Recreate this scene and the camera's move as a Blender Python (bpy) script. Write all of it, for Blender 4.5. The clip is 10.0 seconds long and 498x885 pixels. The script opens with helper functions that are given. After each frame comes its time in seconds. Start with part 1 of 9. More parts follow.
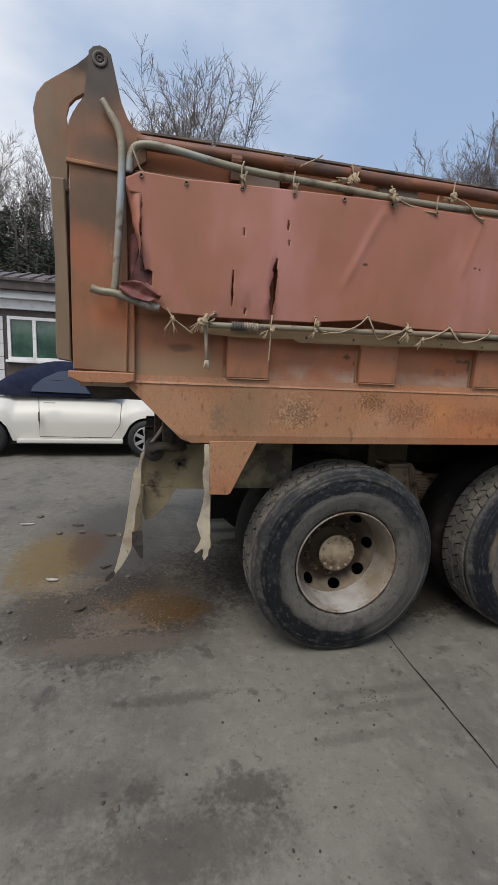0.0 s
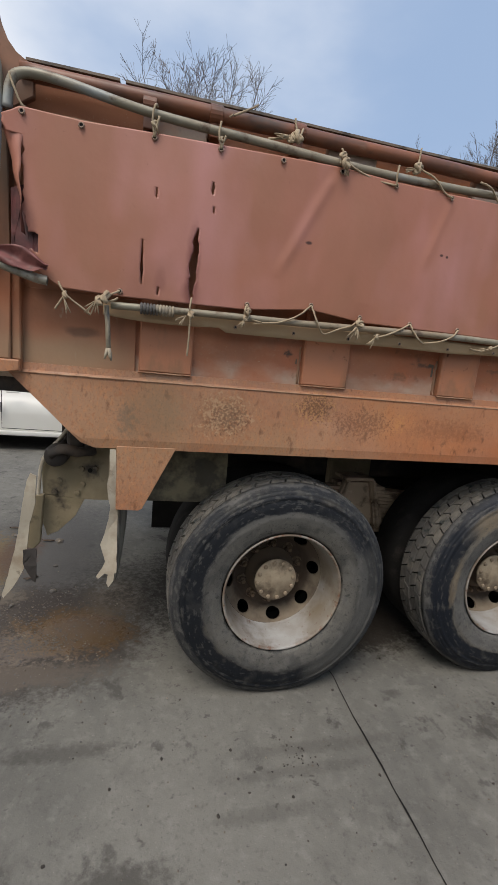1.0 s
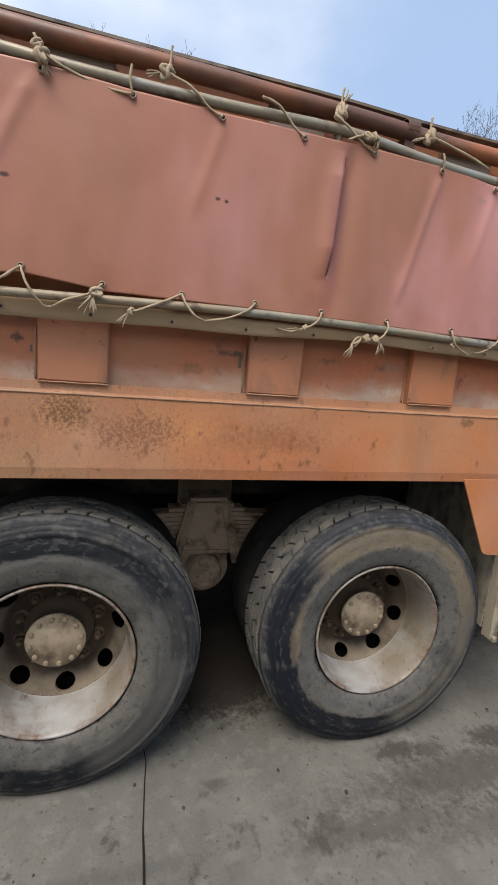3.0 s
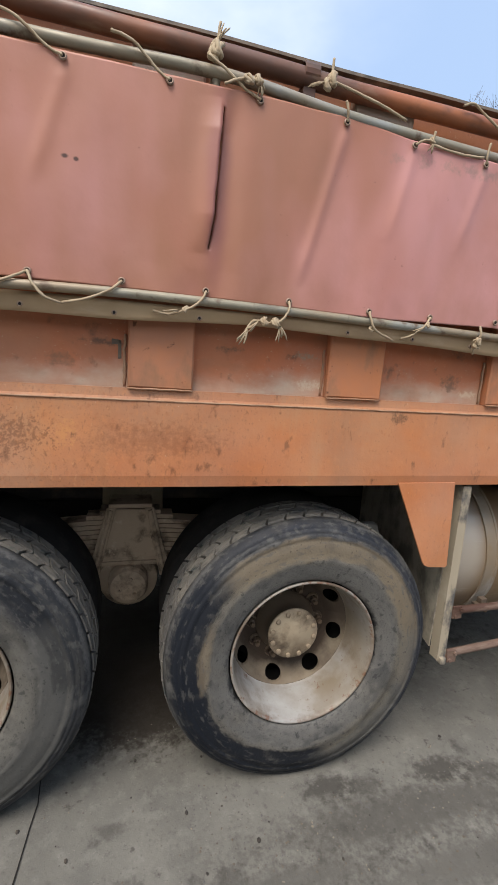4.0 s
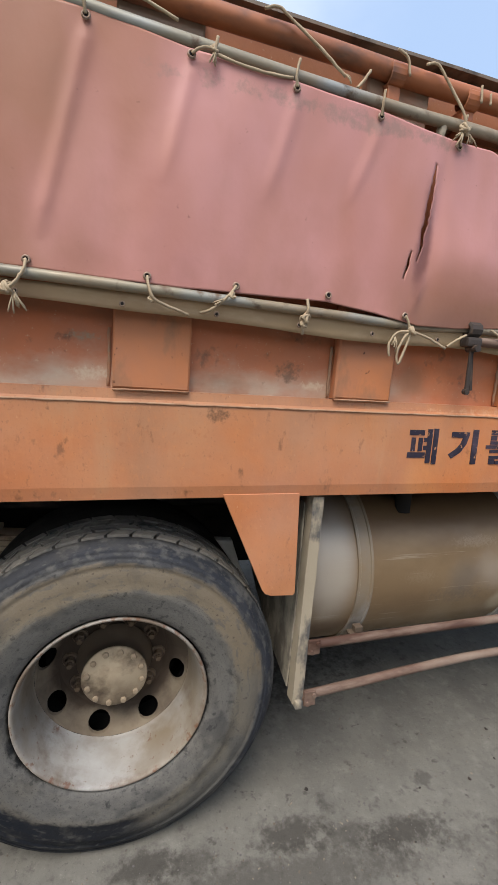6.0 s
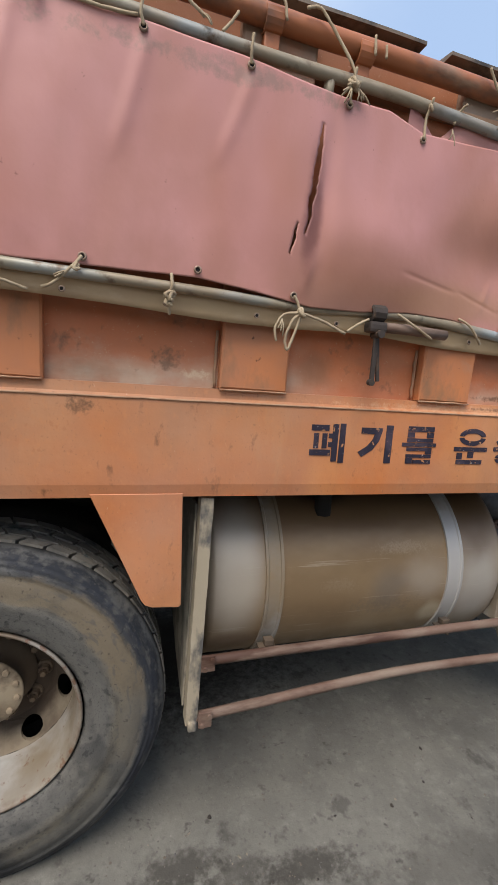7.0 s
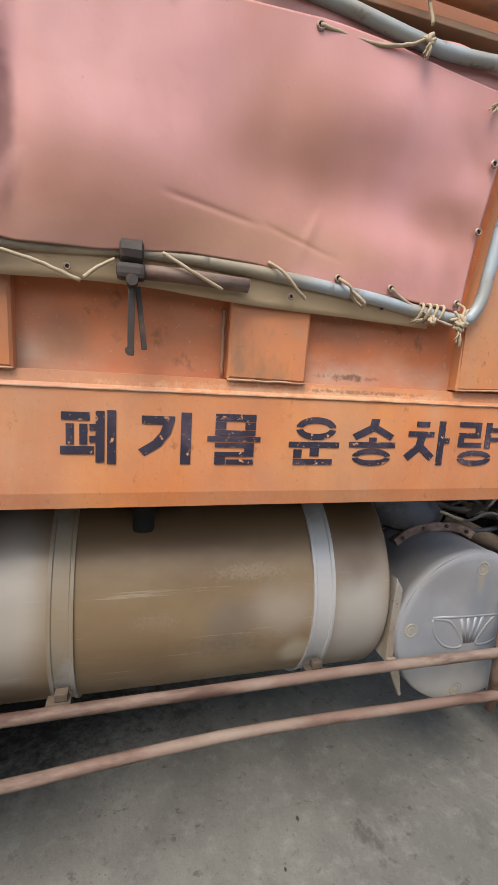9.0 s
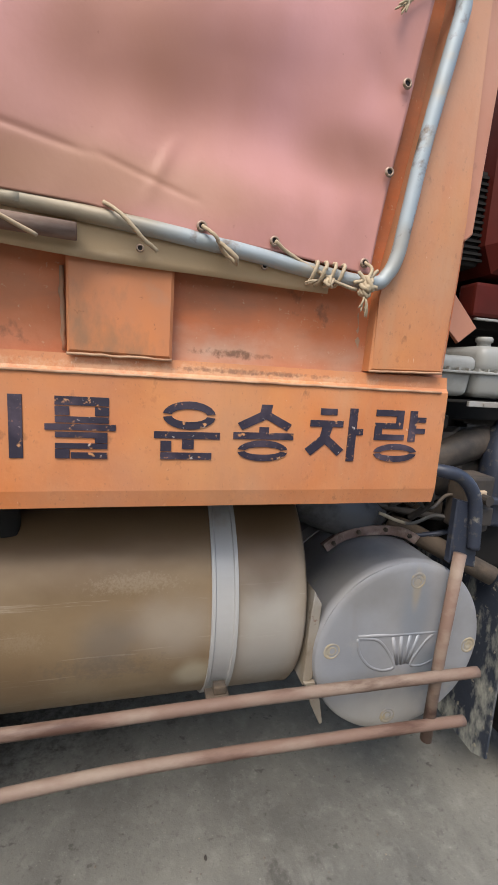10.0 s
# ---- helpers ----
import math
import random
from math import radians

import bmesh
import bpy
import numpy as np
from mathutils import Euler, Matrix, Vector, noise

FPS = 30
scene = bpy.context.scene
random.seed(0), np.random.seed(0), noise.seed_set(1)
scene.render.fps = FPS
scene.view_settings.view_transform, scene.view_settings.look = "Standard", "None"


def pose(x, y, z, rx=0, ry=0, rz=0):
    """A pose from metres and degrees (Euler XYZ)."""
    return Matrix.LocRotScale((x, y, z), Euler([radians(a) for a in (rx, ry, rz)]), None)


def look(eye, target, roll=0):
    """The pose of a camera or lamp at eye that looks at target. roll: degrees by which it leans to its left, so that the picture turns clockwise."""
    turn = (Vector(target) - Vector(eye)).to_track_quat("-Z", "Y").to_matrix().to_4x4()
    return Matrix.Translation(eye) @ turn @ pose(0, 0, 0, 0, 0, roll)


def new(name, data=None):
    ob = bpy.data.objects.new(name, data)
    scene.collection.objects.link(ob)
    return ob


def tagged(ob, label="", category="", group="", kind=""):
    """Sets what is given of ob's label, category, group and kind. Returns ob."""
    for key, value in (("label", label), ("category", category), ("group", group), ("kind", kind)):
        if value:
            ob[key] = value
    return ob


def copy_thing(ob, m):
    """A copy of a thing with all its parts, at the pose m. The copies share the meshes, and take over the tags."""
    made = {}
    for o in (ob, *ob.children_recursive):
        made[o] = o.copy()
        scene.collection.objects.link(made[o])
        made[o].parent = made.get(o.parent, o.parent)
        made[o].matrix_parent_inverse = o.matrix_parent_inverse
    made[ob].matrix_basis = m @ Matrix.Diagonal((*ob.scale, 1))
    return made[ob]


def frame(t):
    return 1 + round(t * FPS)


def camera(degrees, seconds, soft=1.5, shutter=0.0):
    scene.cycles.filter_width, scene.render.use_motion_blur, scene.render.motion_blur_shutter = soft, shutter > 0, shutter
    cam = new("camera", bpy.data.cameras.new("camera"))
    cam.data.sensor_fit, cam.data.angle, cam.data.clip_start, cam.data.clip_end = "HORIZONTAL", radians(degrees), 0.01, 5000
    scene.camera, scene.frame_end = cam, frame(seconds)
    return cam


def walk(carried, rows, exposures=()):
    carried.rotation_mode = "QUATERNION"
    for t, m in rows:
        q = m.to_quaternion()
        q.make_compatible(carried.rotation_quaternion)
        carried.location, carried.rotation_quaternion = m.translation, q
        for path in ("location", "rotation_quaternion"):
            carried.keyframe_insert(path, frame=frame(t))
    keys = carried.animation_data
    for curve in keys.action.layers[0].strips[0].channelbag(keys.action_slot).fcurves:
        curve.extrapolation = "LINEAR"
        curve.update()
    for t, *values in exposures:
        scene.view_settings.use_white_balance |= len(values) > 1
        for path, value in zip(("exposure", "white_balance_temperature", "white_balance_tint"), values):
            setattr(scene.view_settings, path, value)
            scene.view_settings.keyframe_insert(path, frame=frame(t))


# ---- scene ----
cam = camera(60.2, 10.0)
PATH = [
    (0, (-1.071, -2.061, 1.541), (-0.631, -0.135, 1.232), 2.4),
    (0.5, (-0.923, -1.938, 1.544), (-0.478, -0.014, 1.233), 2.2),
    (1, (-0.686, -1.796, 1.549), (-0.215, 0.122, 1.238), 5.0),
    (1.5, (-0.445, -1.707, 1.575), (0.051, 0.208, 1.276), 5.8),
    (2, (-0.255, -1.607, 1.57), (0.277, 0.301, 1.293), 4.0),
    (2.5, (0.0, -1.557, 1.557), (0.543, 0.349, 1.289), 4.1),
    (4, (0.681, -1.395, 1.567), (1.187, 0.518, 1.282), 3.3),
    (4.5, (0.868, -1.39, 1.566), (1.371, 0.524, 1.276), 2.5),
    (5, (1.004, -1.332, 1.561), (1.519, 0.578, 1.271), 2.3),
    (6.5, (1.541, -1.235, 1.572), (2.12, 0.657, 1.283), 3.8),
    (7, (1.727, -1.212, 1.555), (2.297, 0.684, 1.267), 3.9),
    (7.5, (1.901, -1.121, 1.557), (2.469, 0.774, 1.264), 4.0),
    (8, (2.074, -1.074, 1.542), (2.641, 0.822, 1.25), 3.5),
    (8.5, (2.285, -1.041, 1.538), (2.833, 0.861, 1.249), 3.1),
    (9, (2.45, -1.03, 1.532), (2.965, 0.879, 1.23), 3.3),
    (9.5, (2.611, -0.954, 1.515), (3.117, 0.954, 1.193), 3.6),
    (10, (2.804, -0.915, 1.517), (3.3, 0.992, 1.175), 3.7),
]
SKY, SUN = 0.084, 2.5
EXPOSURES = [(0, 0.09), (0.5, 0.03), (1, 0.16), (1.5, 0.34), (2.5, 0.43), (4.5, 0.72), (6.5, 0.62), (7, 0.54), (8.5, 0.75), (9, 0.97), (9.5, 0.98), (10, 0.93)]
walk(cam, [(t, look(eye, target, roll)) for t, eye, target, roll in PATH], EXPOSURES)

# ---- world and sun ----
world = bpy.data.worlds.new("world")
scene.world = world
world.use_nodes = True
wn, wl = world.node_tree.nodes, world.node_tree.links
sky = wn.new("ShaderNodeTexSky")
sky.sky_type, sky.sun_disc = "NISHITA", False
sky.sun_elevation, sky.sun_rotation = radians(58), radians(212)
sky.air_density, sky.dust_density, sky.ozone_density = 1.2, 2.0, 1.0
wtc = wn.new("ShaderNodeTexCoord")
wmap = wn.new("ShaderNodeMapping")
wmap.inputs["Scale"].default_value = (1.0, 1.0, 2.2)
wmap.inputs["Location"].default_value = (0.35, 0.0, 0.1)
wmap.inputs["Rotation"].default_value = (0.7, 0.5, 0.95)
wl.new(wtc.outputs["Generated"], wmap.inputs["Vector"])
wno = wn.new("ShaderNodeTexNoise")
wno.inputs["Scale"].default_value, wno.inputs["Detail"].default_value, wno.inputs["Roughness"].default_value = 1.7, 6.0, 0.5
wl.new(wmap.outputs["Vector"], wno.inputs["Vector"])
wr = wn.new("ShaderNodeMapRange")
wsep = wn.new("ShaderNodeSeparateXYZ")
wl.new(wtc.outputs["Generated"], wsep.inputs[0])
wax = wn.new("ShaderNodeMath")
wax.operation = "MULTIPLY_ADD"
wl.new(wsep.outputs["X"], wax.inputs[0])
wax.inputs[1].default_value = -0.42
wl.new(wno.outputs["Fac"], wax.inputs[2])
waz = wn.new("ShaderNodeMath")
waz.operation = "MULTIPLY_ADD"
wl.new(wsep.outputs["Z"], waz.inputs[0])
waz.inputs[1].default_value = -0.50
wl.new(wax.outputs[0], waz.inputs[2])
wr.interpolation_type = "SMOOTHERSTEP"
wr.inputs["From Min"].default_value, wr.inputs["From Max"].default_value = -0.12, 0.62
wr.inputs["To Min"].default_value, wr.inputs["To Max"].default_value = 0.0, 1.0
wl.new(waz.outputs[0], wr.inputs["Value"])
wmix = wn.new("ShaderNodeMix")
wmix.data_type = "RGBA"
wl.new(wr.outputs["Result"], wmix.inputs["Factor"])
haze = wn.new("ShaderNodeMix")
haze.data_type = "RGBA"
haze.inputs["Factor"].default_value = 0.72
wl.new(sky.outputs["Color"], haze.inputs["A"])
haze.inputs["B"].default_value = (4.6, 6.2, 9.0, 1.0)
wl.new(haze.outputs["Result"], wmix.inputs["A"])
wmix.inputs["B"].default_value = (10.4, 10.6, 11.0, 1.0)
wbg = wn["Background"]
wl.new(wmix.outputs["Result"], wbg.inputs["Color"])
wbg.inputs["Strength"].default_value = SKY

sun = new("sun", bpy.data.lights.new("sun", "SUN"))
sun.data.energy, sun.data.angle, sun.data.color = SUN, radians(32), (1.0, 0.91, 0.82)
sun.matrix_world = look((-5.0, -8.0, 15.2), (0, 0, 0))

# ---- materials ----
def material(name, base, rough=0.6, metal=0.0, layers=(), bump=(), spec=0.5, rough_var=0.12, blobs=()):
    """blobs: (centre, radii, colour, amount, raggedness, scale, softness), patches of their own shape. layers: (colour,
    scale, low, high, stretch, detail[, axis ramp]) laid over the base by noise; bump: (scale, strength, metres).
    """
    m = bpy.data.materials.new(name)
    m.use_nodes = True
    n, l = m.node_tree.nodes, m.node_tree.links
    b = n["Principled BSDF"]
    tc = n.new("ShaderNodeTexCoord")
    col = n.new("ShaderNodeRGB")
    col.outputs[0].default_value = (*base, 1)
    out = col.outputs[0]
    for k, layer in enumerate(layers):
        colour, scale, low, high, stretch, detail = layer[:6]
        mp = n.new("ShaderNodeMapping")
        mp.inputs["Scale"].default_value = stretch
        mp.inputs["Location"].default_value = (3.1 * k + 0.7, 1.7 * k, 2.3 * k)
        l.new(tc.outputs["Object"], mp.inputs["Vector"])
        no = n.new("ShaderNodeTexNoise")
        no.inputs["Scale"].default_value, no.inputs["Detail"].default_value = scale, detail
        no.inputs["Roughness"].default_value = 0.62
        l.new(mp.outputs["Vector"], no.inputs["Vector"])
        value = no.outputs["Fac"]
        if len(layer) > 6:
            # the layer grows along one axis from start to end
            axis, start, end, amount = layer[6]
            sep = n.new("ShaderNodeSeparateXYZ")
            l.new(tc.outputs["Object"], sep.inputs[0])
            ramp = n.new("ShaderNodeMapRange")
            ramp.interpolation_type = "SMOOTHSTEP"
            ramp.inputs["From Min"].default_value, ramp.inputs["From Max"].default_value = start, end
            ramp.inputs["To Min"].default_value, ramp.inputs["To Max"].default_value = 0.0, amount
            l.new(sep.outputs["XYZ".index(axis)], ramp.inputs["Value"])
            add = n.new("ShaderNodeMath")
            add.operation = "ADD"
            l.new(value, add.inputs[0])
            l.new(ramp.outputs["Result"], add.inputs[1])
            value = add.outputs[0]
        mr = n.new("ShaderNodeMapRange")
        mr.inputs["From Min"].default_value, mr.inputs["From Max"].default_value = low, high
        mr.inputs["To Max"].default_value = layer[7] if len(layer) > 7 else 1.0
        l.new(value, mr.inputs["Value"])
        mx = n.new("ShaderNodeMix")
        mx.data_type = "RGBA"
        l.new(mr.outputs["Result"], mx.inputs["Factor"])
        l.new(out, mx.inputs["A"])
        mx.inputs["B"].default_value = (*colour, 1)
        out = mx.outputs["Result"]
    for (cx, cy, cz), (rx, ry, rz), colour, amount, wob, scale, soft in blobs:
        warp = n.new("ShaderNodeTexNoise")
        warp.inputs["Scale"].default_value, warp.inputs["Detail"].default_value = scale, 6
        l.new(tc.outputs["Object"], warp.inputs["Vector"])
        mp = n.new("ShaderNodeMapping")
        mp.inputs["Location"].default_value = (-cx / rx, -cy / ry, -cz / rz)
        mp.inputs["Scale"].default_value = (1 / rx, 1 / ry, 1 / rz)
        l.new(tc.outputs["Object"], mp.inputs["Vector"])
        ln = n.new("ShaderNodeVectorMath")
        ln.operation = "LENGTH"
        l.new(mp.outputs["Vector"], ln.inputs[0])
        mad = n.new("ShaderNodeMath")
        mad.operation = "MULTIPLY_ADD"
        l.new(warp.outputs["Fac"], mad.inputs[0])
        mad.inputs[1].default_value = wob
        l.new(ln.outputs["Value"], mad.inputs[2])
        mr = n.new("ShaderNodeMapRange")
        mr.interpolation_type = "SMOOTHSTEP"
        mr.inputs["From Min"].default_value, mr.inputs["From Max"].default_value = 1 + wob * 0.5 + soft / 2, 1 + wob * 0.5 - soft / 2
        mr.inputs["To Max"].default_value = amount
        l.new(mad.outputs[0], mr.inputs["Value"])
        fac = mr.outputs["Result"]
        if soft < 1:
            # grainy stain: the patch only thickens a fine speckle
            mr.inputs["To Max"].default_value = 0.25 if soft < 0.45 else 0.34
            mr.inputs["From Min"].default_value, mr.inputs["From Max"].default_value = 1.45 + wob * 0.5, 0.15 + wob * 0.5
            gr = n.new("ShaderNodeTexNoise")
            gr.inputs["Scale"].default_value, gr.inputs["Detail"].default_value, gr.inputs["Roughness"].default_value = scale * 2.2, 7, 0.74
            l.new(tc.outputs["Object"], gr.inputs["Vector"])
            ad = n.new("ShaderNodeMath")
            ad.operation = "ADD"
            l.new(gr.outputs["Fac"], ad.inputs[0])
            l.new(fac, ad.inputs[1])
            th = n.new("ShaderNodeMapRange")
            th.inputs["From Min"].default_value, th.inputs["From Max"].default_value = (0.70, 0.75) if soft < 0.45 else (0.67, 0.88)
            th.inputs["To Max"].default_value = amount
            l.new(ad.outputs[0], th.inputs["Value"])
            fac = th.outputs["Result"]
        mx = n.new("ShaderNodeMix")
        mx.data_type = "RGBA"
        l.new(fac, mx.inputs["Factor"])
        l.new(out, mx.inputs["A"])
        mx.inputs["B"].default_value = (*colour, 1)
        out = mx.outputs["Result"]
    l.new(out, b.inputs["Base Color"])
    b.inputs["Metallic"].default_value = metal
    b.inputs["Specular IOR Level"].default_value = spec
    rn = n.new("ShaderNodeTexNoise")
    rn.inputs["Scale"].default_value, rn.inputs["Detail"].default_value = 9.0, 4.0
    l.new(tc.outputs["Object"], rn.inputs["Vector"])
    rm = n.new("ShaderNodeMapRange")
    rm.inputs["From Min"].default_value, rm.inputs["From Max"].default_value = 0.3, 0.7
    rm.inputs["To Min"].default_value, rm.inputs["To Max"].default_value = max(0.02, rough - rough_var), min(1, rough + rough_var)
    l.new(rn.outputs["Fac"], rm.inputs["Value"])
    l.new(rm.outputs["Result"], b.inputs["Roughness"])
    normal = None
    for scale, strength, metres in bump:
        bn = n.new("ShaderNodeTexNoise")
        bn.inputs["Scale"].default_value, bn.inputs["Detail"].default_value = scale, 5.0
        l.new(tc.outputs["Object"], bn.inputs["Vector"])
        bu = n.new("ShaderNodeBump")
        bu.inputs["Strength"].default_value, bu.inputs["Distance"].default_value = strength, metres
        l.new(bn.outputs["Fac"], bu.inputs["Height"])
        if normal:
            l.new(normal, bu.inputs["Normal"])
        normal = bu.outputs["Normal"]
    if normal:
        l.new(normal, b.inputs["Normal"])
    return m


ONE = (1, 1, 1)
RUST = (0.14, 0.055, 0.025)
orange = material("orange_paint", (0.56, 0.185, 0.052), 0.5, 0, [
    ((0.44, 0.155, 0.06), 2.2, 0.38, 0.72, (1, 1, 1), 4),
    ((0.62, 0.25, 0.08), 3.0, 0.55, 0.75, (1, 1, 0.6), 4, ("X", 1.4, 3.0, 0.06), 0.8),
    ((0.425, 0.225, 0.125), 1.7, 0.42, 0.86, (1, 1, 1.4), 5, ("X", 2.4, -1.0, 0.44), 0.92),
    ((0.335, 0.200, 0.112), 1.3, 0.45, 0.80, (1, 1, 1), 5, ("X", -0.024, -0.036, 0.30), 0.62),
    ((0.34, 0.115, 0.055), 1.6, 0.46, 0.70, (1, 1, 1.5), 5, ("X", 1.6, 0.2, 0.06), 0.5),
    ((0.28, 0.15, 0.085), 6.0, 0.52, 0.78, (1, 1, 0.16), 6, ("X", 2.6, -1.0, 0.05), 0.5),
    ((0.47, 0.30, 0.17), 8.0, 0.58, 0.80, (1, 1, 0.2), 6, ("X", 2.6, -1.3, 0.05), 0.45),
    ((0.55, 0.22, 0.08), 70.0, 0.55, 0.68, (1, 1, 0.6), 5, ("X", 1.6, -0.6, 0.06), 0.35),
    (RUST, 26.0, 0.63, 0.73, (1, 1, 0.6), 6, ("X", 3.0, 0.4, 0.045), 0.7),
    ((0.32, 0.11, 0.04), 36.0, 0.63, 0.72, (1, 1, 0.9), 8, ("X", 1.9, 0.2, 0.065), 0.36),
    ((0.60, 0.31, 0.16), 52.0, 0.66, 0.73, (1, 1, 0.8), 6, ("X", 1.6, -0.2, 0.05), 0.35),
    ((0.14, 0.08, 0.045), 130.0, 0.61, 0.70, (1, 1, 0.7), 4, ("X", 1.8, -0.4, 0.06), 0.35),
    ((0.50, 0.285, 0.19), 1.6, 0.50, 0.95, ONE, 4, ("Z", 1.80, 2.40, 0.5), 0.8),
    ((0.70, 0.52, 0.38), 60.0, 0.71, 0.75, (1, 1, 0.5), 3, ("X", 0, 1, 0.0), 0.6)],
    [(6, 0.14, 0.02), (45, 0.14, 0.004), (160, 0.12, 0.0015)],
    blobs=[((-0.40, 0, 1.37), (0.14, 1, 0.11), (0.17, 0.085, 0.045), 0.5, 0.9, 31, 0.5), ((-0.36, 0, 1.37), (0.17, 1, 0.14), (0.46, 0.29, 0.165), 0.85, 0.9, 24, 0.4), ((-0.34, 0, 1.36), (0.13, 1, 0.11), (0.12, 0.06, 0.034), 0.7, 1.0, 41, 0.4),
           ((0.06, 0, 1.43), (0.15, 1, 0.08), (0.18, 0.08, 0.038), 0.5, 0.9, 33, 0.5), ((0.04, 0, 1.43), (0.15, 1, 0.12), (0.46, 0.235, 0.10), 0.85, 0.9, 25, 0.4), ((0.05, 0, 1.43), (0.12, 1, 0.09), (0.11, 0.05, 0.027), 0.75, 1.0, 43, 0.4),
           ((0.28, 0, 1.37), (0.24, 1, 0.10), (0.16, 0.065, 0.032), 0.6, 1.0, 36, 0.4), ((0.75, 0, 1.36), (0.30, 1, 0.08), (0.20, 0.075, 0.035), 0.5, 1.0, 28, 0.5), ((0.47, 0, 1.38), (0.05, 1, 0.06), (0.55, 0.25, 0.09), 0.6, 0.8, 30, 0.4),
           ((-0.76, 0, 1.33), (0.07, 1, 0.10), (0.15, 0.12, 0.085), 0.6, 0.9, 20, 0.8), ((-0.62, 0, 1.36), (0.10, 1, 0.12), (0.20, 0.15, 0.09), 0.5, 0.9, 9, 1.4), ((1.62, 0, 1.46), (0.06, 1, 0.03), (0.12, 0.06, 0.03), 0.8, 1.0, 30, 0.7),
           ((2.9, 0, 1.50), (0.7, 1, 0.018), (0.60, 0.34, 0.19), 0.7, 1.0, 24, 0.6), ((3.05, 0, 1.507), (0.25, 1, 0.008), (0.20, 0.09, 0.05), 0.8, 1.4, 30, 0.6)])
rib_orange = material("rib_paint", (0.56, 0.20, 0.072), 0.55, 0, [
    ((0.43, 0.185, 0.10), 3.0, 0.38, 0.66, (1, 1, 1), 4, ("X", 2.6, -0.6, 0.22)),
    ((0.24, 0.14, 0.08), 9.0, 0.56, 0.72, (1, 1, 0.5), 6, ("Z", 1.62, 1.52, 0.08), 0.75),
    ((0.20, 0.11, 0.06), 5.0, 0.58, 0.72, (1, 1, 0.14), 6, ("X", 2.6, -1.0, 0.06), 0.6),
    (RUST, 30.0, 0.65, 0.72, ONE, 5), ((0.33, 0.265, 0.205), 4.0, 0.66, 0.92, ONE, 6, ("Z", 2.12, 2.40, 0.46), 0.9)],
    [(7, 0.14, 0.02), (90, 0.14, 0.002)])
flange_pink = material("faded_flange_paint", (0.42, 0.185, 0.115), 0.6, 0, [((0.47, 0.245, 0.17), 2.5, 0.42, 0.68, ONE, 4), ((0.22, 0.10, 0.06), 14, 0.60, 0.74, ONE, 6, ("X", 0, 1, 0), 0.5)], [(60, 0.12, 0.002)])
wall_orange = material("bed_wall_paint", (0.52, 0.16, 0.062), 0.6, 0, [
    ((0.36, 0.155, 0.09), 2.6, 0.38, 0.70, ONE, 5, ("X", 2.6, -0.6, 0.20)),
    ((0.50, 0.39, 0.30), 4.5, 0.58, 0.92, (1, 1, 1.5), 6, ("Z", 1.635, 1.53, 0.46), 0.95),
    ((0.60, 0.165, 0.050), 2.0, 0.48, 0.72, ONE, 4, ("X", 1.5, 2.7, 0.20), 0.75),
    ((0.40, 0.13, 0.05), 3.4, 0.52, 0.68, (0.8, 1, 1.2), 5, ("Z", 1.56, 1.70, 0.04), 0.6),
    ((0.11, 0.06, 0.038), 14.0, 0.61, 0.72, (1, 1, 0.8), 6, ("X", 0, 1, 0), 0.8),
    ((0.18, 0.11, 0.07), 4.0, 0.54, 0.78, (0.6, 1, 1.6), 6, ("Z", 1.66, 1.74, 0.14), 0.6),
    ((0.47, 0.20, 0.10), 3.0, 0.45, 0.75, (1, 1, 1), 5, ("Z", 2.25, 2.42, 0.3), 0.8),
    ((0.60, 0.45, 0.30), 90.0, 0.64, 0.72, ONE, 4, ("X", 0, 1, 0), 0.4)],
    [(7, 0.15, 0.02), (60, 0.2, 0.004)],
    blobs=[((1.84, 0, 1.60), (0.05, 1, 0.04), (0.13, 0.08, 0.05), 0.7, 0.9, 24, 0.6), ((1.93, 0, 1.56), (0.06, 1, 0.02), (0.62, 0.48, 0.34), 0.8, 0.8, 30, 0.6), ((-0.10, 0, 1.655), (0.03, 1, 0.02), (0.06, 0.04, 0.03), 0.9, 0.5, 20, 0.8), ((0.58, 0, 1.66), (0.09, 1, 0.015), (0.10, 0.065, 0.045), 0.8, 0.8, 20, 0.8), ((3.0, 0, 1.545), (0.12, 1, 0.012), (0.14, 0.07, 0.04), 0.8, 1.0, 26, 0.6), ((0.96, 0, 1.665), (0.06, 1, 0.014), (0.13, 0.08, 0.05), 0.8, 1.0, 22, 0.6), ((1.24, 0, 1.66), (0.05, 1, 0.018), (0.30, 0.23, 0.16), 0.8, 1.0, 30, 0.6), ((0.45, 0, 1.60), (0.06, 1, 0.03), (0.16, 0.10, 0.06), 0.6, 1.0, 26, 0.6), ((1.27, 0, 1.56), (0.10, 1, 0.025), (0.58, 0.46, 0.34), 0.7, 1.0, 34, 0.6), ((2.30, 0, 1.60), (0.05, 1, 0.05), (0.24, 0.12, 0.065), 0.6, 0.8, 14, 1.2)])
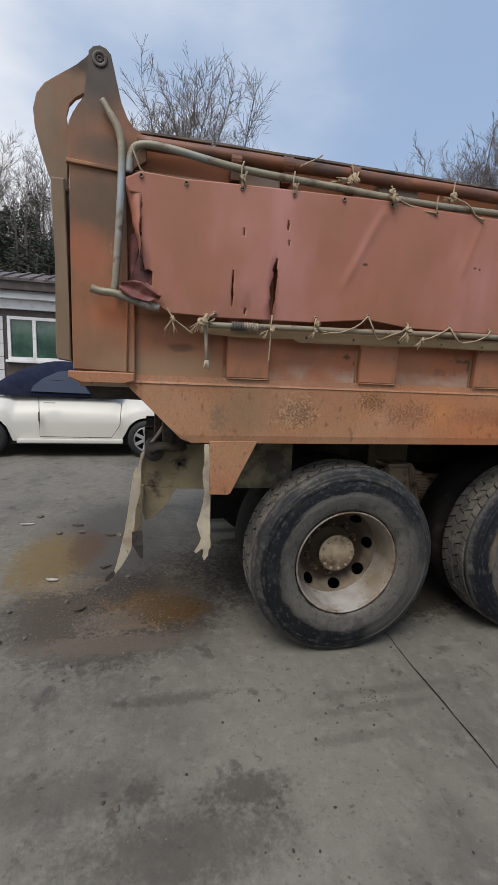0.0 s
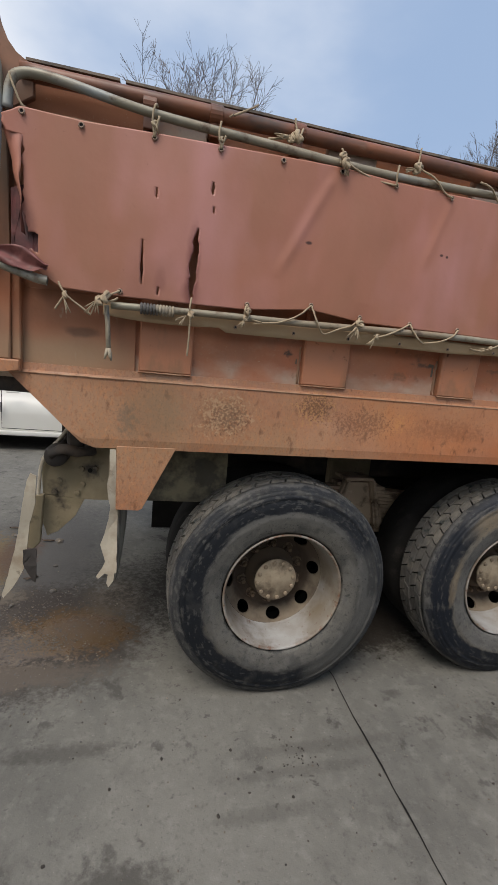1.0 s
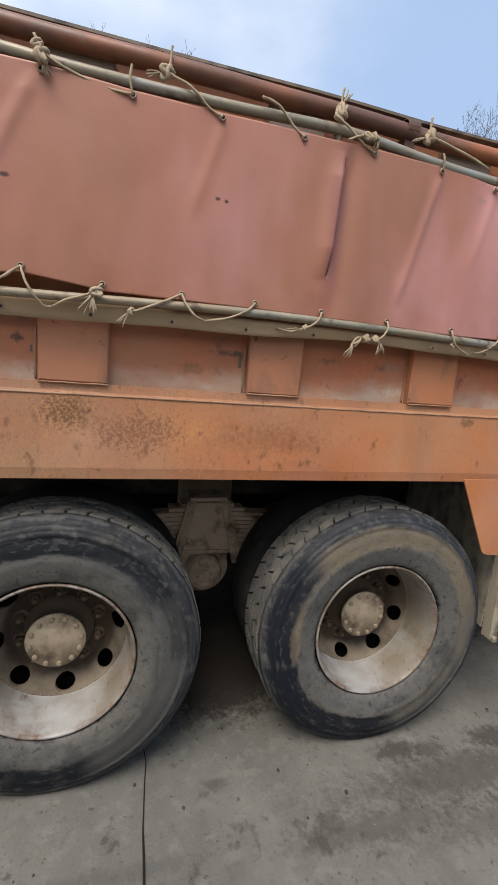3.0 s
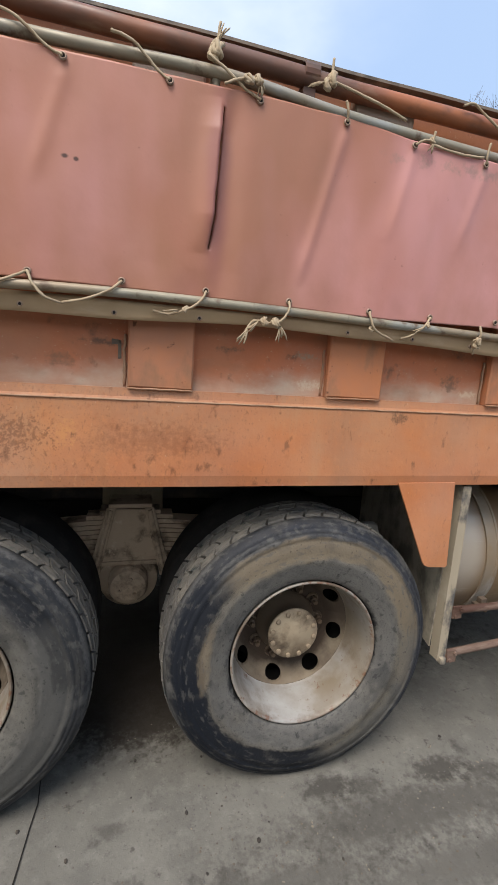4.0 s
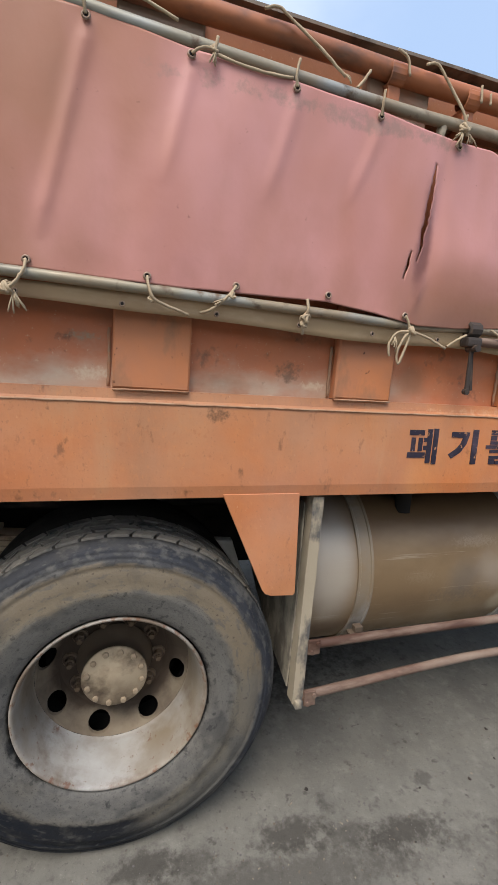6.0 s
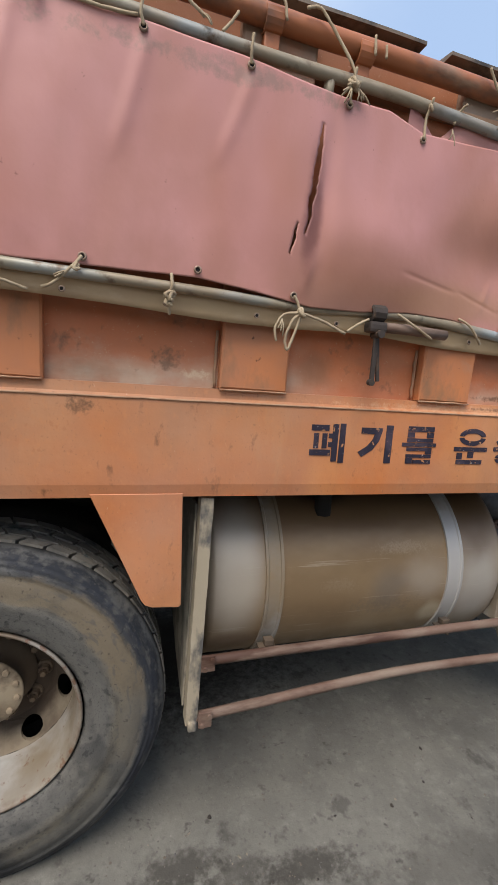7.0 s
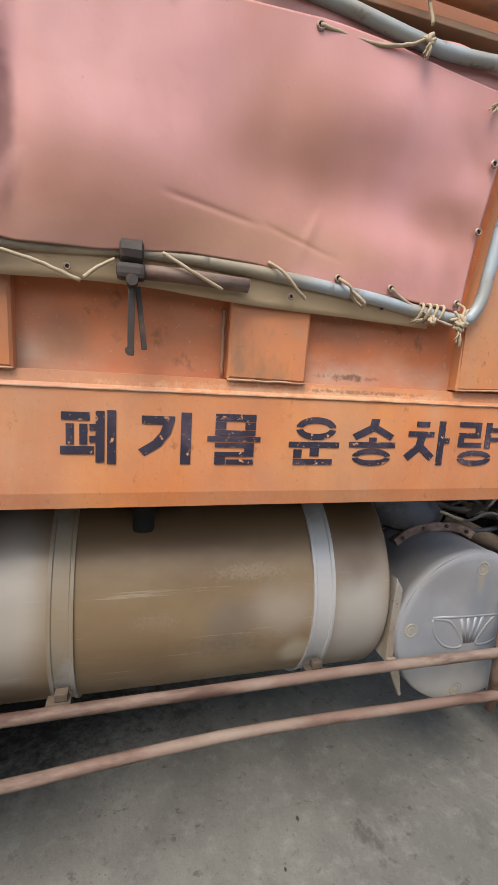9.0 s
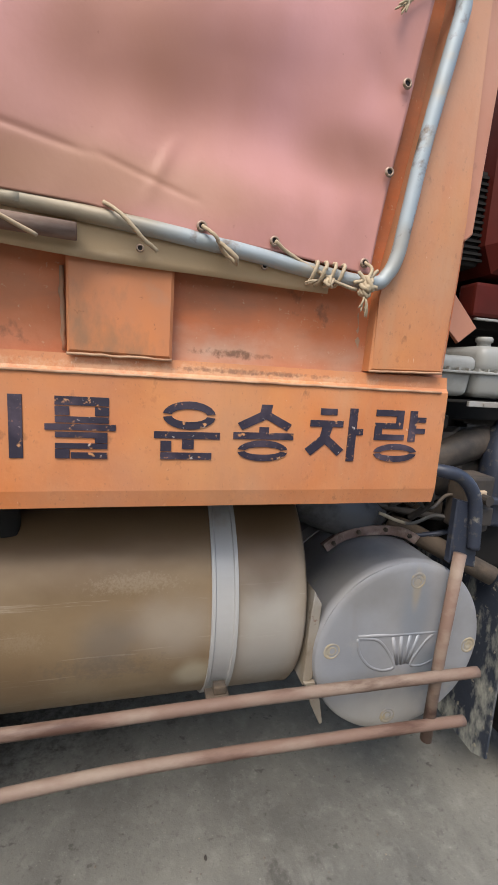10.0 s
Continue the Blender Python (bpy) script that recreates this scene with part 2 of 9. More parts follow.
post_orange = material("post_paint", (0.30, 0.130, 0.066), 0.6, 0, [
    ((0.22, 0.105, 0.058), 3.2, 0.38, 0.64, (1, 1, 0.6), 5),
    ((0.085, 0.065, 0.048), 2.6, 0.54, 0.86, (1, 1, 1), 6, ("Z", 2.30, 2.72, 0.34), 0.85),
    ((0.11, 0.078, 0.052), 9.0, 0.58, 0.74, (1, 1, 0.3), 7, ("X", 0, 1, 0), 0.5),
    ((0.42, 0.17, 0.085), 4.0, 0.54, 0.68, (1, 1, 0.4), 6, ("Z", 2.1, 1.75, 0.10), 0.6),
    ((0.13, 0.085, 0.055), 6.0, 0.56, 0.70, (1, 1, 0.12), 6, ("X", 0, 1, 0), 0.5),
    ((0.45, 0.36, 0.25), 24.0, 0.67, 0.74, (1, 1, 0.4), 5, ("X", 0, 1, 0), 0.4)],
    [(8, 0.15, 0.02), (70, 0.18, 0.002)],
    blobs=[((-1.30, 0, 2.21), (0.16, 1, 0.13), (0.105, 0.070, 0.042), 0.85, 0.6, 6, 1.2), ((-1.23, 0, 2.42), (0.12, 1, 0.05), (0.09, 0.062, 0.042), 0.8, 0.6, 8, 1.2), ((-1.28, 0, 2.71), (0.10, 1, 0.13), (0.060, 0.050, 0.042), 0.92, 0.5, 6, 1.2),
           ((-1.36, 0, 2.03), (0.08, 1, 0.09), (0.36, 0.12, 0.060), 0.7, 0.7, 9, 1.2), ((-1.25, 0, 1.76), (0.09, 1, 0.06), (0.44, 0.14, 0.055), 0.75, 0.7, 10, 1.2), ((-1.30, 0, 1.64), (0.12, 1, 0.10), (0.26, 0.15, 0.085), 0.6, 0.6, 6, 1.4),
           ((-1.00, 0, 1.56), (0.25, 1, 0.07), (0.34, 0.235, 0.140), 0.75, 0.6, 6, 1.3), ((-0.94, 0, 1.655), (0.06, 1, 0.018), (0.075, 0.045, 0.028), 0.6, 1.0, 22, 1.0), ((-1.36, 0, 2.36), (0.06, 1, 0.012), (0.40, 0.20, 0.09), 0.7, 0.7, 14, 1.0)])
gate_paint = material("dusty_gate_paint", (0.175, 0.118, 0.075), 0.7, 0, [
    ((0.24, 0.175, 0.115), 2.4, 0.42, 0.68, (1, 1, 0.35), 5), ((0.11, 0.075, 0.048), 5.0, 0.50, 0.72, (1, 1, 0.3), 6, ("X", 0, 1, 0), 0.7),
    ((0.28, 0.115, 0.058), 4.0, 0.54, 0.72, (1, 1, 0.5), 5, ("Z", 2.25, 2.55, 0.16), 0.75), ((0.05, 0.04, 0.032), 3.0, 0.60, 0.80, ONE, 5, ("Z", 2.62, 2.75, 0.4), 0.9)],
    [(8, 0.15, 0.02), (70, 0.18, 0.002)])
tarp_red = material("tarpaulin_vinyl", (0.41, 0.165, 0.112), 0.5, 0, [
    ((0.33, 0.15, 0.088), 2.4, 0.36, 0.70, (1, 1, 0.40), 3, ("X", 2.4, 0.2, 0.05), 0.8),
    ((0.54, 0.262, 0.248), 2.2, 0.50, 0.80, (1, 1, 0.5), 3, ("X", 0.6, 2.6, 0.26), 0.9),
    ((0.29, 0.13, 0.075), 2.0, 0.52, 0.82, (1, 1, 0.7), 5, ("Z", 1.98, 1.78, 0.08), 0.75),
    ((0.46, 0.25, 0.185), 4.0, 0.55, 0.80, (1, 1, 0.5), 4, ("X", 0, 1, 0.0), 0.22),
    ((0.30, 0.16, 0.11), 7.0, 0.58, 0.78, (1, 1, 0.4), 5, ("X", 0, 1, 0.0), 0.18),
    ((0.16, 0.065, 0.045), 45.0, 0.70, 0.75, ONE, 4, ("X", 0, 1, 0.0), 0.5)],
    [(5, 0.15, 0.03), (30, 0.08, 0.004), (260, 0.06, 0.001)], rough_var=0.1,
    blobs=[((2.42, 0, 1.79), (0.24, 1, 0.075), (0.15, 0.075, 0.05), 0.85, 0.8, 7, 1.2), ((2.78, 0, 2.03), (0.15, 1, 0.14), (0.36, 0.16, 0.09), 0.6, 0.7, 5, 1.6),
           ((3.22, 0, 1.95), (0.10, 1, 0.05), (0.30, 0.13, 0.085), 0.6, 0.6, 6, 1.2), ((2.45, 0, 1.87), (0.30, 1, 0.10), (0.30, 0.135, 0.085), 0.7, 0.7, 5, 1.3), ((2.75, 0, 1.83), (0.25, 1, 0.05), (0.34, 0.18, 0.10), 0.6, 0.7, 6, 1.2),
           # dark borders along the tears and the overlapping fold
           ((-0.545, 0, 1.92), (0.022, 1, 0.14), (0.13, 0.03, 0.03), 0.6, 1.0, 20, 1.0), ((-0.66, 0, 1.86), (0.02, 1, 0.04), (0.17, 0.05, 0.045), 0.3, 1.0, 22, 1.0), ((-0.545, 0, 1.83), (0.03, 1, 0.04), (0.16, 0.05, 0.04), 0.5, 1.0, 18, 1.0),
           ((0.885, 0, 2.1), (0.03, 1, 0.22), (0.24, 0.085, 0.085), 0.6, 1.0, 8, 1.3), ((-1.12, 0, 1.94), (0.035, 1, 0.12), (0.12, 0.034, 0.03), 0.7, 1.0, 16, 1.0), ((2.20, 0, 2.0), (0.025, 1, 0.14), (0.14, 0.045, 0.04), 0.7, 1.0, 16, 1.0),
           ((-0.10, 0, 2.076), (0.012, 1, 0.006), (0.05, 0.02, 0.015), 0.95, 0.6, 60, 1.0), ((0.488, 0, 2.111), (0.008, 1, 0.005), (0.05, 0.02, 0.015), 0.95, 0.6, 60, 1.0), ((0.515, 0, 2.108), (0.006, 1, 0.005), (0.05, 0.02, 0.015), 0.95, 0.6, 60, 1.0),
           ((1.9, 0, 2.27), (0.55, 1, 0.03), (0.24, 0.17, 0.14), 0.6, 1.2, 14, 0.7)])
galv = material("galvanised_tube", (0.255, 0.235, 0.175), 0.5, 0.15, [
    ((0.27, 0.205, 0.135), 4.0, 0.42, 0.62, (0.6, 1, 1), 5, ("X", 0, 1, 0), 0.8),
    ((0.32, 0.37, 0.40), 3.0, 0.54, 0.72, (0.5, 1, 1), 4, ("X", 2.3, 3.3, 0.22)),
    ((0.13, 0.09, 0.06), 16.0, 0.56, 0.68, ONE, 5), ((0.10, 0.09, 0.08), 5.0, 0.58, 0.72, (0.5, 1, 1), 5), ((0.42, 0.36, 0.27), 9.0, 0.58, 0.70, (0.3, 1, 1), 5, ("X", 0, 1, 0), 0.7)], [(50, 0.2, 0.003)])
rag_pink = material("crumpled_vinyl", (0.21, 0.075, 0.065), 0.55, 0, [((0.07, 0.022, 0.02), 12, 0.46, 0.64, ONE, 5), ((0.36, 0.19, 0.16), 9, 0.58, 0.72, ONE, 4)], [(40, 0.2, 0.004)])
rag_red = material("dark_red_vinyl", (0.12, 0.032, 0.03), 0.6, 0, [((0.045, 0.018, 0.016), 10, 0.40, 0.60, ONE, 5), ((0.30, 0.15, 0.12), 16, 0.62, 0.76, ONE, 4)], [(40, 0.2, 0.004)])
brown_tube = material("painted_tube", (0.125, 0.058, 0.038), 0.5, 0, [
    ((0.36, 0.125, 0.05), 2.4, 0.46, 0.74, (0.7, 1, 1), 4, ("X", 0.4, 2.6, 0.27)),
    ((0.06, 0.045, 0.036), 6.0, 0.50, 0.66, (0.5, 1, 1), 5), ((0.30, 0.21, 0.14), 9.0, 0.60, 0.74, (0.3, 1, 1), 5)], [(30, 0.2, 0.003)])
lid_mat = material("dirty_lid_steel", (0.15, 0.115, 0.085), 0.65, 0.1, [((0.20, 0.16, 0.12), 6, 0.52, 0.70, (0.4, 1, 1), 5), ((0.03, 0.026, 0.022), 9, 0.5, 0.66, ONE, 5)], [(40, 0.25, 0.004)])
strip_tan = material("canvas_strip", (0.42, 0.30, 0.175), 0.8, 0, [
    ((0.38, 0.26, 0.16), 6.0, 0.45, 0.68, (0.4, 1, 1), 5), ((0.52, 0.40, 0.27), 14.0, 0.56, 0.70, (0.3, 1, 1), 5, ("X", 0, 1, 0), 0.6)], [(40, 0.2, 0.003)])
dusty_ledge = material("dusty_ledge", (0.30, 0.19, 0.12), 0.9, 0, [
    ((0.40, 0.17, 0.09), 5.0, 0.52, 0.66, (0.5, 1, 1), 5)], [(50, 0.3, 0.004)])
rope_mat = material("hemp_rope", (0.38, 0.305, 0.205), 0.9, 0, [((0.34, 0.26, 0.17), 40, 0.45, 0.6, ONE, 3)], [(300, 0.4, 0.002)])
clamp_iron = material("sooty_iron", (0.040, 0.030, 0.025), 0.75, 0.1, [((0.13, 0.08, 0.05), 14, 0.52, 0.66, ONE, 6)], [(40, 0.35, 0.005)])
dark_metal = material("dark_dirty_metal", (0.04, 0.034, 0.030), 0.7, 0.2, [((0.12, 0.09, 0.065), 5, 0.5, 0.72, ONE, 5)], [(30, 0.3, 0.005)])
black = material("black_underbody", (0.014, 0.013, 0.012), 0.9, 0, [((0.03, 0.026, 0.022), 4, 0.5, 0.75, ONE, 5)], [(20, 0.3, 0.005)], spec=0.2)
olive = material("chassis_mud_paint", (0.215, 0.175, 0.105), 0.75, 0, [
    ((0.30, 0.245, 0.155), 4, 0.45, 0.66, ONE, 5), ((0.05, 0.04, 0.03), 7, 0.54, 0.68, ONE, 5)], [(40, 0.3, 0.004)])
sooty_grey = material("sooty_grey_steel", (0.085, 0.085, 0.09), 0.6, 0.2, [((0.14, 0.135, 0.13), 5, 0.48, 0.68, ONE, 5), ((0.03, 0.028, 0.026), 8, 0.54, 0.70, ONE, 5)], [(40, 0.2, 0.003)])
rusty_collar = material("rusty_pink_collar", (0.22, 0.15, 0.125), 0.8, 0, [((0.10, 0.06, 0.045), 10, 0.48, 0.64, ONE, 6), ((0.32, 0.25, 0.21), 14, 0.58, 0.70, ONE, 5)], [(50, 0.3, 0.004)])
# muddy, darkened copy of the frame plate's paint, for its shaded part
shaded_web = material("shaded_muddy_steel", (0.070, 0.060, 0.040), 0.7, 0, [((0.22, 0.185, 0.11), 7, 0.45, 0.60, ONE, 6), ((0.02, 0.018, 0.015), 4, 0.5, 0.7, ONE, 5)], [(40, 0.3, 0.004)])
axle_dust = material("dusty_axle_steel", (0.095, 0.068, 0.046), 0.9, 0, [
    ((0.030, 0.024, 0.019), 8, 0.42, 0.62, ONE, 6)], [(45, 0.35, 0.005)])
spring_dust = material("dusty_spring_steel", (0.40, 0.305, 0.21), 0.9, 0, [((0.10, 0.070, 0.045), 9, 0.50, 0.66, ONE, 6), ((0.48, 0.385, 0.275), 20, 0.58, 0.70, ONE, 5)], [(45, 0.3, 0.004)])
# black rubber, darker than the outer tyres so the inner ones look shaded
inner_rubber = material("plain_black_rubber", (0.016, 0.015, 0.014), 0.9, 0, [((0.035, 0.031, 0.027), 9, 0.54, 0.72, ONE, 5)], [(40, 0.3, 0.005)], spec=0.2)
def tyre_material(name, stops, dust, sectors=()):
    """Rubber whose dust and scuffs follow the rings of the sidewall, broken up by noise. sectors: (angle, half width, inner and outer radius, colour, amount), caked or rubbed parts of the ring."""
    m = material(name, (0.03, 0.03, 0.03), 0.66, 0, (), [(14, 0.25, 0.010), (40, 0.25, 0.005), (120, 0.35, 0.003)], spec=0.26)
    n, l = m.node_tree.nodes, m.node_tree.links
    b = n["Principled BSDF"]
    tc = n.new("ShaderNodeTexCoord")
    info = n.new("ShaderNodeObjectInfo")
    mp = n.new("ShaderNodeMapping")
    mp.inputs["Scale"].default_value = (1, 0, 1)
    l.new(tc.outputs["Object"], mp.inputs["Vector"])
    ln = n.new("ShaderNodeVectorMath")
    ln.operation = "LENGTH"
    l.new(mp.outputs["Vector"], ln.inputs[0])
    # scuffs run round the tyre: noise follows the turn slowly and the radius quickly
    turn = n.new("ShaderNodeVectorMath")
    turn.operation = "NORMALIZE"
    l.new(mp.outputs["Vector"], turn.inputs[0])
    across = n.new("ShaderNodeCombineXYZ")
    stretch_r = n.new("ShaderNodeMath")
    stretch_r.operation = "MULTIPLY"
    l.new(ln.outputs["Value"], stretch_r.inputs[0])
    stretch_r.inputs[1].default_value = 2.2
    l.new(stretch_r.outputs[0], across.inputs["Y"])
    polar = n.new("ShaderNodeVectorMath")
    polar.operation = "MULTIPLY_ADD"
    l.new(turn.outputs["Vector"], polar.inputs[0])
    polar.inputs[1].default_value = (0.40, 0.40, 0.40)
    l.new(across.outputs["Vector"], polar.inputs[2])
    shift = n.new("ShaderNodeVectorMath")
    shift.operation = "MULTIPLY_ADD"
    l.new(info.outputs["Random"], shift.inputs[0])
    shift.inputs[1].default_value = (9, 5, 7)
    l.new(polar.outputs["Vector"], shift.inputs[2])

    def blotch(scale, detail, low, high, amount, vector=None):
        no = n.new("ShaderNodeTexNoise")
        no.inputs["Scale"].default_value, no.inputs["Detail"].default_value = scale, detail
        l.new(vector or shift.outputs[0], no.inputs["Vector"])
        mr = n.new("ShaderNodeMapRange")
        mr.inputs["From Min"].default_value, mr.inputs["From Max"].default_value = low, high
        mr.inputs["To Max"].default_value = amount
        l.new(no.outputs["Fac"], mr.inputs["Value"])
        return mr.outputs["Result"]

    # ragged patches where dust flaked off or caked on, not bound to the rings
    patch = n.new("ShaderNodeVectorMath")
    patch.operation = "MULTIPLY_ADD"
    l.new(info.outputs["Random"], patch.inputs[0])
    patch.inputs[1].default_value = (4, 8, 6)
    l.new(tc.outputs["Object"], patch.inputs[2])
    spot = patch.outputs[0]

    big = n.new("ShaderNodeTexNoise")
    big.inputs["Scale"].default_value, big.inputs["Detail"].default_value = 2.6, 3
    l.new(shift.outputs[0], big.inputs["Vector"])
    warp = n.new("ShaderNodeMath")
    warp.operation = "MULTIPLY_ADD"
    l.new(big.outputs["Fac"], warp.inputs[0])
    warp.inputs[1].default_value = 0.06
    l.new(ln.outputs["Value"], warp.inputs[2])
    rag = n.new("ShaderNodeTexNoise")
    rag.inputs["Scale"].default_value, rag.inputs["Detail"].default_value, rag.inputs["Roughness"].default_value = 11, 7, 0.65
    l.new(shift.outputs[0], rag.inputs["Vector"])
    warp2 = n.new("ShaderNodeMath")
    warp2.operation = "MULTIPLY_ADD"
    l.new(rag.outputs["Fac"], warp2.inputs[0])
    warp2.inputs[1].default_value = 0.062
    l.new(warp.outputs[0], warp2.inputs[2])
    ramp = n.new("ShaderNodeValToRGB")
    e = ramp.color_ramp.elements
    e[0].position, e[0].color = stops[0][0], (*stops[0][1], 1)
    e[1].position, e[1].color = stops[-1][0], (*stops[-1][1], 1)
    for p, c in stops[1:-1]:
        k = e.new(p)
        k.color = (*c, 1)
    l.new(warp2.outputs[0], ramp.inputs["Fac"])
    out = ramp.outputs["Color"]
    for fac, colour in ((blotch(1.9, 8, 0.50, 0.68, dust), (0.080, 0.077, 0.069)), (blotch(3.6, 8, 0.58, 0.72, 0.3), (0.135, 0.118, 0.090)), (blotch(7, 7, 0.54, 0.74, 0.35), (0.020, 0.022, 0.026)), (blotch(60, 5, 0.60, 0.74, 0.3), (0.13, 0.125, 0.11)), (blotch(140, 4, 0.56, 0.70, 0.5), (0.02, 0.021, 0.023)), (blotch(16, 9, 0.55, 0.72, 0.45), (0.016, 0.018, 0.022)), (blotch(22, 9, 0.56, 0.72, 0.4), (0.15, 0.142, 0.125)), (blotch(4.6, 10, 0.60, 0.72, 0.22, spot), (0.135, 0.118, 0.084)), (blotch(13, 10, 0.58, 0.66, 0.4, spot), (0.13, 0.127, 0.118)), (blotch(9, 10, 0.58, 0.66, 0.4, spot), (0.018, 0.02, 0.024)), (blotch(34, 8, 0.62, 0.68, 0.5, spot), (0.012, 0.013, 0.016))):
        mx = n.new("ShaderNodeMix")
        mx.data_type = "RGBA"
        l.new(fac, mx.inputs["Factor"])
        l.new(out, mx.inputs["A"])
        mx.inputs["B"].default_value = (*colour, 1)
        out = mx.outputs["Result"]
    for angle, width, r_in, r_out, colour, amount in sectors:
        dot = n.new("ShaderNodeVectorMath")
        dot.operation = "DOT_PRODUCT"
        l.new(turn.outputs["Vector"], dot.inputs[0])
        dot.inputs[1].default_value = (math.cos(radians(angle)), 0, math.sin(radians(angle)))
        worn = n.new("ShaderNodeMath")
        worn.operation = "MULTIPLY_ADD"
        l.new(big.outputs["Fac"], worn.inputs[0])
        worn.inputs[1].default_value = 0.6
        l.new(dot.outputs["Value"], worn.inputs[2])
        fac = None
        far, near = math.cos(radians(width)) + 0.3, math.cos(radians(width * 0.7)) + 0.3
        for source, a0, a1 in ((worn.outputs[0], far, near), (warp2.outputs[0], r_in + 0.052, r_in + 0.068), (warp2.outputs[0], r_out + 0.064, r_out + 0.050)):
            mr = n.new("ShaderNodeMapRange")
            mr.interpolation_type = "SMOOTHSTEP"
            mr.inputs["From Min"].default_value, mr.inputs["From Max"].default_value = a0, a1
            l.new(source, mr.inputs["Value"])
            mul = n.new("ShaderNodeMath")
            mul.operation = "MULTIPLY"
            l.new(mr.outputs["Result"], mul.inputs[0])
            if fac is None:
                mul.inputs[1].default_value = amount
            else:
                l.new(fac, mul.inputs[1])
            fac = mul.outputs[0]
        mx = n.new("ShaderNodeMix")
        mx.data_type = "RGBA"
        l.new(fac, mx.inputs["Factor"])
        l.new(out, mx.inputs["A"])
        mx.inputs["B"].default_value = (*colour, 1)
        out = mx.outputs["Result"]
    # scuffs and flakes over all of it
    for fac, colour in ((blotch(30, 9, 0.57, 0.67, 0.55), (0.080, 0.079, 0.074)), (blotch(11, 10, 0.57, 0.66, 0.28, spot), (0.050, 0.049, 0.046)), (blotch(26, 10, 0.60, 0.68, 0.3, spot), (0.085, 0.081, 0.072)), (blotch(70, 6, 0.62, 0.70, 0.45, spot), (0.008, 0.009, 0.011))):
        mx = n.new("ShaderNodeMix")
        mx.data_type = "RGBA"
        l.new(fac, mx.inputs["Factor"])
        l.new(out, mx.inputs["A"])
        mx.inputs["B"].default_value = (*colour, 1)
        out = mx.outputs["Result"]
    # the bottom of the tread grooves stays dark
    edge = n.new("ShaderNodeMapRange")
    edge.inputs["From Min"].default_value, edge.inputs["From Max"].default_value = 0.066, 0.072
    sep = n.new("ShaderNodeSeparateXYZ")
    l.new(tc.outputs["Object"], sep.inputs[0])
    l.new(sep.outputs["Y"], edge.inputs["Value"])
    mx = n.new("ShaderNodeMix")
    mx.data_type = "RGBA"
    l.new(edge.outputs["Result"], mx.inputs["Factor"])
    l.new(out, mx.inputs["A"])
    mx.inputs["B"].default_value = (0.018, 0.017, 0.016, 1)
    l.new(mx.outputs["Result"], b.inputs["Base Color"])
    return m


EDGE = [(0.592, (0.016, 0.018, 0.022)), (0.600, (0.085, 0.085, 0.084)), (0.612, (0.024, 0.025, 0.027)), (0.622, (0.080, 0.077, 0.071)), (0.64, (0.045, 0.043, 0.040)), (0.68, (0.060, 0.057, 0.051))]
DARK_RUBBER, CAKED, PALE_DUST = (0.006, 0.0078, 0.011), (0.165, 0.132, 0.090), (0.125, 0.122, 0.110)
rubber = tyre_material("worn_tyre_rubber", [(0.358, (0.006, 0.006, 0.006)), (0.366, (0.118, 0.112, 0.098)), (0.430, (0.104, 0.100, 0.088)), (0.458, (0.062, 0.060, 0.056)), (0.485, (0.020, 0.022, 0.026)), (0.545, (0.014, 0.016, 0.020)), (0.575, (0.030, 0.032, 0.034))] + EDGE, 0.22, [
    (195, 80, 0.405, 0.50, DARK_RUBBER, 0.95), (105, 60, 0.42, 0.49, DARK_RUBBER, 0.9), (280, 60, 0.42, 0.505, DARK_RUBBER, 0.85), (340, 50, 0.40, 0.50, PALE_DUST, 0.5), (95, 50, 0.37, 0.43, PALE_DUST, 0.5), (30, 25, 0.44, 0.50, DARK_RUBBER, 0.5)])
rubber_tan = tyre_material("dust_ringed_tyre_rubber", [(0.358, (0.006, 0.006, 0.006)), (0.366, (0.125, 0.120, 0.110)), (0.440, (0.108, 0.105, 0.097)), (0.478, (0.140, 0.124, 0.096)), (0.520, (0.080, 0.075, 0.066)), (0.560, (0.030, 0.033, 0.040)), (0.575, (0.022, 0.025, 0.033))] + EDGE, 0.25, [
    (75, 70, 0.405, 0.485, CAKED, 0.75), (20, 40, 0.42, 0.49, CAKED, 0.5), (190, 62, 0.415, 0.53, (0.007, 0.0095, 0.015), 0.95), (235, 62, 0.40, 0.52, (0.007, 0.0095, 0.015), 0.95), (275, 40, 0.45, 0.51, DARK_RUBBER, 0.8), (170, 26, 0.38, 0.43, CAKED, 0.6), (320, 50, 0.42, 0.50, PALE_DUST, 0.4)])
tread_mat = material("worn_tread_rubber", (0.082, 0.078, 0.071), 0.85, 0, [
    ((0.155, 0.142, 0.120), 8, 0.42, 0.62, ONE, 5), ((0.02, 0.03, 0.03), 14, 0.58, 0.7, ONE, 5)], [(60, 0.4, 0.006)])
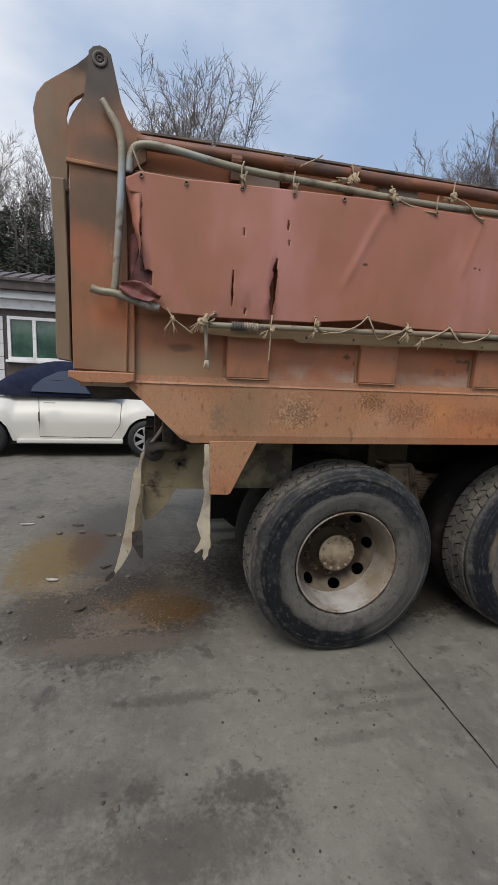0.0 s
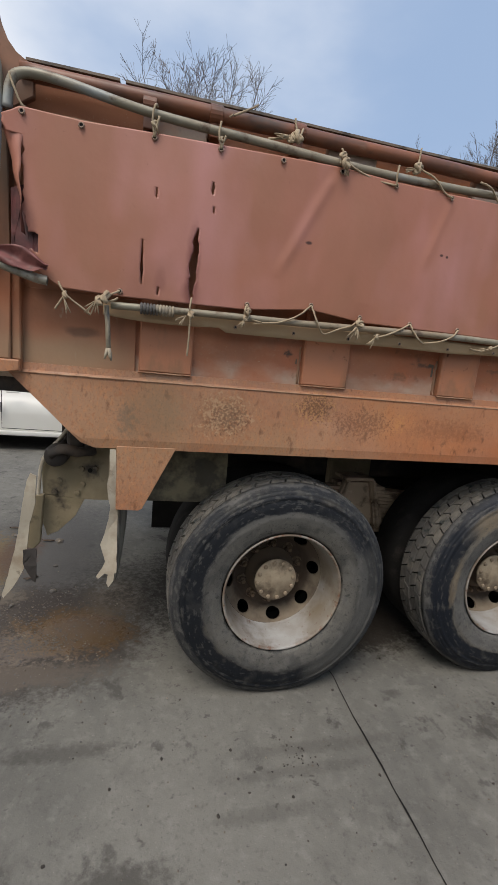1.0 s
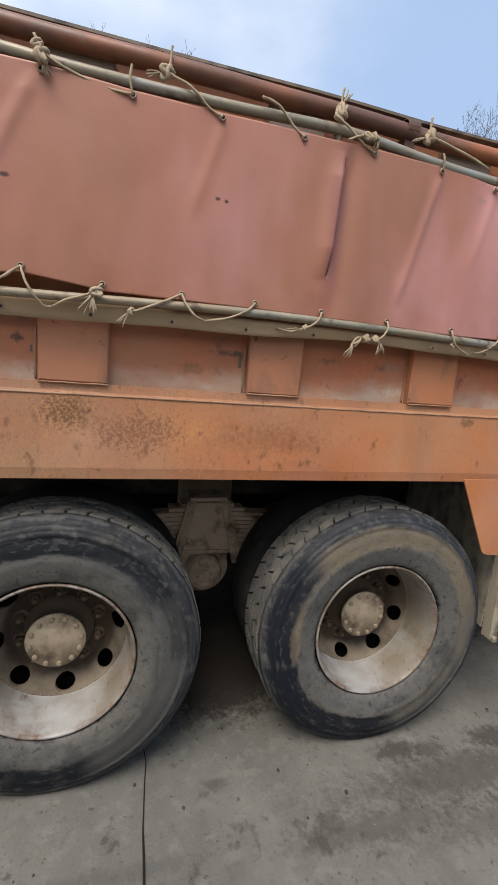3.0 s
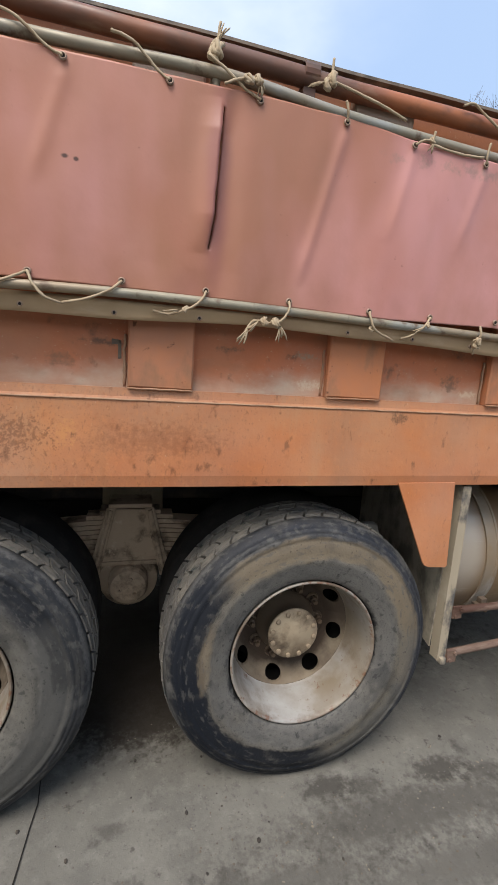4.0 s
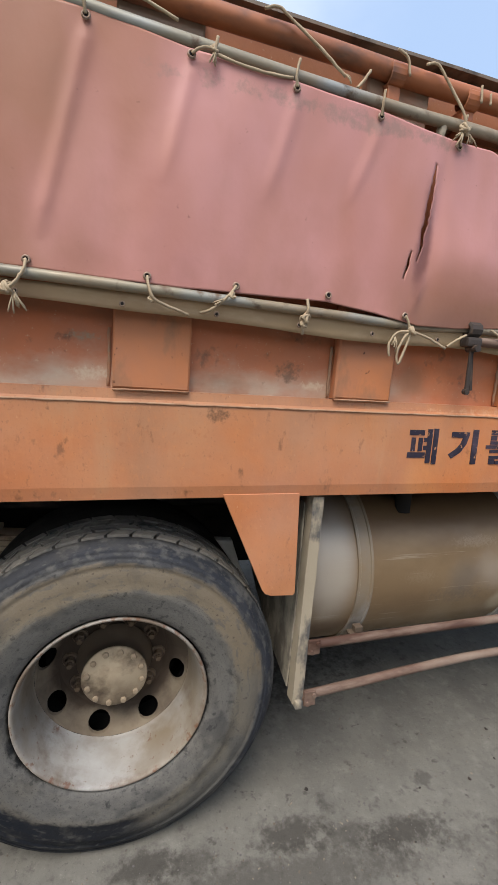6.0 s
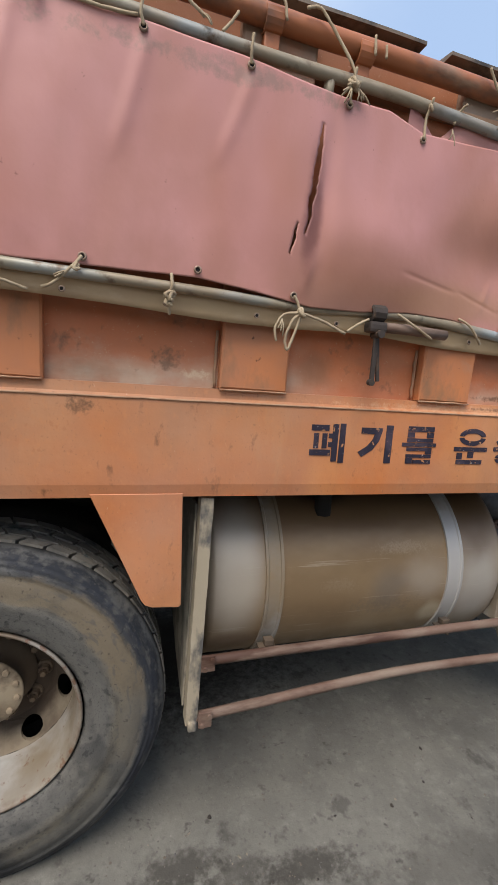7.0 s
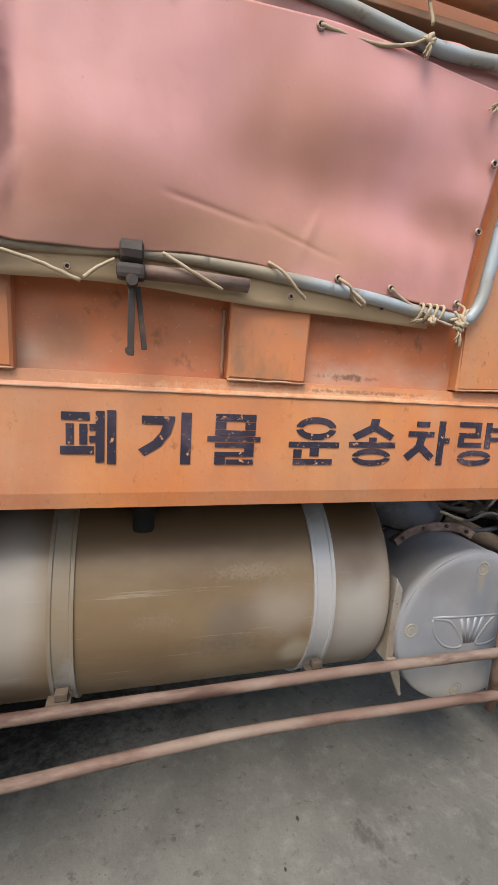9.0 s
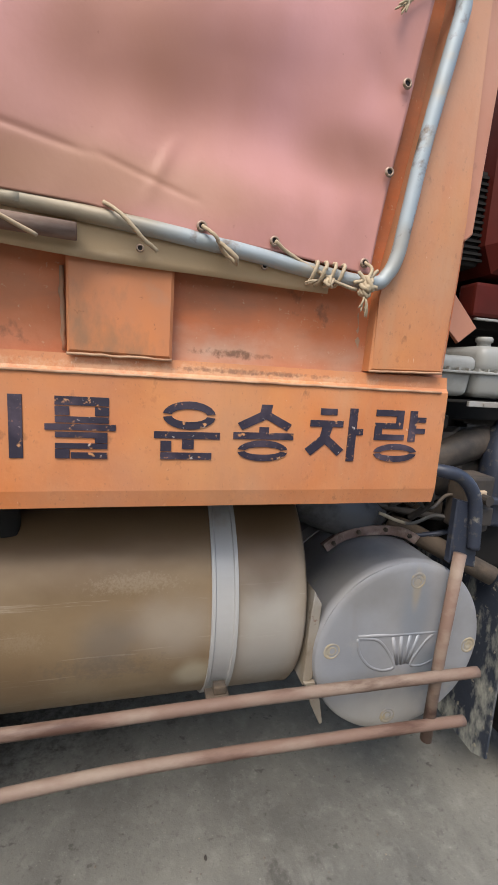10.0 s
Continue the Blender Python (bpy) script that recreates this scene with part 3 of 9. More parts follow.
# the whitish low part of the barrel paints in light from above
rim_mat = material("dusty_rim_lit_foot", (0.215, 0.178, 0.130), 0.55, 0.1, [
    ((0.30, 0.285, 0.26), 2.2, 0.44, 0.74, ONE, 5, ("Y", 0.15, 0.06, 0.12), 0.85), ((0.42, 0.42, 0.41), 3, 0.50, 0.72, ONE, 6, ("Z", -0.16, -0.27, 0.16), 0.8),
    ((0.20, 0.155, 0.105), 3.5, 0.48, 0.70, ONE, 6, ("X", 0, 1, 0), 0.75), ((0.115, 0.075, 0.045), 7, 0.56, 0.74, ONE, 6, ("Y", 0.060, 0.022, 0.12), 0.75),
    (RUST, 38, 0.62, 0.70, ONE, 6, ("Y", 0.060, 0.028, 0.07), 0.7), ((0.09, 0.07, 0.05), 30, 0.64, 0.74, ONE, 5, ("X", 0, 1, 0), 0.4)], [(40, 0.15, 0.003)])
# colour darkens into the sunk centre; the dark upper half is painted shade
disc_mat = material("muddy_disc_shaded_top", (0.205, 0.168, 0.120), 0.85, 0, [
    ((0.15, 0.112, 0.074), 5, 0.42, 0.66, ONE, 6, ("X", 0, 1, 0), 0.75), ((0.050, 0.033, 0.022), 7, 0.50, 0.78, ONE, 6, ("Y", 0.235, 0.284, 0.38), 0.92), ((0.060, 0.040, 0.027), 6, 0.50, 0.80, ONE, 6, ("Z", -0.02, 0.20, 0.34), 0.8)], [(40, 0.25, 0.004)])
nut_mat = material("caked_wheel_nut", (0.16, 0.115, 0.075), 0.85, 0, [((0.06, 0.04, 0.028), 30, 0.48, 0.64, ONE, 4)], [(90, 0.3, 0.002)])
# the hub's sides turn dark brown just behind its face
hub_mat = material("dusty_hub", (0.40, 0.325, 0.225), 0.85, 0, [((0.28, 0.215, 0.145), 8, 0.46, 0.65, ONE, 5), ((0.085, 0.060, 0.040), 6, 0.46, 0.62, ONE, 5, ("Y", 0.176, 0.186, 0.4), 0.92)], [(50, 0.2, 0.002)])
# the darker brown top paints the rail's shade along with oily staining
tank_mat = material("dusty_shaded_tank_alloy", (0.240, 0.162, 0.088), 0.42, 0.35, [
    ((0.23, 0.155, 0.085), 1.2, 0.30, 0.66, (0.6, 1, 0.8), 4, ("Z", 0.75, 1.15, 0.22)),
    ((0.32, 0.235, 0.14), 2.6, 0.46, 0.76, (0.7, 1, 1), 5, ("Z", 0.85, 0.55, 0.10), 0.8),
    ((0.55, 0.48, 0.38), 60.0, 0.62, 0.70, (0.05, 1, 1), 7, ("X", 0, 1, 0), 0.35),
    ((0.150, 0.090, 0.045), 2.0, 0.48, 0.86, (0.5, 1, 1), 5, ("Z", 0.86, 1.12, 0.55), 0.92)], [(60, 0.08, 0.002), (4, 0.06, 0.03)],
    # pale patches by the straps and ends, darker ones between
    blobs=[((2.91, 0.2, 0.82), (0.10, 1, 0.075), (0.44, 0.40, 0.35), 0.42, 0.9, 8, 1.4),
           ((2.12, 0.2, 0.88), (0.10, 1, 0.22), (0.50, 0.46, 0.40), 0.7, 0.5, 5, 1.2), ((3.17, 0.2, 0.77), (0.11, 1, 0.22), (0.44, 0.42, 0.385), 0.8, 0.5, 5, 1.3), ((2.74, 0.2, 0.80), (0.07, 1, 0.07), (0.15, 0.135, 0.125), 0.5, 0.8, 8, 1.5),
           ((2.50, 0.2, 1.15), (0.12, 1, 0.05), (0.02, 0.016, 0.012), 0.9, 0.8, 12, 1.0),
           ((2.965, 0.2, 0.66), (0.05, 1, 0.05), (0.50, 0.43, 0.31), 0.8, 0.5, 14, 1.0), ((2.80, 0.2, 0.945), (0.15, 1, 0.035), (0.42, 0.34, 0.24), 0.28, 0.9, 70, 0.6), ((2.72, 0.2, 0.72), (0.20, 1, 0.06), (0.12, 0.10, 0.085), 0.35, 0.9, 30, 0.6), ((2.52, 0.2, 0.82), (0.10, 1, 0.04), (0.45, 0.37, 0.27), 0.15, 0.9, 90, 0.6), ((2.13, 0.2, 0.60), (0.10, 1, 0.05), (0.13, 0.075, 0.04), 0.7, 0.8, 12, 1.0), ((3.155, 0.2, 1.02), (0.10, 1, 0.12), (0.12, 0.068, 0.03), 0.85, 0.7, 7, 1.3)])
strap_mat = material("dusty_strap_steel", (0.27, 0.225, 0.17), 0.5, 0.3, [((0.27, 0.20, 0.125), 4, 0.42, 0.62, ONE, 5), ((0.40, 0.39, 0.375), 3, 0.48, 0.68, ONE, 5, ("X", 2.6, 3.0, 0.2))], [(60, 0.1, 0.002)])
silver = material("silver_paint", (0.275, 0.275, 0.285), 0.5, 0.2, [
    ((0.21, 0.205, 0.20), 3, 0.42, 0.7, ONE, 6), ((0.42, 0.39, 0.33), 9, 0.58, 0.72, ONE, 6, ("X", 0, 1, 0), 0.6), ((0.20, 0.17, 0.14), 5.0, 0.56, 0.72, (1, 1, 0.3), 6, ("X", 0, 1, 0), 0.5)], [(40, 0.08, 0.003)],
    blobs=[((3.625, 0.1, 0.82), (0.045, 0.5, 0.14), (0.185, 0.205, 0.235), 0.7, 0.6, 9, 1.3), ((3.69, 0.1, 0.60), (0.05, 0.5, 0.09), (0.12, 0.145, 0.175), 0.7, 0.6, 12, 1.2), ((3.42, 0.1, 0.64), (0.10, 0.5, 0.16), (0.215, 0.23, 0.26), 0.5, 0.6, 7, 1.4),
           ((3.52, 0.1, 0.50), (0.20, 0.5, 0.07), (0.36, 0.335, 0.29), 0.6, 0.7, 9, 1.3), ((3.618, 0.1, 0.90), (0.014, 0.5, 0.06), (0.36, 0.28, 0.17), 0.5, 0.6, 16, 1.2), ((3.46, 0.1, 0.90), (0.12, 0.5, 0.05), (0.20, 0.19, 0.18), 0.5, 0.8, 10, 1.3)])
dimple_tan = material("rust_ringed_steel", (0.30, 0.265, 0.205), 0.6, 0.1, [((0.22, 0.21, 0.20), 20, 0.45, 0.62, ONE, 4), ((0.36, 0.27, 0.13), 30, 0.52, 0.68, ONE, 5, ("X", 0, 1, 0), 0.7)], [(60, 0.1, 0.002)])
weld_mat = material("pale_weld", (0.42, 0.26, 0.16), 0.7, 0, [((0.30, 0.15, 0.08), 12, 0.45, 0.62, ONE, 5)], [(60, 0.3, 0.002)])
pink_bar = material("faded_pink_tube", (0.150, 0.092, 0.068), 0.75, 0, [
    ((0.215, 0.162, 0.125), 6, 0.44, 0.60, (0.35, 1, 1), 6), ((0.065, 0.030, 0.019), 9, 0.50, 0.64, (0.25, 1, 1), 7), ((0.23, 0.165, 0.125), 12, 0.60, 0.72, (0.3, 1, 1), 5, ("X", 0, 1, 0), 0.6)], [(50, 0.2, 0.003)])
worn_post = material("worn_painted_angle", (0.34, 0.29, 0.21), 0.8, 0, [
    ((0.09, 0.085, 0.08), 6, 0.50, 0.58, (1, 1, 0.5), 6), ((0.42, 0.37, 0.28), 5, 0.55, 0.7, ONE, 5)], [(50, 0.25, 0.003)])
cab_red = material("dark_red_cab_paint", (0.085, 0.012, 0.008), 0.6, 0, [((0.055, 0.011, 0.008), 3, 0.45, 0.7, ONE, 4)], [(30, 0.05, 0.002)], spec=0.15)
plastic_white = material("aged_white_plastic", (0.29, 0.29, 0.27), 0.45, 0, [((0.19, 0.175, 0.15), 5, 0.46, 0.70, ONE, 5)], [(30, 0.08, 0.003)])
letter_mat = material("worn_navy_stencil_paint", (0.018, 0.014, 0.028), 0.55, 0, [((0.50, 0.24, 0.10), 55, 0.60, 0.66, ONE, 7), ((0.45, 0.40, 0.36), 90, 0.66, 0.70, ONE, 5), ((0.07, 0.05, 0.07), 9, 0.5, 0.7, ONE, 5)], [(80, 0.1, 0.001)])
plate_blue = material("navy_painted_steel", (0.024, 0.030, 0.048), 0.5, 0.1, [((0.24, 0.22, 0.18), 14, 0.60, 0.70, ONE, 7), ((0.07, 0.065, 0.06), 40, 0.55, 0.7, ONE, 5)], [(50, 0.2, 0.003)])
mudflap_mat = material("mud_caked_rubber", (0.14, 0.125, 0.10), 0.9, 0, [((0.30, 0.27, 0.21), 7, 0.46, 0.58, (1, 1, 0.6), 6)], [(40, 0.3, 0.005)])
rag_mat = material("bleached_torn_rubber", (0.44, 0.39, 0.30), 0.85, 0, [((0.30, 0.24, 0.17), 7, 0.46, 0.66, ONE, 5), ((0.10, 0.075, 0.05), 12, 0.60, 0.72, ONE, 5)], [(60, 0.3, 0.004)])
chipped_flap = material("chipped_navy_flap", (0.022, 0.028, 0.042), 0.6, 0, [((0.34, 0.34, 0.29), 12, 0.52, 0.66, (1, 1, 0.4), 8, ("Z", 0.55, 0.18, 0.09), 0.85), ((0.30, 0.27, 0.20), 30, 0.60, 0.70, ONE, 6)], [(40, 0.3, 0.004)])

# ---- mesh tools ----
def part(name, bm, mat, parent=None, label="", smooth=False):
    """Links a bmesh as one mesh object, under a thing or part where one is given."""
    if smooth:
        for f in bm.faces:
            f.smooth = True
    me = bpy.data.meshes.new(name)
    bm.normal_update()
    bm.to_mesh(me)
    bm.free()
    me.materials.append(mat)
    ob = new(name, me)
    if parent:
        ob.parent = parent
    if label:
        ob["label"] = label
    return ob


def empty(name, label, category, at=(0, 0, 0), group="", kind=""):
    ob = new(name)
    ob.empty_display_size = 0.1
    ob.location = at
    return tagged(ob, label, category, group, kind)


def box(bm, x0, x1, y0, y1, z0, z1, bevel=0.0, turn=None):
    r = bmesh.ops.create_cube(bm, size=1)
    vs = r["verts"]
    for v in vs:
        v.co = Vector((x0 + (v.co.x + 0.5) * (x1 - x0), y0 + (v.co.y + 0.5) * (y1 - y0), z0 + (v.co.z + 0.5) * (z1 - z0)))
    if turn:
        bmesh.ops.transform(bm, matrix=turn, verts=vs)
    if bevel:
        es = list({e for v in vs for e in v.link_edges})
        bmesh.ops.bevel(bm, geom=es, offset=bevel, segments=2, affect="EDGES", profile=0.6)
    return bm


def prism(bm, outline, y0, y1, shear=None, bevel=0.0):
    """A plate: an outline of (x, z) between two y planes; shear(x, z) gives an offset in y."""
    front = [bm.verts.new((x, y0 + (shear(x, z) if shear else 0), z)) for x, z in outline]
    back = [bm.verts.new((x, y1 + (shear(x, z) if shear else 0), z)) for x, z in outline]
    f1 = bm.faces.new(front)
    bm.faces.new(back[::-1])
    n = len(front)
    for i in range(n):
        bm.faces.new((front[i], back[i], back[(i + 1) % n], front[(i + 1) % n]))
    if bevel:
        bmesh.ops.bevel(bm, geom=[e for e in f1.edges], offset=bevel, segments=1, affect="EDGES")
    return bm


def tube(bm, pts, r, n=10, caps=True, wobble=0.0):
    """A round tube along points; r may be a number or one for each point."""
    pts = [Vector(p) for p in pts]
    rs = r if isinstance(r, (list, tuple)) else [r] * len(pts)
    rings, side = [], None
    for i, p in enumerate(pts):
        d = (pts[min(i + 1, len(pts) - 1)] - pts[max(i - 1, 0)]).normalized()
        if side is None:
            side = d.cross(Vector((0.13, 0.21, 1))) if abs(d.z) < 0.95 else d.cross(Vector((1, 0.1, 0)))
        side = (side - side.dot(d) * d).normalized()
        up = d.cross(side)
        ring = []
        for k in range(n):
            a = 2 * math.pi * k / n
            rr = rs[i] * (1 + (wobble * noise.noise(p * 23 + Vector((k * 3.1, 0, 0))) if wobble else 0))
            ring.append(bm.verts.new(p + rr * (math.cos(a) * side + math.sin(a) * up)))
        rings.append(ring)
    for a, b in zip(rings, rings[1:]):
        for k in range(n):
            bm.faces.new((a[k], a[(k + 1) % n], b[(k + 1) % n], b[k]))
    if caps:
        bm.faces.new(rings[0][::-1])
        bm.faces.new(rings[-1])
    return bm


def curve_pts(pts, steps=6):
    """A smooth run of points through the given ones."""
    pts = [Vector(p) for p in pts]
    out = []
    for i in range(len(pts) - 1):
        p0, p1, p2, p3 = pts[max(i - 1, 0)], pts[i], pts[i + 1], pts[min(i + 2, len(pts) - 1)]
        for s in range(steps):
            t = s / steps
            out.append(0.5 * (2 * p1 + (p2 - p0) * t + (2 * p0 - 5 * p1 + 4 * p2 - p3) * t * t + (3 * p1 - p0 - 3 * p2 + p3) * t ** 3))
    return out + [pts[-1]]


def lathe(bm, profile, n=64, at=(0, 0, 0), axis="Y", close=False):
    """Turns (radius, along) round an axis through at."""
    rings = []
    for rad, along in profile:
        ring = []
        for k in range(n):
            a = 2 * math.pi * k / n
            c, s = rad * math.cos(a), rad * math.sin(a)
            co = (c, along, s) if axis == "Y" else (along, c, s) if axis == "X" else (c, s, along)
            ring.append(bm.verts.new(Vector(co) + Vector(at)))
        rings.append(ring)
    for a, b in zip(rings, rings[1:]):
        for k in range(n):
            bm.faces.new((a[k], b[k], b[(k + 1) % n], a[(k + 1) % n]))
    if close:
        bm.faces.new(rings[0])
        bm.faces.new(rings[-1][::-1])
    bmesh.ops.recalc_face_normals(bm, faces=bm.faces)
    return bm


def lump(bm, at, r, squash=(1, 1, 1), rough=0.3, seed=0):
    """A small uneven knot."""
    got = bmesh.ops.create_icosphere(bm, subdivisions=2, radius=r)
    for v in got["verts"]:
        k = 1 + rough * noise.noise(v.co * (1.6 / r) + Vector((seed * 7.3, 0, seed)))
        v.co = Vector((v.co.x * squash[0], v.co.y * squash[1], v.co.z * squash[2])) * k + Vector(at)
    return bm


def flare(z):
    """How far the side leans out above its foot."""
    return -0.045 * (z - 1.52)

# ---- ground ----
def ground_material():
    m = material("yard_concrete", (0.145, 0.139, 0.121), 0.85, 0, [
        ((0.176, 0.169, 0.148), 0.55, 0.40, 0.68, ONE, 5),
        ((0.090, 0.088, 0.080), 1.3, 0.48, 0.78, (1, 0.6, 1), 6),
        ((0.074, 0.071, 0.064), 3.0, 0.50, 0.78, (1, 0.75, 1), 7, ("X", 0, 1, 0), 0.75),
        ((0.235, 0.226, 0.202), 16.0, 0.52, 0.76, ONE, 6, ("X", 0, 1, 0), 0.5),
        ((0.050, 0.047, 0.043), 9.0, 0.62, 0.80, ONE, 7, ("X", 0, 1, 0), 0.35),
        ((0.055, 0.05, 0.044), 34.0, 0.58, 0.74, ONE, 5, ("X", 0, 1, 0), 0.45),
        ((0.06, 0.055, 0.05), 110.0, 0.62, 0.72, ONE, 4, ("X", 0, 1, 0), 0.6),
        ((0.045, 0.042, 0.038), 6.5, 0.61, 0.67, (1, 0.8, 1), 8, ("X", 0, 1, 0), 0.55),
        ((0.045, 0.042, 0.037), 20.0, 0.635, 0.69, (0.8, 1, 1), 7, ("X", 0, 1, 0), 0.6),
        ((0.34, 0.32, 0.28), 150.0, 0.66, 0.74, ONE, 3, ("X", 0, 1, 0), 0.5)],
        [(3, 0.15, 0.03), (55, 0.35, 0.006), (220, 0.3, 0.002)], spec=0.22)
    n, l = m.node_tree.nodes, m.node_tree.links
    b = n["Principled BSDF"]
    geo = n.new("ShaderNodeNewGeometry")

    def grain(scale, rough):
        g = n.new("ShaderNodeTexNoise")
        g.inputs["Scale"].default_value, g.inputs["Detail"].default_value, g.inputs["Roughness"].default_value = scale, 8, rough
        l.new(geo.outputs["Position"], g.inputs["Vector"])
        return g.outputs["Fac"]

    coarse, fine = grain(9, 0.62), grain(34, 0.72)

    def blob(cx, cy, rx, ry, reach=0.9, soft=0.22):
        """A patch that thins out into specks: 1 inside, 0 outside."""
        mp = n.new("ShaderNodeMapping")
        mp.inputs["Location"].default_value = (-cx / rx, -cy / ry, 0)
        mp.inputs["Scale"].default_value = (1 / rx, 1 / ry, 0)
        l.new(geo.outputs["Position"], mp.inputs["Vector"])
        ln = n.new("ShaderNodeVectorMath")
        ln.operation = "LENGTH"
        l.new(mp.outputs["Vector"], ln.inputs[0])
        value = ln.outputs["Value"]
        for tex, k in ((coarse, 0.9 * reach), (fine, 2.3 * reach)):
            mad = n.new("ShaderNodeMath")
            mad.operation = "MULTIPLY_ADD"
            l.new(tex, mad.inputs[0])
            mad.inputs[1].default_value = k
            l.new(value, mad.inputs[2])
            value = mad.outputs[0]
        mid = 1 + 1.6 * reach
        mr = n.new("ShaderNodeMapRange")
        mr.interpolation_type = "SMOOTHSTEP"
        mr.inputs["From Min"].default_value, mr.inputs["From Max"].default_value = mid + soft, mid - soft
        l.new(value, mr.inputs["Value"])
        return mr.outputs["Result"]

    def cover(out, fac, colour, amount):
        k = n.new("ShaderNodeMath")
        k.operation = "MULTIPLY"
        l.new(fac, k.inputs[0])
        k.inputs[1].default_value = amount
        mx = n.new("ShaderNodeMix")
        mx.data_type = "RGBA"
        l.new(k.outputs[0], mx.inputs["Factor"])
        l.new(out, mx.inputs["A"])
        mx.inputs["B"].default_value = (*colour, 1)
        return mx.outputs["Result"]

    out = b.inputs["Base Color"].links[0].from_socket
    wet = blob(-1.46, 1.60, 0.52, 1.45, 0.6, 0.45)
    damp = blob(-1.28, 0.66, 0.66, 0.52, 0.45, 0.25)
    out = cover(out, wet, (0.058, 0.055, 0.053), 0.85)
    out = cover(out, damp, (0.042, 0.034, 0.029), 0.88)
    for cx, cy, rx, ry, colour, amount in ((-1.88, 1.50, 0.28, 0.55, (0.155, 0.108, 0.046), 0.8), (-1.62, 1.75, 0.14, 0.35, (0.078, 0.046, 0.032), 0.8), (-1.03, 0.66, 0.30, 0.22, (0.110, 0.062, 0.022), 0.85), (-1.62, 0.62, 0.30, 0.34, (0.155, 0.128, 0.10), 0.18),
                                           (-1.22, 0.52, 0.26, 0.14, (0.27, 0.22, 0.18), 0.32), (-1.65, 1.05, 0.22, 0.14, (0.25, 0.21, 0.155), 0.3), (-0.82, 1.0, 0.18, 0.24, (0.165, 0.135, 0.10), 0.5), (-1.30, 0.30, 0.42, 0.10, (0.20, 0.165, 0.13), 0.35)):
        out = cover(out, blob(cx, cy, rx, ry, 1.3, 0.35), colour, amount)
    deep = blob(-0.99, 0.63, 0.24, 0.17, 0.6, 0.3)
    out = cover(out, deep, (0.090, 0.049, 0.013), 0.95)
    # dark spots, three stripes beyond the rear wheel, a faint patch below the tank
    for cx, cy, rx, ry, amount in ((-0.97, -0.86, 0.34, 0.12, 0.6), (-0.95, -0.19, 0.22, 0.04, 0.5), (-1.1, -0.64, 0.06, 0.045, 0.6), (-1.45, -0.60, 0.40, 0.10, 0.4), (-1.56, -0.09, 0.05, 0.03, 0.5), (1.58, -0.07, 0.08, 0.04, 0.6), (2.13, -0.11, 0.10, 0.045, 0.55), (1.75, -0.20, 0.60, 0.09, 0.6), (2.0, -0.40, 0.7, 0.07, 0.5), (1.2, -0.33, 0.35, 0.05, 0.5), (1.45, -0.05, 0.10, 0.05, 0.8), (1.95, -0.06, 0.12, 0.05, 0.8), (2.35, -0.15, 0.12, 0.05, 0.8), (-0.2, -0.55, 0.20, 0.03, 0.3), (-0.7, -0.70, 0.16, 0.07, 0.7), (0.1, -0.30, 0.35, 0.03, 0.3), (0.0, -0.40, 0.3, 0.025, 0.3), (2.9, -0.25, 0.3, 0.08, 0.35), (1.0, -0.28, 0.05, 0.035, 0.5), (0.62, -0.05, 0.05, 0.03, 0.5), (-0.31, 1.72, 0.16, 0.07, 0.9), (-0.36, 2.02, 0.16, 0.06, 0.85), (-0.40, 2.34, 0.16, 0.07, 0.8), (2.4, 0.25, 1.2, 0.30, 0.15)):
        out = cover(out, blob(cx, cy, rx, ry, 1.2, 0.55), (0.050, 0.046, 0.040), amount)
    # dark soil under the truck, its colour deepened to carry the truck's shade
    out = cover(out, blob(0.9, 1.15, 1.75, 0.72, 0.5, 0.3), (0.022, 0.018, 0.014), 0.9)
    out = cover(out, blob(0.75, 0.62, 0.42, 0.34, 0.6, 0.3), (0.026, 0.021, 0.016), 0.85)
    l.new(out, b.inputs["Base Color"])
    rough = b.inputs["Roughness"].links[0].from_socket
    for fac, value in ((wet, 0.6), (damp, 0.7), (deep, 0.10)):
        mx = n.new("ShaderNodeMix")
        mx.data_type = "FLOAT"
        l.new(fac, mx.inputs["Factor"])
        l.new(rough, mx.inputs["A"])
        mx.inputs["B"].default_value = value
        rough = mx.outputs["Result"]
    l.new(rough, b.inputs["Roughness"])
    gloss = n.new("ShaderNodeMapRange")
    gloss.inputs["To Min"].default_value, gloss.inputs["To Max"].default_value = 0.22, 0.55
    l.new(deep, gloss.inputs["Value"])
    l.new(gloss.outputs["Result"], b.inputs["Specular IOR Level"])
    return m


bm = bmesh.new()
G = [-900, -60, -12, -4, 0, 4, 8, 14, 60, 900]
gv = [[bm.verts.new((x, y, -0.011)) for x in G] for y in G]
for i in range(len(G) - 1):
    for j in range(len(G) - 1):
        bm.faces.new((gv[i][j], gv[i][j + 1], gv[i + 1][j + 1], gv[i + 1][j]))
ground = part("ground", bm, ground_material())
tagged(ground, "worn grey concrete yard with stains, wet patches, shade painted under truck", "ground", kind="structure")

# plain wall added out of view, opposite the truck, to cut low sky light
bm = bmesh.new()
box(bm, -40, 40, -10.3, -10.0, -0.011, 3.6)
yard_wall = part("yard_wall", bm, material("grey_block_wall", (0.20, 0.19, 0.17), 0.85, 0, [((0.13, 0.125, 0.115), 0.8, 0.42, 0.68, ONE, 5)], [(20, 0.2, 0.01)]))
tagged(yard_wall, "plain grey unseen wall added to block low sky light", "wall", kind="structure")

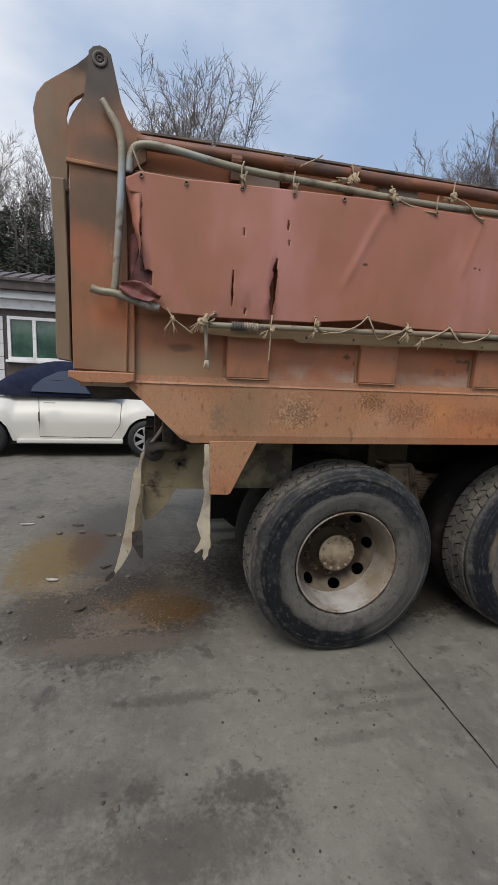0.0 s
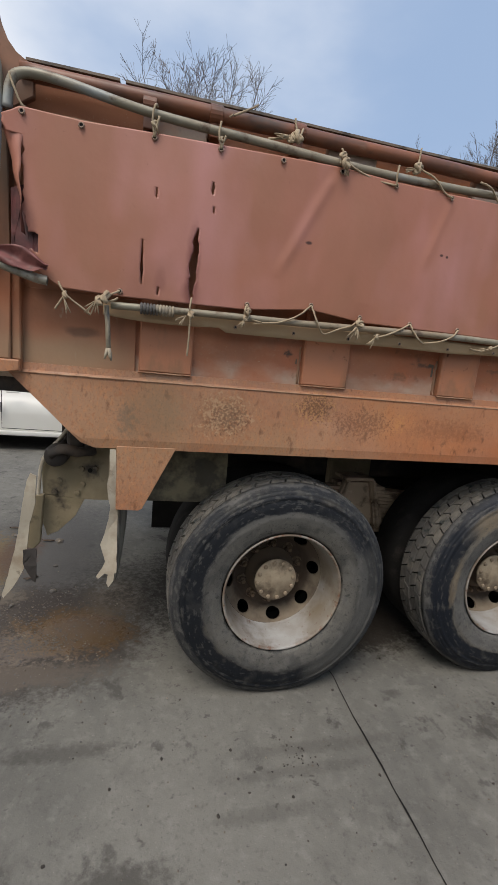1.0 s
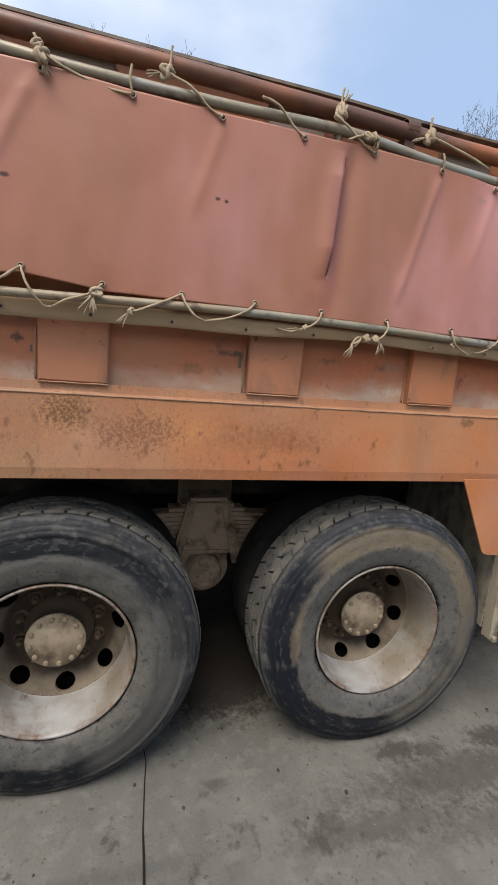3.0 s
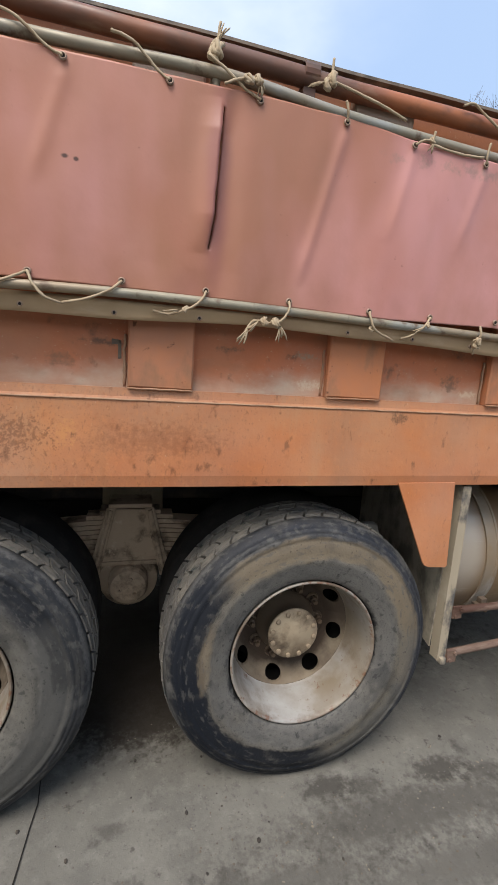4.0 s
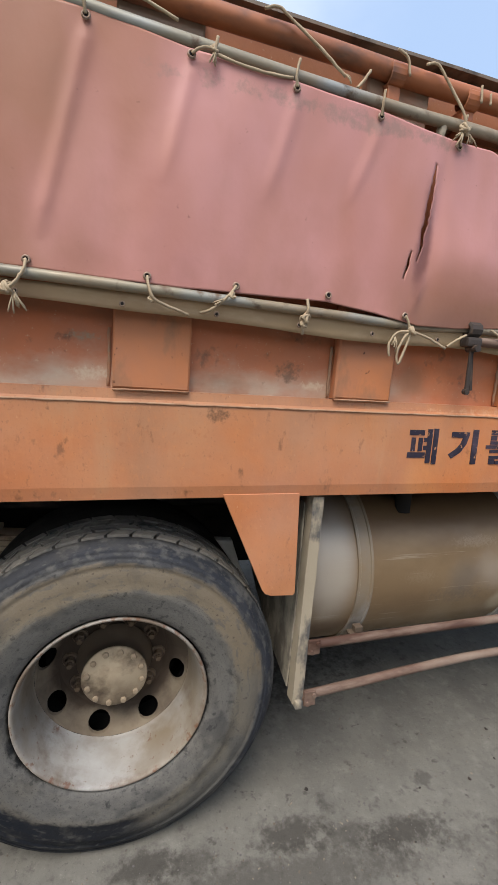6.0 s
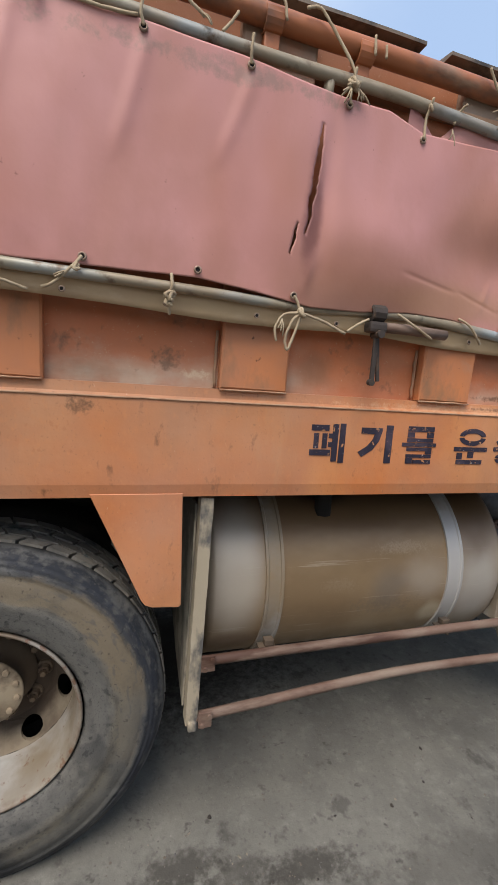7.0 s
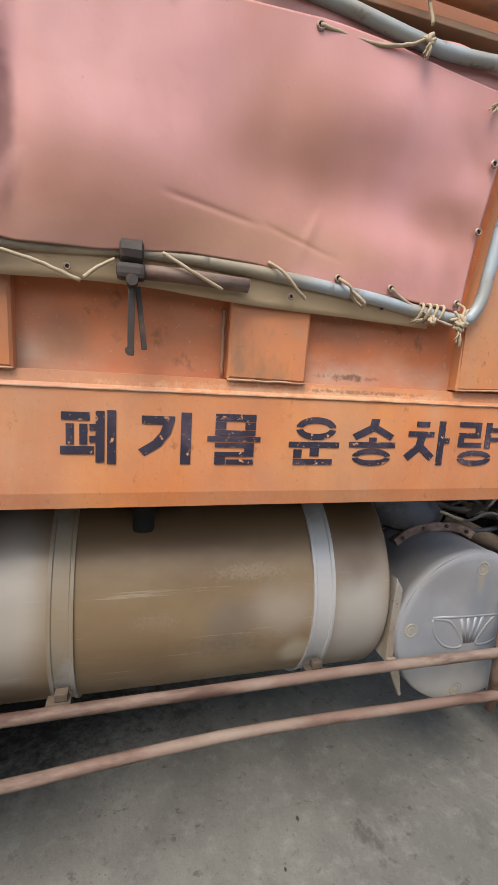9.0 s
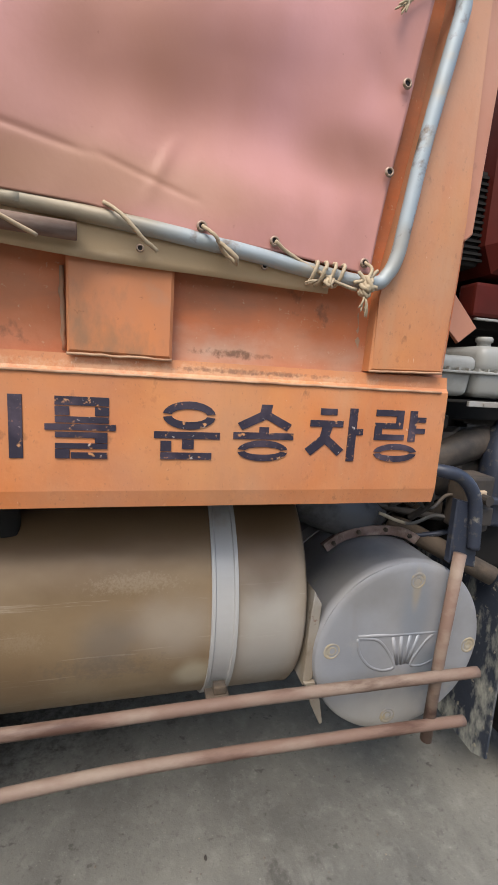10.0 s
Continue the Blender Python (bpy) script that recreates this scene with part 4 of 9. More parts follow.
# the sawn joint that has opened into a crack
bm = bmesh.new()
rnd = random.Random(3)
ys = [1.9 - 0.09 * i for i in range(48)]
pl, pr = [], []
for y in ys:
    x = 0.35 + 0.035 * (y - 0.1) + 0.008 * rnd.uniform(-1, 1)
    w = 0.0018 + 0.0028 * rnd.random() ** 2
    pl.append(bm.verts.new((x - w, y, -0.007)))
    pr.append(bm.verts.new((x + w, y, -0.007)))
for i in range(len(ys) - 1):
    bm.faces.new((pl[i], pl[i + 1], pr[i + 1], pr[i]))
bmesh.ops.recalc_face_normals(bm, faces=bm.faces)
crack = part("pavement_crack", bm, black)
tagged(crack, "dark crack along a joint in the concrete", "crack", kind="structure")

# grit and small stones
grit_mat = material("loose_grit", (0.115, 0.095, 0.072), 0.9, 0, [((0.10, 0.095, 0.09), 30, 0.45, 0.55, ONE, 2), ((0.20, 0.172, 0.13), 18, 0.60, 0.64, ONE, 2)])
rnd = random.Random(11)
ICO = bmesh.new()
bmesh.ops.create_icosphere(ICO, subdivisions=1, radius=1)
ICO_V = [v.co.copy() for v in ICO.verts]
ICO.verts.index_update()
ICO_F = [tuple(v.index for v in f.verts) for f in ICO.faces]
ICO.free()


def pebble(verts, faces, x, y, r):
    s = (rnd.uniform(0.7, 1.3), rnd.uniform(0.7, 1.3), rnd.uniform(0.35, 0.7))
    k = rnd.uniform(0, 50)
    first = len(verts)
    for v in ICO_V:
        w = r * (1 + 0.35 * noise.noise(v + Vector((k, k, 0))))
        verts.append((v.x * s[0] * w + x, v.y * s[1] * w + y, max(0, v.z * s[2] * w + r * 0.3)))
    faces.extend(tuple(i + first for i in f) for f in ICO_F)


def heap(name, verts, faces, mat):
    me = bpy.data.meshes.new(name)
    me.from_pydata(verts, [], faces)
    me.materials.append(mat)
    return new(name, me)


GZ = -0.011
gv_, gf_ = [], []
for _ in range(1500):
    pebble(gv_, gf_, rnd.uniform(-2.2, 4.2), rnd.uniform(-1.3, 0.4), rnd.choice((0.0015, 0.002, 0.0025, 0.003, 0.004)))
for _ in range(1900):
    pebble(gv_, gf_, rnd.gauss(-1.38, 0.32), rnd.gauss(0.68, 0.28), rnd.choice((0.002, 0.0025, 0.003, 0.004, 0.006)))
for _ in range(420):
    pebble(gv_, gf_, rnd.gauss(-1.25, 0.10), rnd.gauss(0.55, 0.06), rnd.choice((0.003, 0.004, 0.005)))
for _ in range(500):
    pebble(gv_, gf_, rnd.uniform(0.9, 2.4), rnd.gauss(-0.2, 0.16), rnd.choice((0.002, 0.003, 0.004)))
grit = heap("loose_grit", gv_, gf_, grit_mat)
grit.location.z = GZ
tagged(grit, "scattered grit and small stones on concrete", "grit", kind="stuff")
cv_, cf_ = [], []
for _ in range(150):
    pebble(cv_, cf_, rnd.uniform(-1.9, 3.2), rnd.uniform(-1.35, 0.25), rnd.choice((0.003, 0.004, 0.005, 0.006, 0.008)))
for _ in range(26):
    pebble(cv_, cf_, rnd.gauss(0.0, 0.05), rnd.gauss(-0.35, 0.05), rnd.choice((0.003, 0.004, 0.005)))
crumbs = heap("dark_crumbs", cv_, cf_, material("dark_dirt_crumb", (0.03, 0.026, 0.022), 0.9, 0, [((0.06, 0.05, 0.04), 40, 0.45, 0.6, ONE, 3)]))
crumbs.location.z = GZ
tagged(crumbs, "dark crumbs of dirt scattered on concrete", "dirt", kind="stuff")
for x, y, r in ((-1.185, -0.69, 0.012), (-1.95, 0.72, 0.02), (-1.78, 0.42, 0.016), (-1.24, 1.12, 0.022), (-1.3, 1.5, 0.02), (-1.72, 2.1, 0.03), (-1.45, 0.95, 0.018), (-2.2, 2.6, 0.035), (-1.36, 1.98, 0.035), (-1.92, 2.1, 0.03), (-1.62, 0.80, 0.022), (-2.05, 0.30, 0.03)):
    vs_, fs_ = [], []
    pebble(vs_, fs_, 0, 0, r)
    st = heap("stone", vs_, fs_, grit_mat)
    st.location = (x, y, GZ)
    tagged(st, "small loose chip of stone on concrete", "stone", "loose stones")
# chips of broken wood and bark
chip_mat = material("splintered_wood", (0.06, 0.042, 0.03), 0.9, 0, [((0.16, 0.12, 0.08), 30, 0.5, 0.6, (0.3, 1, 1), 4)], [(80, 0.3, 0.003)])
pale_chip = material("pale_plastic_scrap", (0.42, 0.41, 0.38), 0.7, 0, [((0.28, 0.26, 0.22), 20, 0.5, 0.65, ONE, 4)])
for x, y, a, length, mat, label in ((-1.78, 2.28, 12, 0.11, chip_mat, "dark splinter of wood on concrete"), (-1.45, 1.98, 4, 0.10, chip_mat, "dark splinter of wood on concrete"), (-1.42, 1.30, 35, 0.10, chip_mat, "dark splinter of wood on concrete"), (-1.52, 0.68, 40, 0.09, chip_mat, "dark splinter of wood on concrete"),
                                    (-1.92, 0.36, 55, 0.10, chip_mat, "dark splinter of wood on concrete"), (-2.26, 2.36, 14, 0.14, pale_chip, "pale scrap of plastic strip on concrete"), (-1.78, 1.12, -4, 0.09, pale_chip, "pale scrap of plastic strip on concrete")):
    bm = bmesh.new()
    prism(bm, [(-length / 2, -0.009), (-length * 0.1, -0.014), (length * 0.4, -0.010), (length / 2, 0.0), (length * 0.2, 0.012), (-length * 0.35, 0.009)], 0.0, 0.009, bevel=0.002)
    bmesh.ops.rotate(bm, verts=bm.verts, cent=(0, 0, 0), matrix=Matrix.Rotation(radians(90), 3, "X"))
    ch = part("debris_chip", bm, mat)
    ch.location, ch.rotation_euler = (x, y, GZ + 0.010), (0.05, 0.08, radians(a))
    tagged(ch, label, "debris", "debris chips")

# ---- dump truck: bed ----
truck = empty("dump_truck", "worn orange tipper truck with a dusty steel bed", "truck")

bm = bmesh.new()
# body of the bed: the side wall leans out, the far side closes it
top = 2.50
sec = [(0.034, 1.50), (0.034 + flare(top), top), (0.075 + flare(top), top), (0.095, 1.56), (2.36, 1.56), (2.37 - flare(top), top), (2.41 - flare(top), top), (2.41, 1.46), (0.09, 1.46)]
xs = [-1.40 + 4.94 * i / 40 for i in range(41)]
rows = []
for x in xs:
    rows.append([bm.verts.new((x, y + 0.005 * noise.noise(Vector((x * 2.1, z * 3, 0))), z)) for y, z in sec])
for a, b in zip(rows, rows[1:]):
    for k in range(len(sec)):
        bm.faces.new((a[k], b[k], b[(k + 1) % len(sec)], a[(k + 1) % len(sec)]))
bm.faces.new(rows[0][::-1])
bm.faces.new(rows[-1])
bmesh.ops.recalc_face_normals(bm, faces=bm.faces)
bed = part("cargo_bed", bm, wall_orange, truck, "orange steel bed wall, dented and dusty")

# front wall of the bed
bm = bmesh.new()
box(bm, 3.50, 3.545, 0.05, 2.36, 1.42, 2.62, 0.006)
part("front_wall", bm, orange, bed)

# lower side rail with its slanted tail and inward lower lip
bm = bmesh.new()
def rail_wave(x, z):
    return (0.003 * noise.noise(Vector((x * 1.7, 3.3, 0))) + 0.0015 * noise.noise(Vector((x * 6, 1, 0)))) * (1 if z < 1.48 else 0.3) + 0.0012 * noise.noise(Vector((x * 3, z * 9, 5)))


N = 90
cols = []
for i in range(N + 1):
    x = -1.20 + (3.541 + 1.20) * i / N
    low = 1.205 if x > -0.917 else 1.487 - (x + 1.20) / 0.283 * 0.282
    crease = max(low, 1.243)
    zs = [(1.523, 0.012), (1.496, 0.008), (1.486, 0.0), (1.45, 0.0), (1.38, 0.0), (1.31, 0.0), (1.243, 0.0), (1.205, 0.007), (1.203, 0.05)]
    col = []
    for z, y in zs:
        zz = max(z, low)
        col.append(bm.verts.new((x, y + rail_wave(x, z), zz)))
    cols.append(col)
for a, b in zip(cols, cols[1:]):
    for k in range(len(a) - 1):
        bm.faces.new((a[k], b[k], b[k + 1], a[k + 1]))
bmesh.ops.remove_doubles(bm, verts=bm.verts, dist=0.0004)
bmesh.ops.recalc_face_normals(bm, faces=bm.faces)
ret = bmesh.ops.extrude_face_region(bm, geom=bm.faces[:])
bmesh.ops.translate(bm, vec=(0, 0.06, 0), verts=[g for g in ret["geom"] if isinstance(g, bmesh.types.BMVert)])
bmesh.ops.recalc_face_normals(bm, faces=bm.faces)
part("side_rail", bm, orange, bed, "orange lower side rail, sun-faded, rust-speckled")

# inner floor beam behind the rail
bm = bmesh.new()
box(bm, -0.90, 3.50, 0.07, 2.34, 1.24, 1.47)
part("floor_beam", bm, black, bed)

bm = bmesh.new()
box(bm, -1.0, 3.55, 2.40, 2.46, 1.20, 1.50, 0.004)
part("far_rail", bm, orange, bed)

# weld bead along the rail
bm = bmesh.new()
tube(bm, [(-1.19 + 0.03 * i, -0.001 + 0.0012 * noise.noise(Vector((i * 0.7, 0, 0))), 1.4865 + 0.0016 * noise.noise(Vector((i * 0.53, 2, 0)))) for i in range(158)], 0.0032, 6)
part("weld_bead", bm, weld_mat, bed, "pale weld bead", smooth=True)

# upright ribs
RIBS = [(-0.725, -0.514), (-0.035, 0.178), (0.650, 0.852), (1.318, 1.530), (1.992, 2.196), (2.664, 2.866)]
for x0, x1 in RIBS:
    bm = bmesh.new()
    prism(bm, [(x0, 1.525), (x1, 1.523), (x1, 2.47), (x0, 2.47)], -0.002, 0.09, lambda x, z: flare(z), bevel=0.006)
    bmesh.ops.subdivide_edges(bm, edges=[e for e in bm.edges if abs(e.verts[0].co.z - e.verts[1].co.z) > 0.5], cuts=6)
    part("rib", bm, rib_orange, bed)
    bm = bmesh.new()
    tube(bm, [(x0 + (x1 - x0) * i / 12, -0.001, 1.5225 + 0.002 * noise.noise(Vector((i * 0.9, x0 * 5, 0)))) for i in range(13)], 0.003, 6)
    part("weld_bead", bm, weld_mat, bed, "pale weld bead", smooth=True)

# old sealant beside the ribs, and a rusty bracket stub
for x0, x1 in RIBS[1:]:
    bm = bmesh.new()
    tube(bm, [(x0 - 0.010 + 0.004 * noise.noise(Vector((k * 0.8, x0 * 7, 1))), 0.030 + flare(1.53 + 0.016 * k), 1.528 + 0.016 * k) for k in range(11)], [0.0045 + 0.003 * abs(noise.noise(Vector((k * 1.1, x0 * 3, 5)))) for k in range(11)], 7)
    part("sealant_bead", bm, dusty_ledge, bed, "crumbling tan sealant bead", smooth=True)
for x0 in (-0.035, 0.650):
    bm = bmesh.new()
    box(bm, x0 - 0.029, x0 - 0.019, 0.026, 0.034, 1.612, 1.676, 0.002)
    box(bm, x0 - 0.050, x0 - 0.019, 0.026, 0.034, 1.655, 1.676, 0.002)
    for v in bm.verts:
        v.co += Vector((0.003 * noise.noise(v.co * 90), 0, 0.003 * noise.noise(v.co * 90 + Vector((5, 0, 0)))))
    part("bracket_stub", bm, lid_mat, bed, "brown rusted bracket stub")

# broad end plate at the front corner, with its weld
bm = bmesh.new()
prism(bm, [(3.316, 1.527), (3.511, 1.533), (3.508, 1.87), (3.474, 2.40), (3.462, 2.62), (3.425, 2.62), (3.398, 2.25), (3.372, 2.05), (3.345, 1.86), (3.317, 1.69)], -0.006, 0.07, lambda x, z: flare(z), bevel=0.006)
part("end_plate", bm, orange, bed)
bm = bmesh.new()
tube(bm, [(3.316 + 0.0162 * k, -0.005, 1.527 + 0.0005 * k + 0.0012 * noise.noise(Vector((k * 0.8, 4, 0)))) for k in range(13)], 0.0030, 6)
part("weld_bead", bm, weld_mat, bed, "pale weld bead", smooth=True)
bm = bmesh.new()
tube(bm, [(3.303 - 0.0013 * k + 0.004 * noise.noise(Vector((k * 0.6, 9, 0))), 0.040 + flare(1.54 + 0.011 * k), 1.530 + 0.011 * k) for k in range(15)], [0.0085 + 0.004 * noise.noise(Vector((k * 0.9, 2, 7))) for k in range(15)], 8, wobble=0.5)
part("sealant_bead", bm, weld_mat, bed, "crumbling tan sealant bead", smooth=True)
# flange of the front wall
bm = bmesh.new()
prism(bm, [(3.500, 1.845), (3.519, 1.832), (3.538, 1.85), (3.536, 2.16), (3.530, 2.62), (3.455, 2.62), (3.468, 2.40)], 0.003, 0.03, lambda x, z: flare(z), bevel=0.003)
part("corner_flange", bm, flange_pink, bed, "faded pinkish flange")
bm = bmesh.new()
prism(bm, [(3.520, 1.62), (3.535, 1.72), (3.588, 1.755), (3.683, 1.661), (3.631, 1.618), (3.592, 1.656), (3.560, 1.610)], 0.10, 0.112, bevel=0.002)
part("gusset_bracket", bm, flange_pink, bed, "faded pinkish slanted bracket")

# triangular tabs under the rail
bm = bmesh.new()
prism(bm, [(-0.797, 1.215), (-0.791, 0.946), (-0.70, 0.942), (-0.685, 0.950), (-0.556, 1.215)], 0.002, 0.010, bevel=0.0015)
part("rail_gusset", bm, orange, bed, "orange steel gusset plate")
bm = bmesh.new()
prism(bm, [(1.646, 1.215), (1.795, 0.888), (1.806, 0.874), (1.826, 0.866), (1.904, 0.861), (1.912, 0.868), (1.902, 1.215)], 0.002, 0.010, bevel=0.0015)
part("rail_gusset", bm, orange, bed, "orange steel gusset plate")

# dusty top ledge, stiffening tube and lid edge
bm = bmesh.new()
box(bm, -1.15, 3.50, -0.052, 0.06, 2.352, 2.368, 0.003)
part("top_ledge", bm, dusty_ledge, bed, "dust-covered top ledge")
bm = bmesh.new()
n = 70
tube(bm, [(-1.14 + 4.66 * i / n, -0.062 + 0.004 * noise.noise(Vector((i * 0.2, 0, 0))), 2.470 - 0.0013 * max(0, i - 25) + 0.004 * noise.noise(Vector((i * 0.15, 7, 0)))) for i in range(n + 1)], 0.0265, 14)
part("top_tube", bm, brown_tube, bed, "brown painted stiffening tube", smooth=True)
for a, b in ((-1.13, -0.83), (-0.81, 2.515), (2.60, 3.52)):
    bm = bmesh.new()
    k = max(6, int((b - a) / 0.08))
    r0, r1 = [], []
    for i in range(k + 1):
        x = a + (b - a) * i / k
        dz = 0.006 * noise.noise(Vector((x * 1.9, 2, 0))) - 0.012 * max(0, x - 0.9) / 2
        ring = [bm.verts.new((x, y, z + dz)) for y, z in ((-0.045, 2.515), (-0.045, 2.524), (0.03, 2.536), (0.10, 2.530), (0.10, 2.516))]
        if r0:
            for m in range(5):
                bm.faces.new((r0[m], ring[m], ring[(m + 1) % 5], r0[(m + 1) % 5]))
        else:
            bm.faces.new(ring[::-1])
        r0 = ring
    bm.faces.new(r0)
    bmesh.ops.recalc_face_normals(bm, faces=bm.faces)
    part("lid_edge", bm, lid_mat, bed, "dark folded lid edge")
for x, z in ((-0.725, 2.46), (-0.49, 2.478), (-0.172, 2.482), (1.155, 2.475), (2.315, 2.43), (2.06, 2.44)):
    bm = bmesh.new()
    lathe(bm, [(0.0275, -0.024), (0.0315, -0.022), (0.0315, 0.022), (0.0275, 0.024)], 16, (x, -0.062, z - 0.008), "X")
    box(bm, x - 0.020, x + 0.020, -0.068, 0.02, z - 0.085, z - 0.03, 0.004)
    part("tube_clamp", bm, brown_tube, bed, "rusty pipe clamp")

# rear corner post with its ear, base lip and pivot
def post_lean(x, z):
    return -0.045 * (z - 1.5)
bm = bmesh.new()
prism(bm, [(-1.412, 1.535), (-1.182, 1.528), (-1.178, 1.84), (-1.180, 2.36), (-1.405, 2.36), (-1.408, 2.0)], -0.028, 0.09, post_lean, bevel=0.006)
post = part("rear_post", bm, post_orange, bed, "scuffed orange rear corner post")
bm = bmesh.new()
prism(bm, [(-1.182, 1.53), (-1.150, 1.53), (-1.150, 1.86), (-1.182, 1.86)], -0.012, 0.09, post_lean, bevel=0.004)
part("post_filler", bm, post_orange, bed)
PZ = 2.738
ear = [(-1.412, 2.345), (-1.411, 2.47), (-1.399, 2.508), (-1.384, 2.540), (-1.366, 2.572), (-1.338, 2.60), (-1.318, 2.73)]
ear += [(-1.28 + 0.048 * math.cos(a), PZ + 0.048 * math.sin(a)) for a in (radians(150), radians(120), radians(90), radians(60), radians(30))]
ear += [(-1.226, 2.71), (-1.200, 2.60), (-1.180, 2.545), (-1.155, 2.515), (-1.125, 2.502), (-1.10, 2.495), (-1.10, 2.40), (-1.18, 2.345)]
bm = bmesh.new()
prism(bm, ear, -0.022, 0.0, post_lean, bevel=0.004)
part("pivot_ear", bm, post_orange, bed, "grimy steel pivot ear")
bm = bmesh.new()
prism(bm, [(-1.414, 2.352), (-1.178, 2.338), (-1.178, 2.352), (-1.414, 2.368)], -0.040, 0.0, post_lean, bevel=0.003)
part("post_collar", bm, post_orange, bed)
bm = bmesh.new()
lathe(bm, [(0.031, -0.074), (0.0305, -0.080), (0.028, -0.082), (0.016, -0.082), (0.015, -0.078)], 24, (-1.28, 0.0, PZ))
part("pivot_boss", bm, post_orange, bed, "worn round pivot boss", smooth=True)
bm = bmesh.new()
lathe(bm, [(0.0145, -0.074), (0.0145, -0.0800), (0.006, -0.0810), (0.005, -0.079), (0.0005, -0.079)], 20, (-1.28, 0.0, PZ))
part("pivot_pin", bm, dark_metal, bed, "greasy pivot pin", smooth=True)
bm = bmesh.new()
prism(bm, [(-1.432, 1.530), (-1.430, 1.500), (-1.38, 1.478), (-1.20, 1.484), (-1.15, 1.49), (-1.15, 1.530)], -0.034, 0.06, bevel=0.005)
part("base_lip", bm, orange, bed)
bm = bmesh.new()
prism(bm, [(-1.40, 1.485), (-1.345, 1.405), (-1.10, 1.40), (-0.95, 1.25), (-0.9, 1.48)], 0.10, 2.3)
part("tail_underside", bm, dark_metal, bed)
# plate between post and rail tail
bm = bmesh.new()
box(bm, -1.18, -0.74, 0.018, 0.060, 1.50, 1.80, 0.003)
part("tail_plate", bm, post_orange, bed)

# ---- tailgate ----
bm = bmesh.new()
prism(bm, [(-1.480, 1.60), (-1.472, 1.575), (-1.418, 1.567), (-1.420, 1.80), (-1.424, 2.30), (-1.478, 2.30), (-1.470, 2.0)], -0.03, 2.44, lambda x, z: -0.03 * (z - 1.5), bevel=0.006)
gate = part("tailgate", bm, gate_paint, truck, "closed dusty tailgate seen edge-on")
hook = [(-1.325, PZ + 0.02), (-1.37, 2.708), (-1.440, 2.666), (-1.490, 2.634), (-1.520, 2.595), (-1.535, 2.54), (-1.530, 2.47), (-1.508, 2.38), (-1.486, 2.305), (-1.462, 2.264), (-1.416, 2.254), (-1.410, 2.44), (-1.409, 2.490), (-1.415, 2.535), (-1.404, 2.575), (-1.378, 2.604), (-1.29, 2.65), (-1.25, 2.70), (-1.28, PZ + 0.035)]
bm = bmesh.new()
prism(bm, hook, -0.005, 0.025, post_lean, bevel=0.004)
part("hinge_arm", bm, gate_paint, gate, "curved steel hinge arm")

# ---- painted words on the rail: 폐기물 운송차량 ----
def bar(x0, z0, x1, z1):
    return [(x0, z0), (x1, z0), (x1, z1), (x0, z1)]


def ring_half(cx, cz, rx, rz, w, up):
    """Half of a stencilled ring, with a gap at each side."""
    a0, a1 = (radians(8), radians(172)) if up else (radians(188), radians(352))
    aa = [a0 + (a1 - a0) * i / 12 for i in range(13)]
    return [(cx + rx * math.cos(a), cz + rz * math.sin(a)) for a in aa] + [(cx + (rx - w) * math.cos(a), cz + (rz - w * 1.0) * math.sin(a)) for a in aa[::-1]]


def ring(cx, cz, rx, rz, w):
    return [ring_half(cx, cz, rx, rz, w, True), ring_half(cx, cz, rx, rz, w, False)]


# strokes on a unit square, x to the right and z up
GLYPHS = [
    ("폐", 2.281, 2.408, [bar(.02, .80, .52, .95), bar(.10, .36, .24, .74), bar(.34, .36, .48, .74), bar(0, .18, .60, .33), bar(.52, .62, .66, .74), bar(.52, .40, .66, .52), bar(.63, .03, .79, .98), bar(.84, 0, 1, 1)]),
    ("기", 2.451, 2.582, [[(.06, .92), (.68, .92), (.68, .84), (.60, .58), (.42, .34), (.12, .16), (0, .28), (.26, .44), (.40, .60), (.46, .76), (.06, .76)], bar(.80, 0, 1, 1)]),
    ("물", 2.615, 2.757, [bar(.14, .86, .90, 1), bar(.14, .70, .34, .84), bar(.70, .70, .90, .84), bar(.14, .58, .90, .68), bar(0, .46, 1, .56), bar(.14, .34, .88, .43), bar(.70, .26, .88, .34), bar(.14, .16, .88, .25), bar(.14, 0, .34, .15), bar(.36, 0, .88, .10)]),
    ("운", 2.827, 2.975, ring(.52, .76, .40, .24, .13) + [bar(0, .36, 1, .48), bar(.42, .18, .60, .35), bar(.10, .14, .26, .32), bar(.10, 0, .88, .12)]),
    ("송", 2.998, 3.145, [[(.44, 1), (.62, 1), (.60, .86), (.96, .66), (.88, .54), (.53, .74), (.14, .54), (.06, .66), (.42, .86)], bar(0, .38, 1, .50), bar(.42, .46, .58, .60)] + ring(.50, .17, .42, .19, .12)),
    ("차", 3.168, 3.322, [bar(.22, .86, .50, .98), bar(.06, .64, .62, .76), [(.27, .64), (.44, .64), (.40, .46), (.66, .22), (.56, .10), (.33, .32), (.10, .10), (0, .22), (.24, .46)], bar(.72, 0, .86, 1), bar(.86, .50, .98, .62)]),
    ("량", 3.340, 3.488, [bar(.02, .88, .56, 1), bar(.42, .74, .56, .88), bar(.02, .64, .56, .75), bar(.02, .52, .16, .64), bar(.02, .42, .60, .53), bar(.68, .40, .82, 1), bar(.82, .78, 1, .88), bar(.82, .56, 1, .66)] + ring(.46, .17, .42, .18, .12)),
]
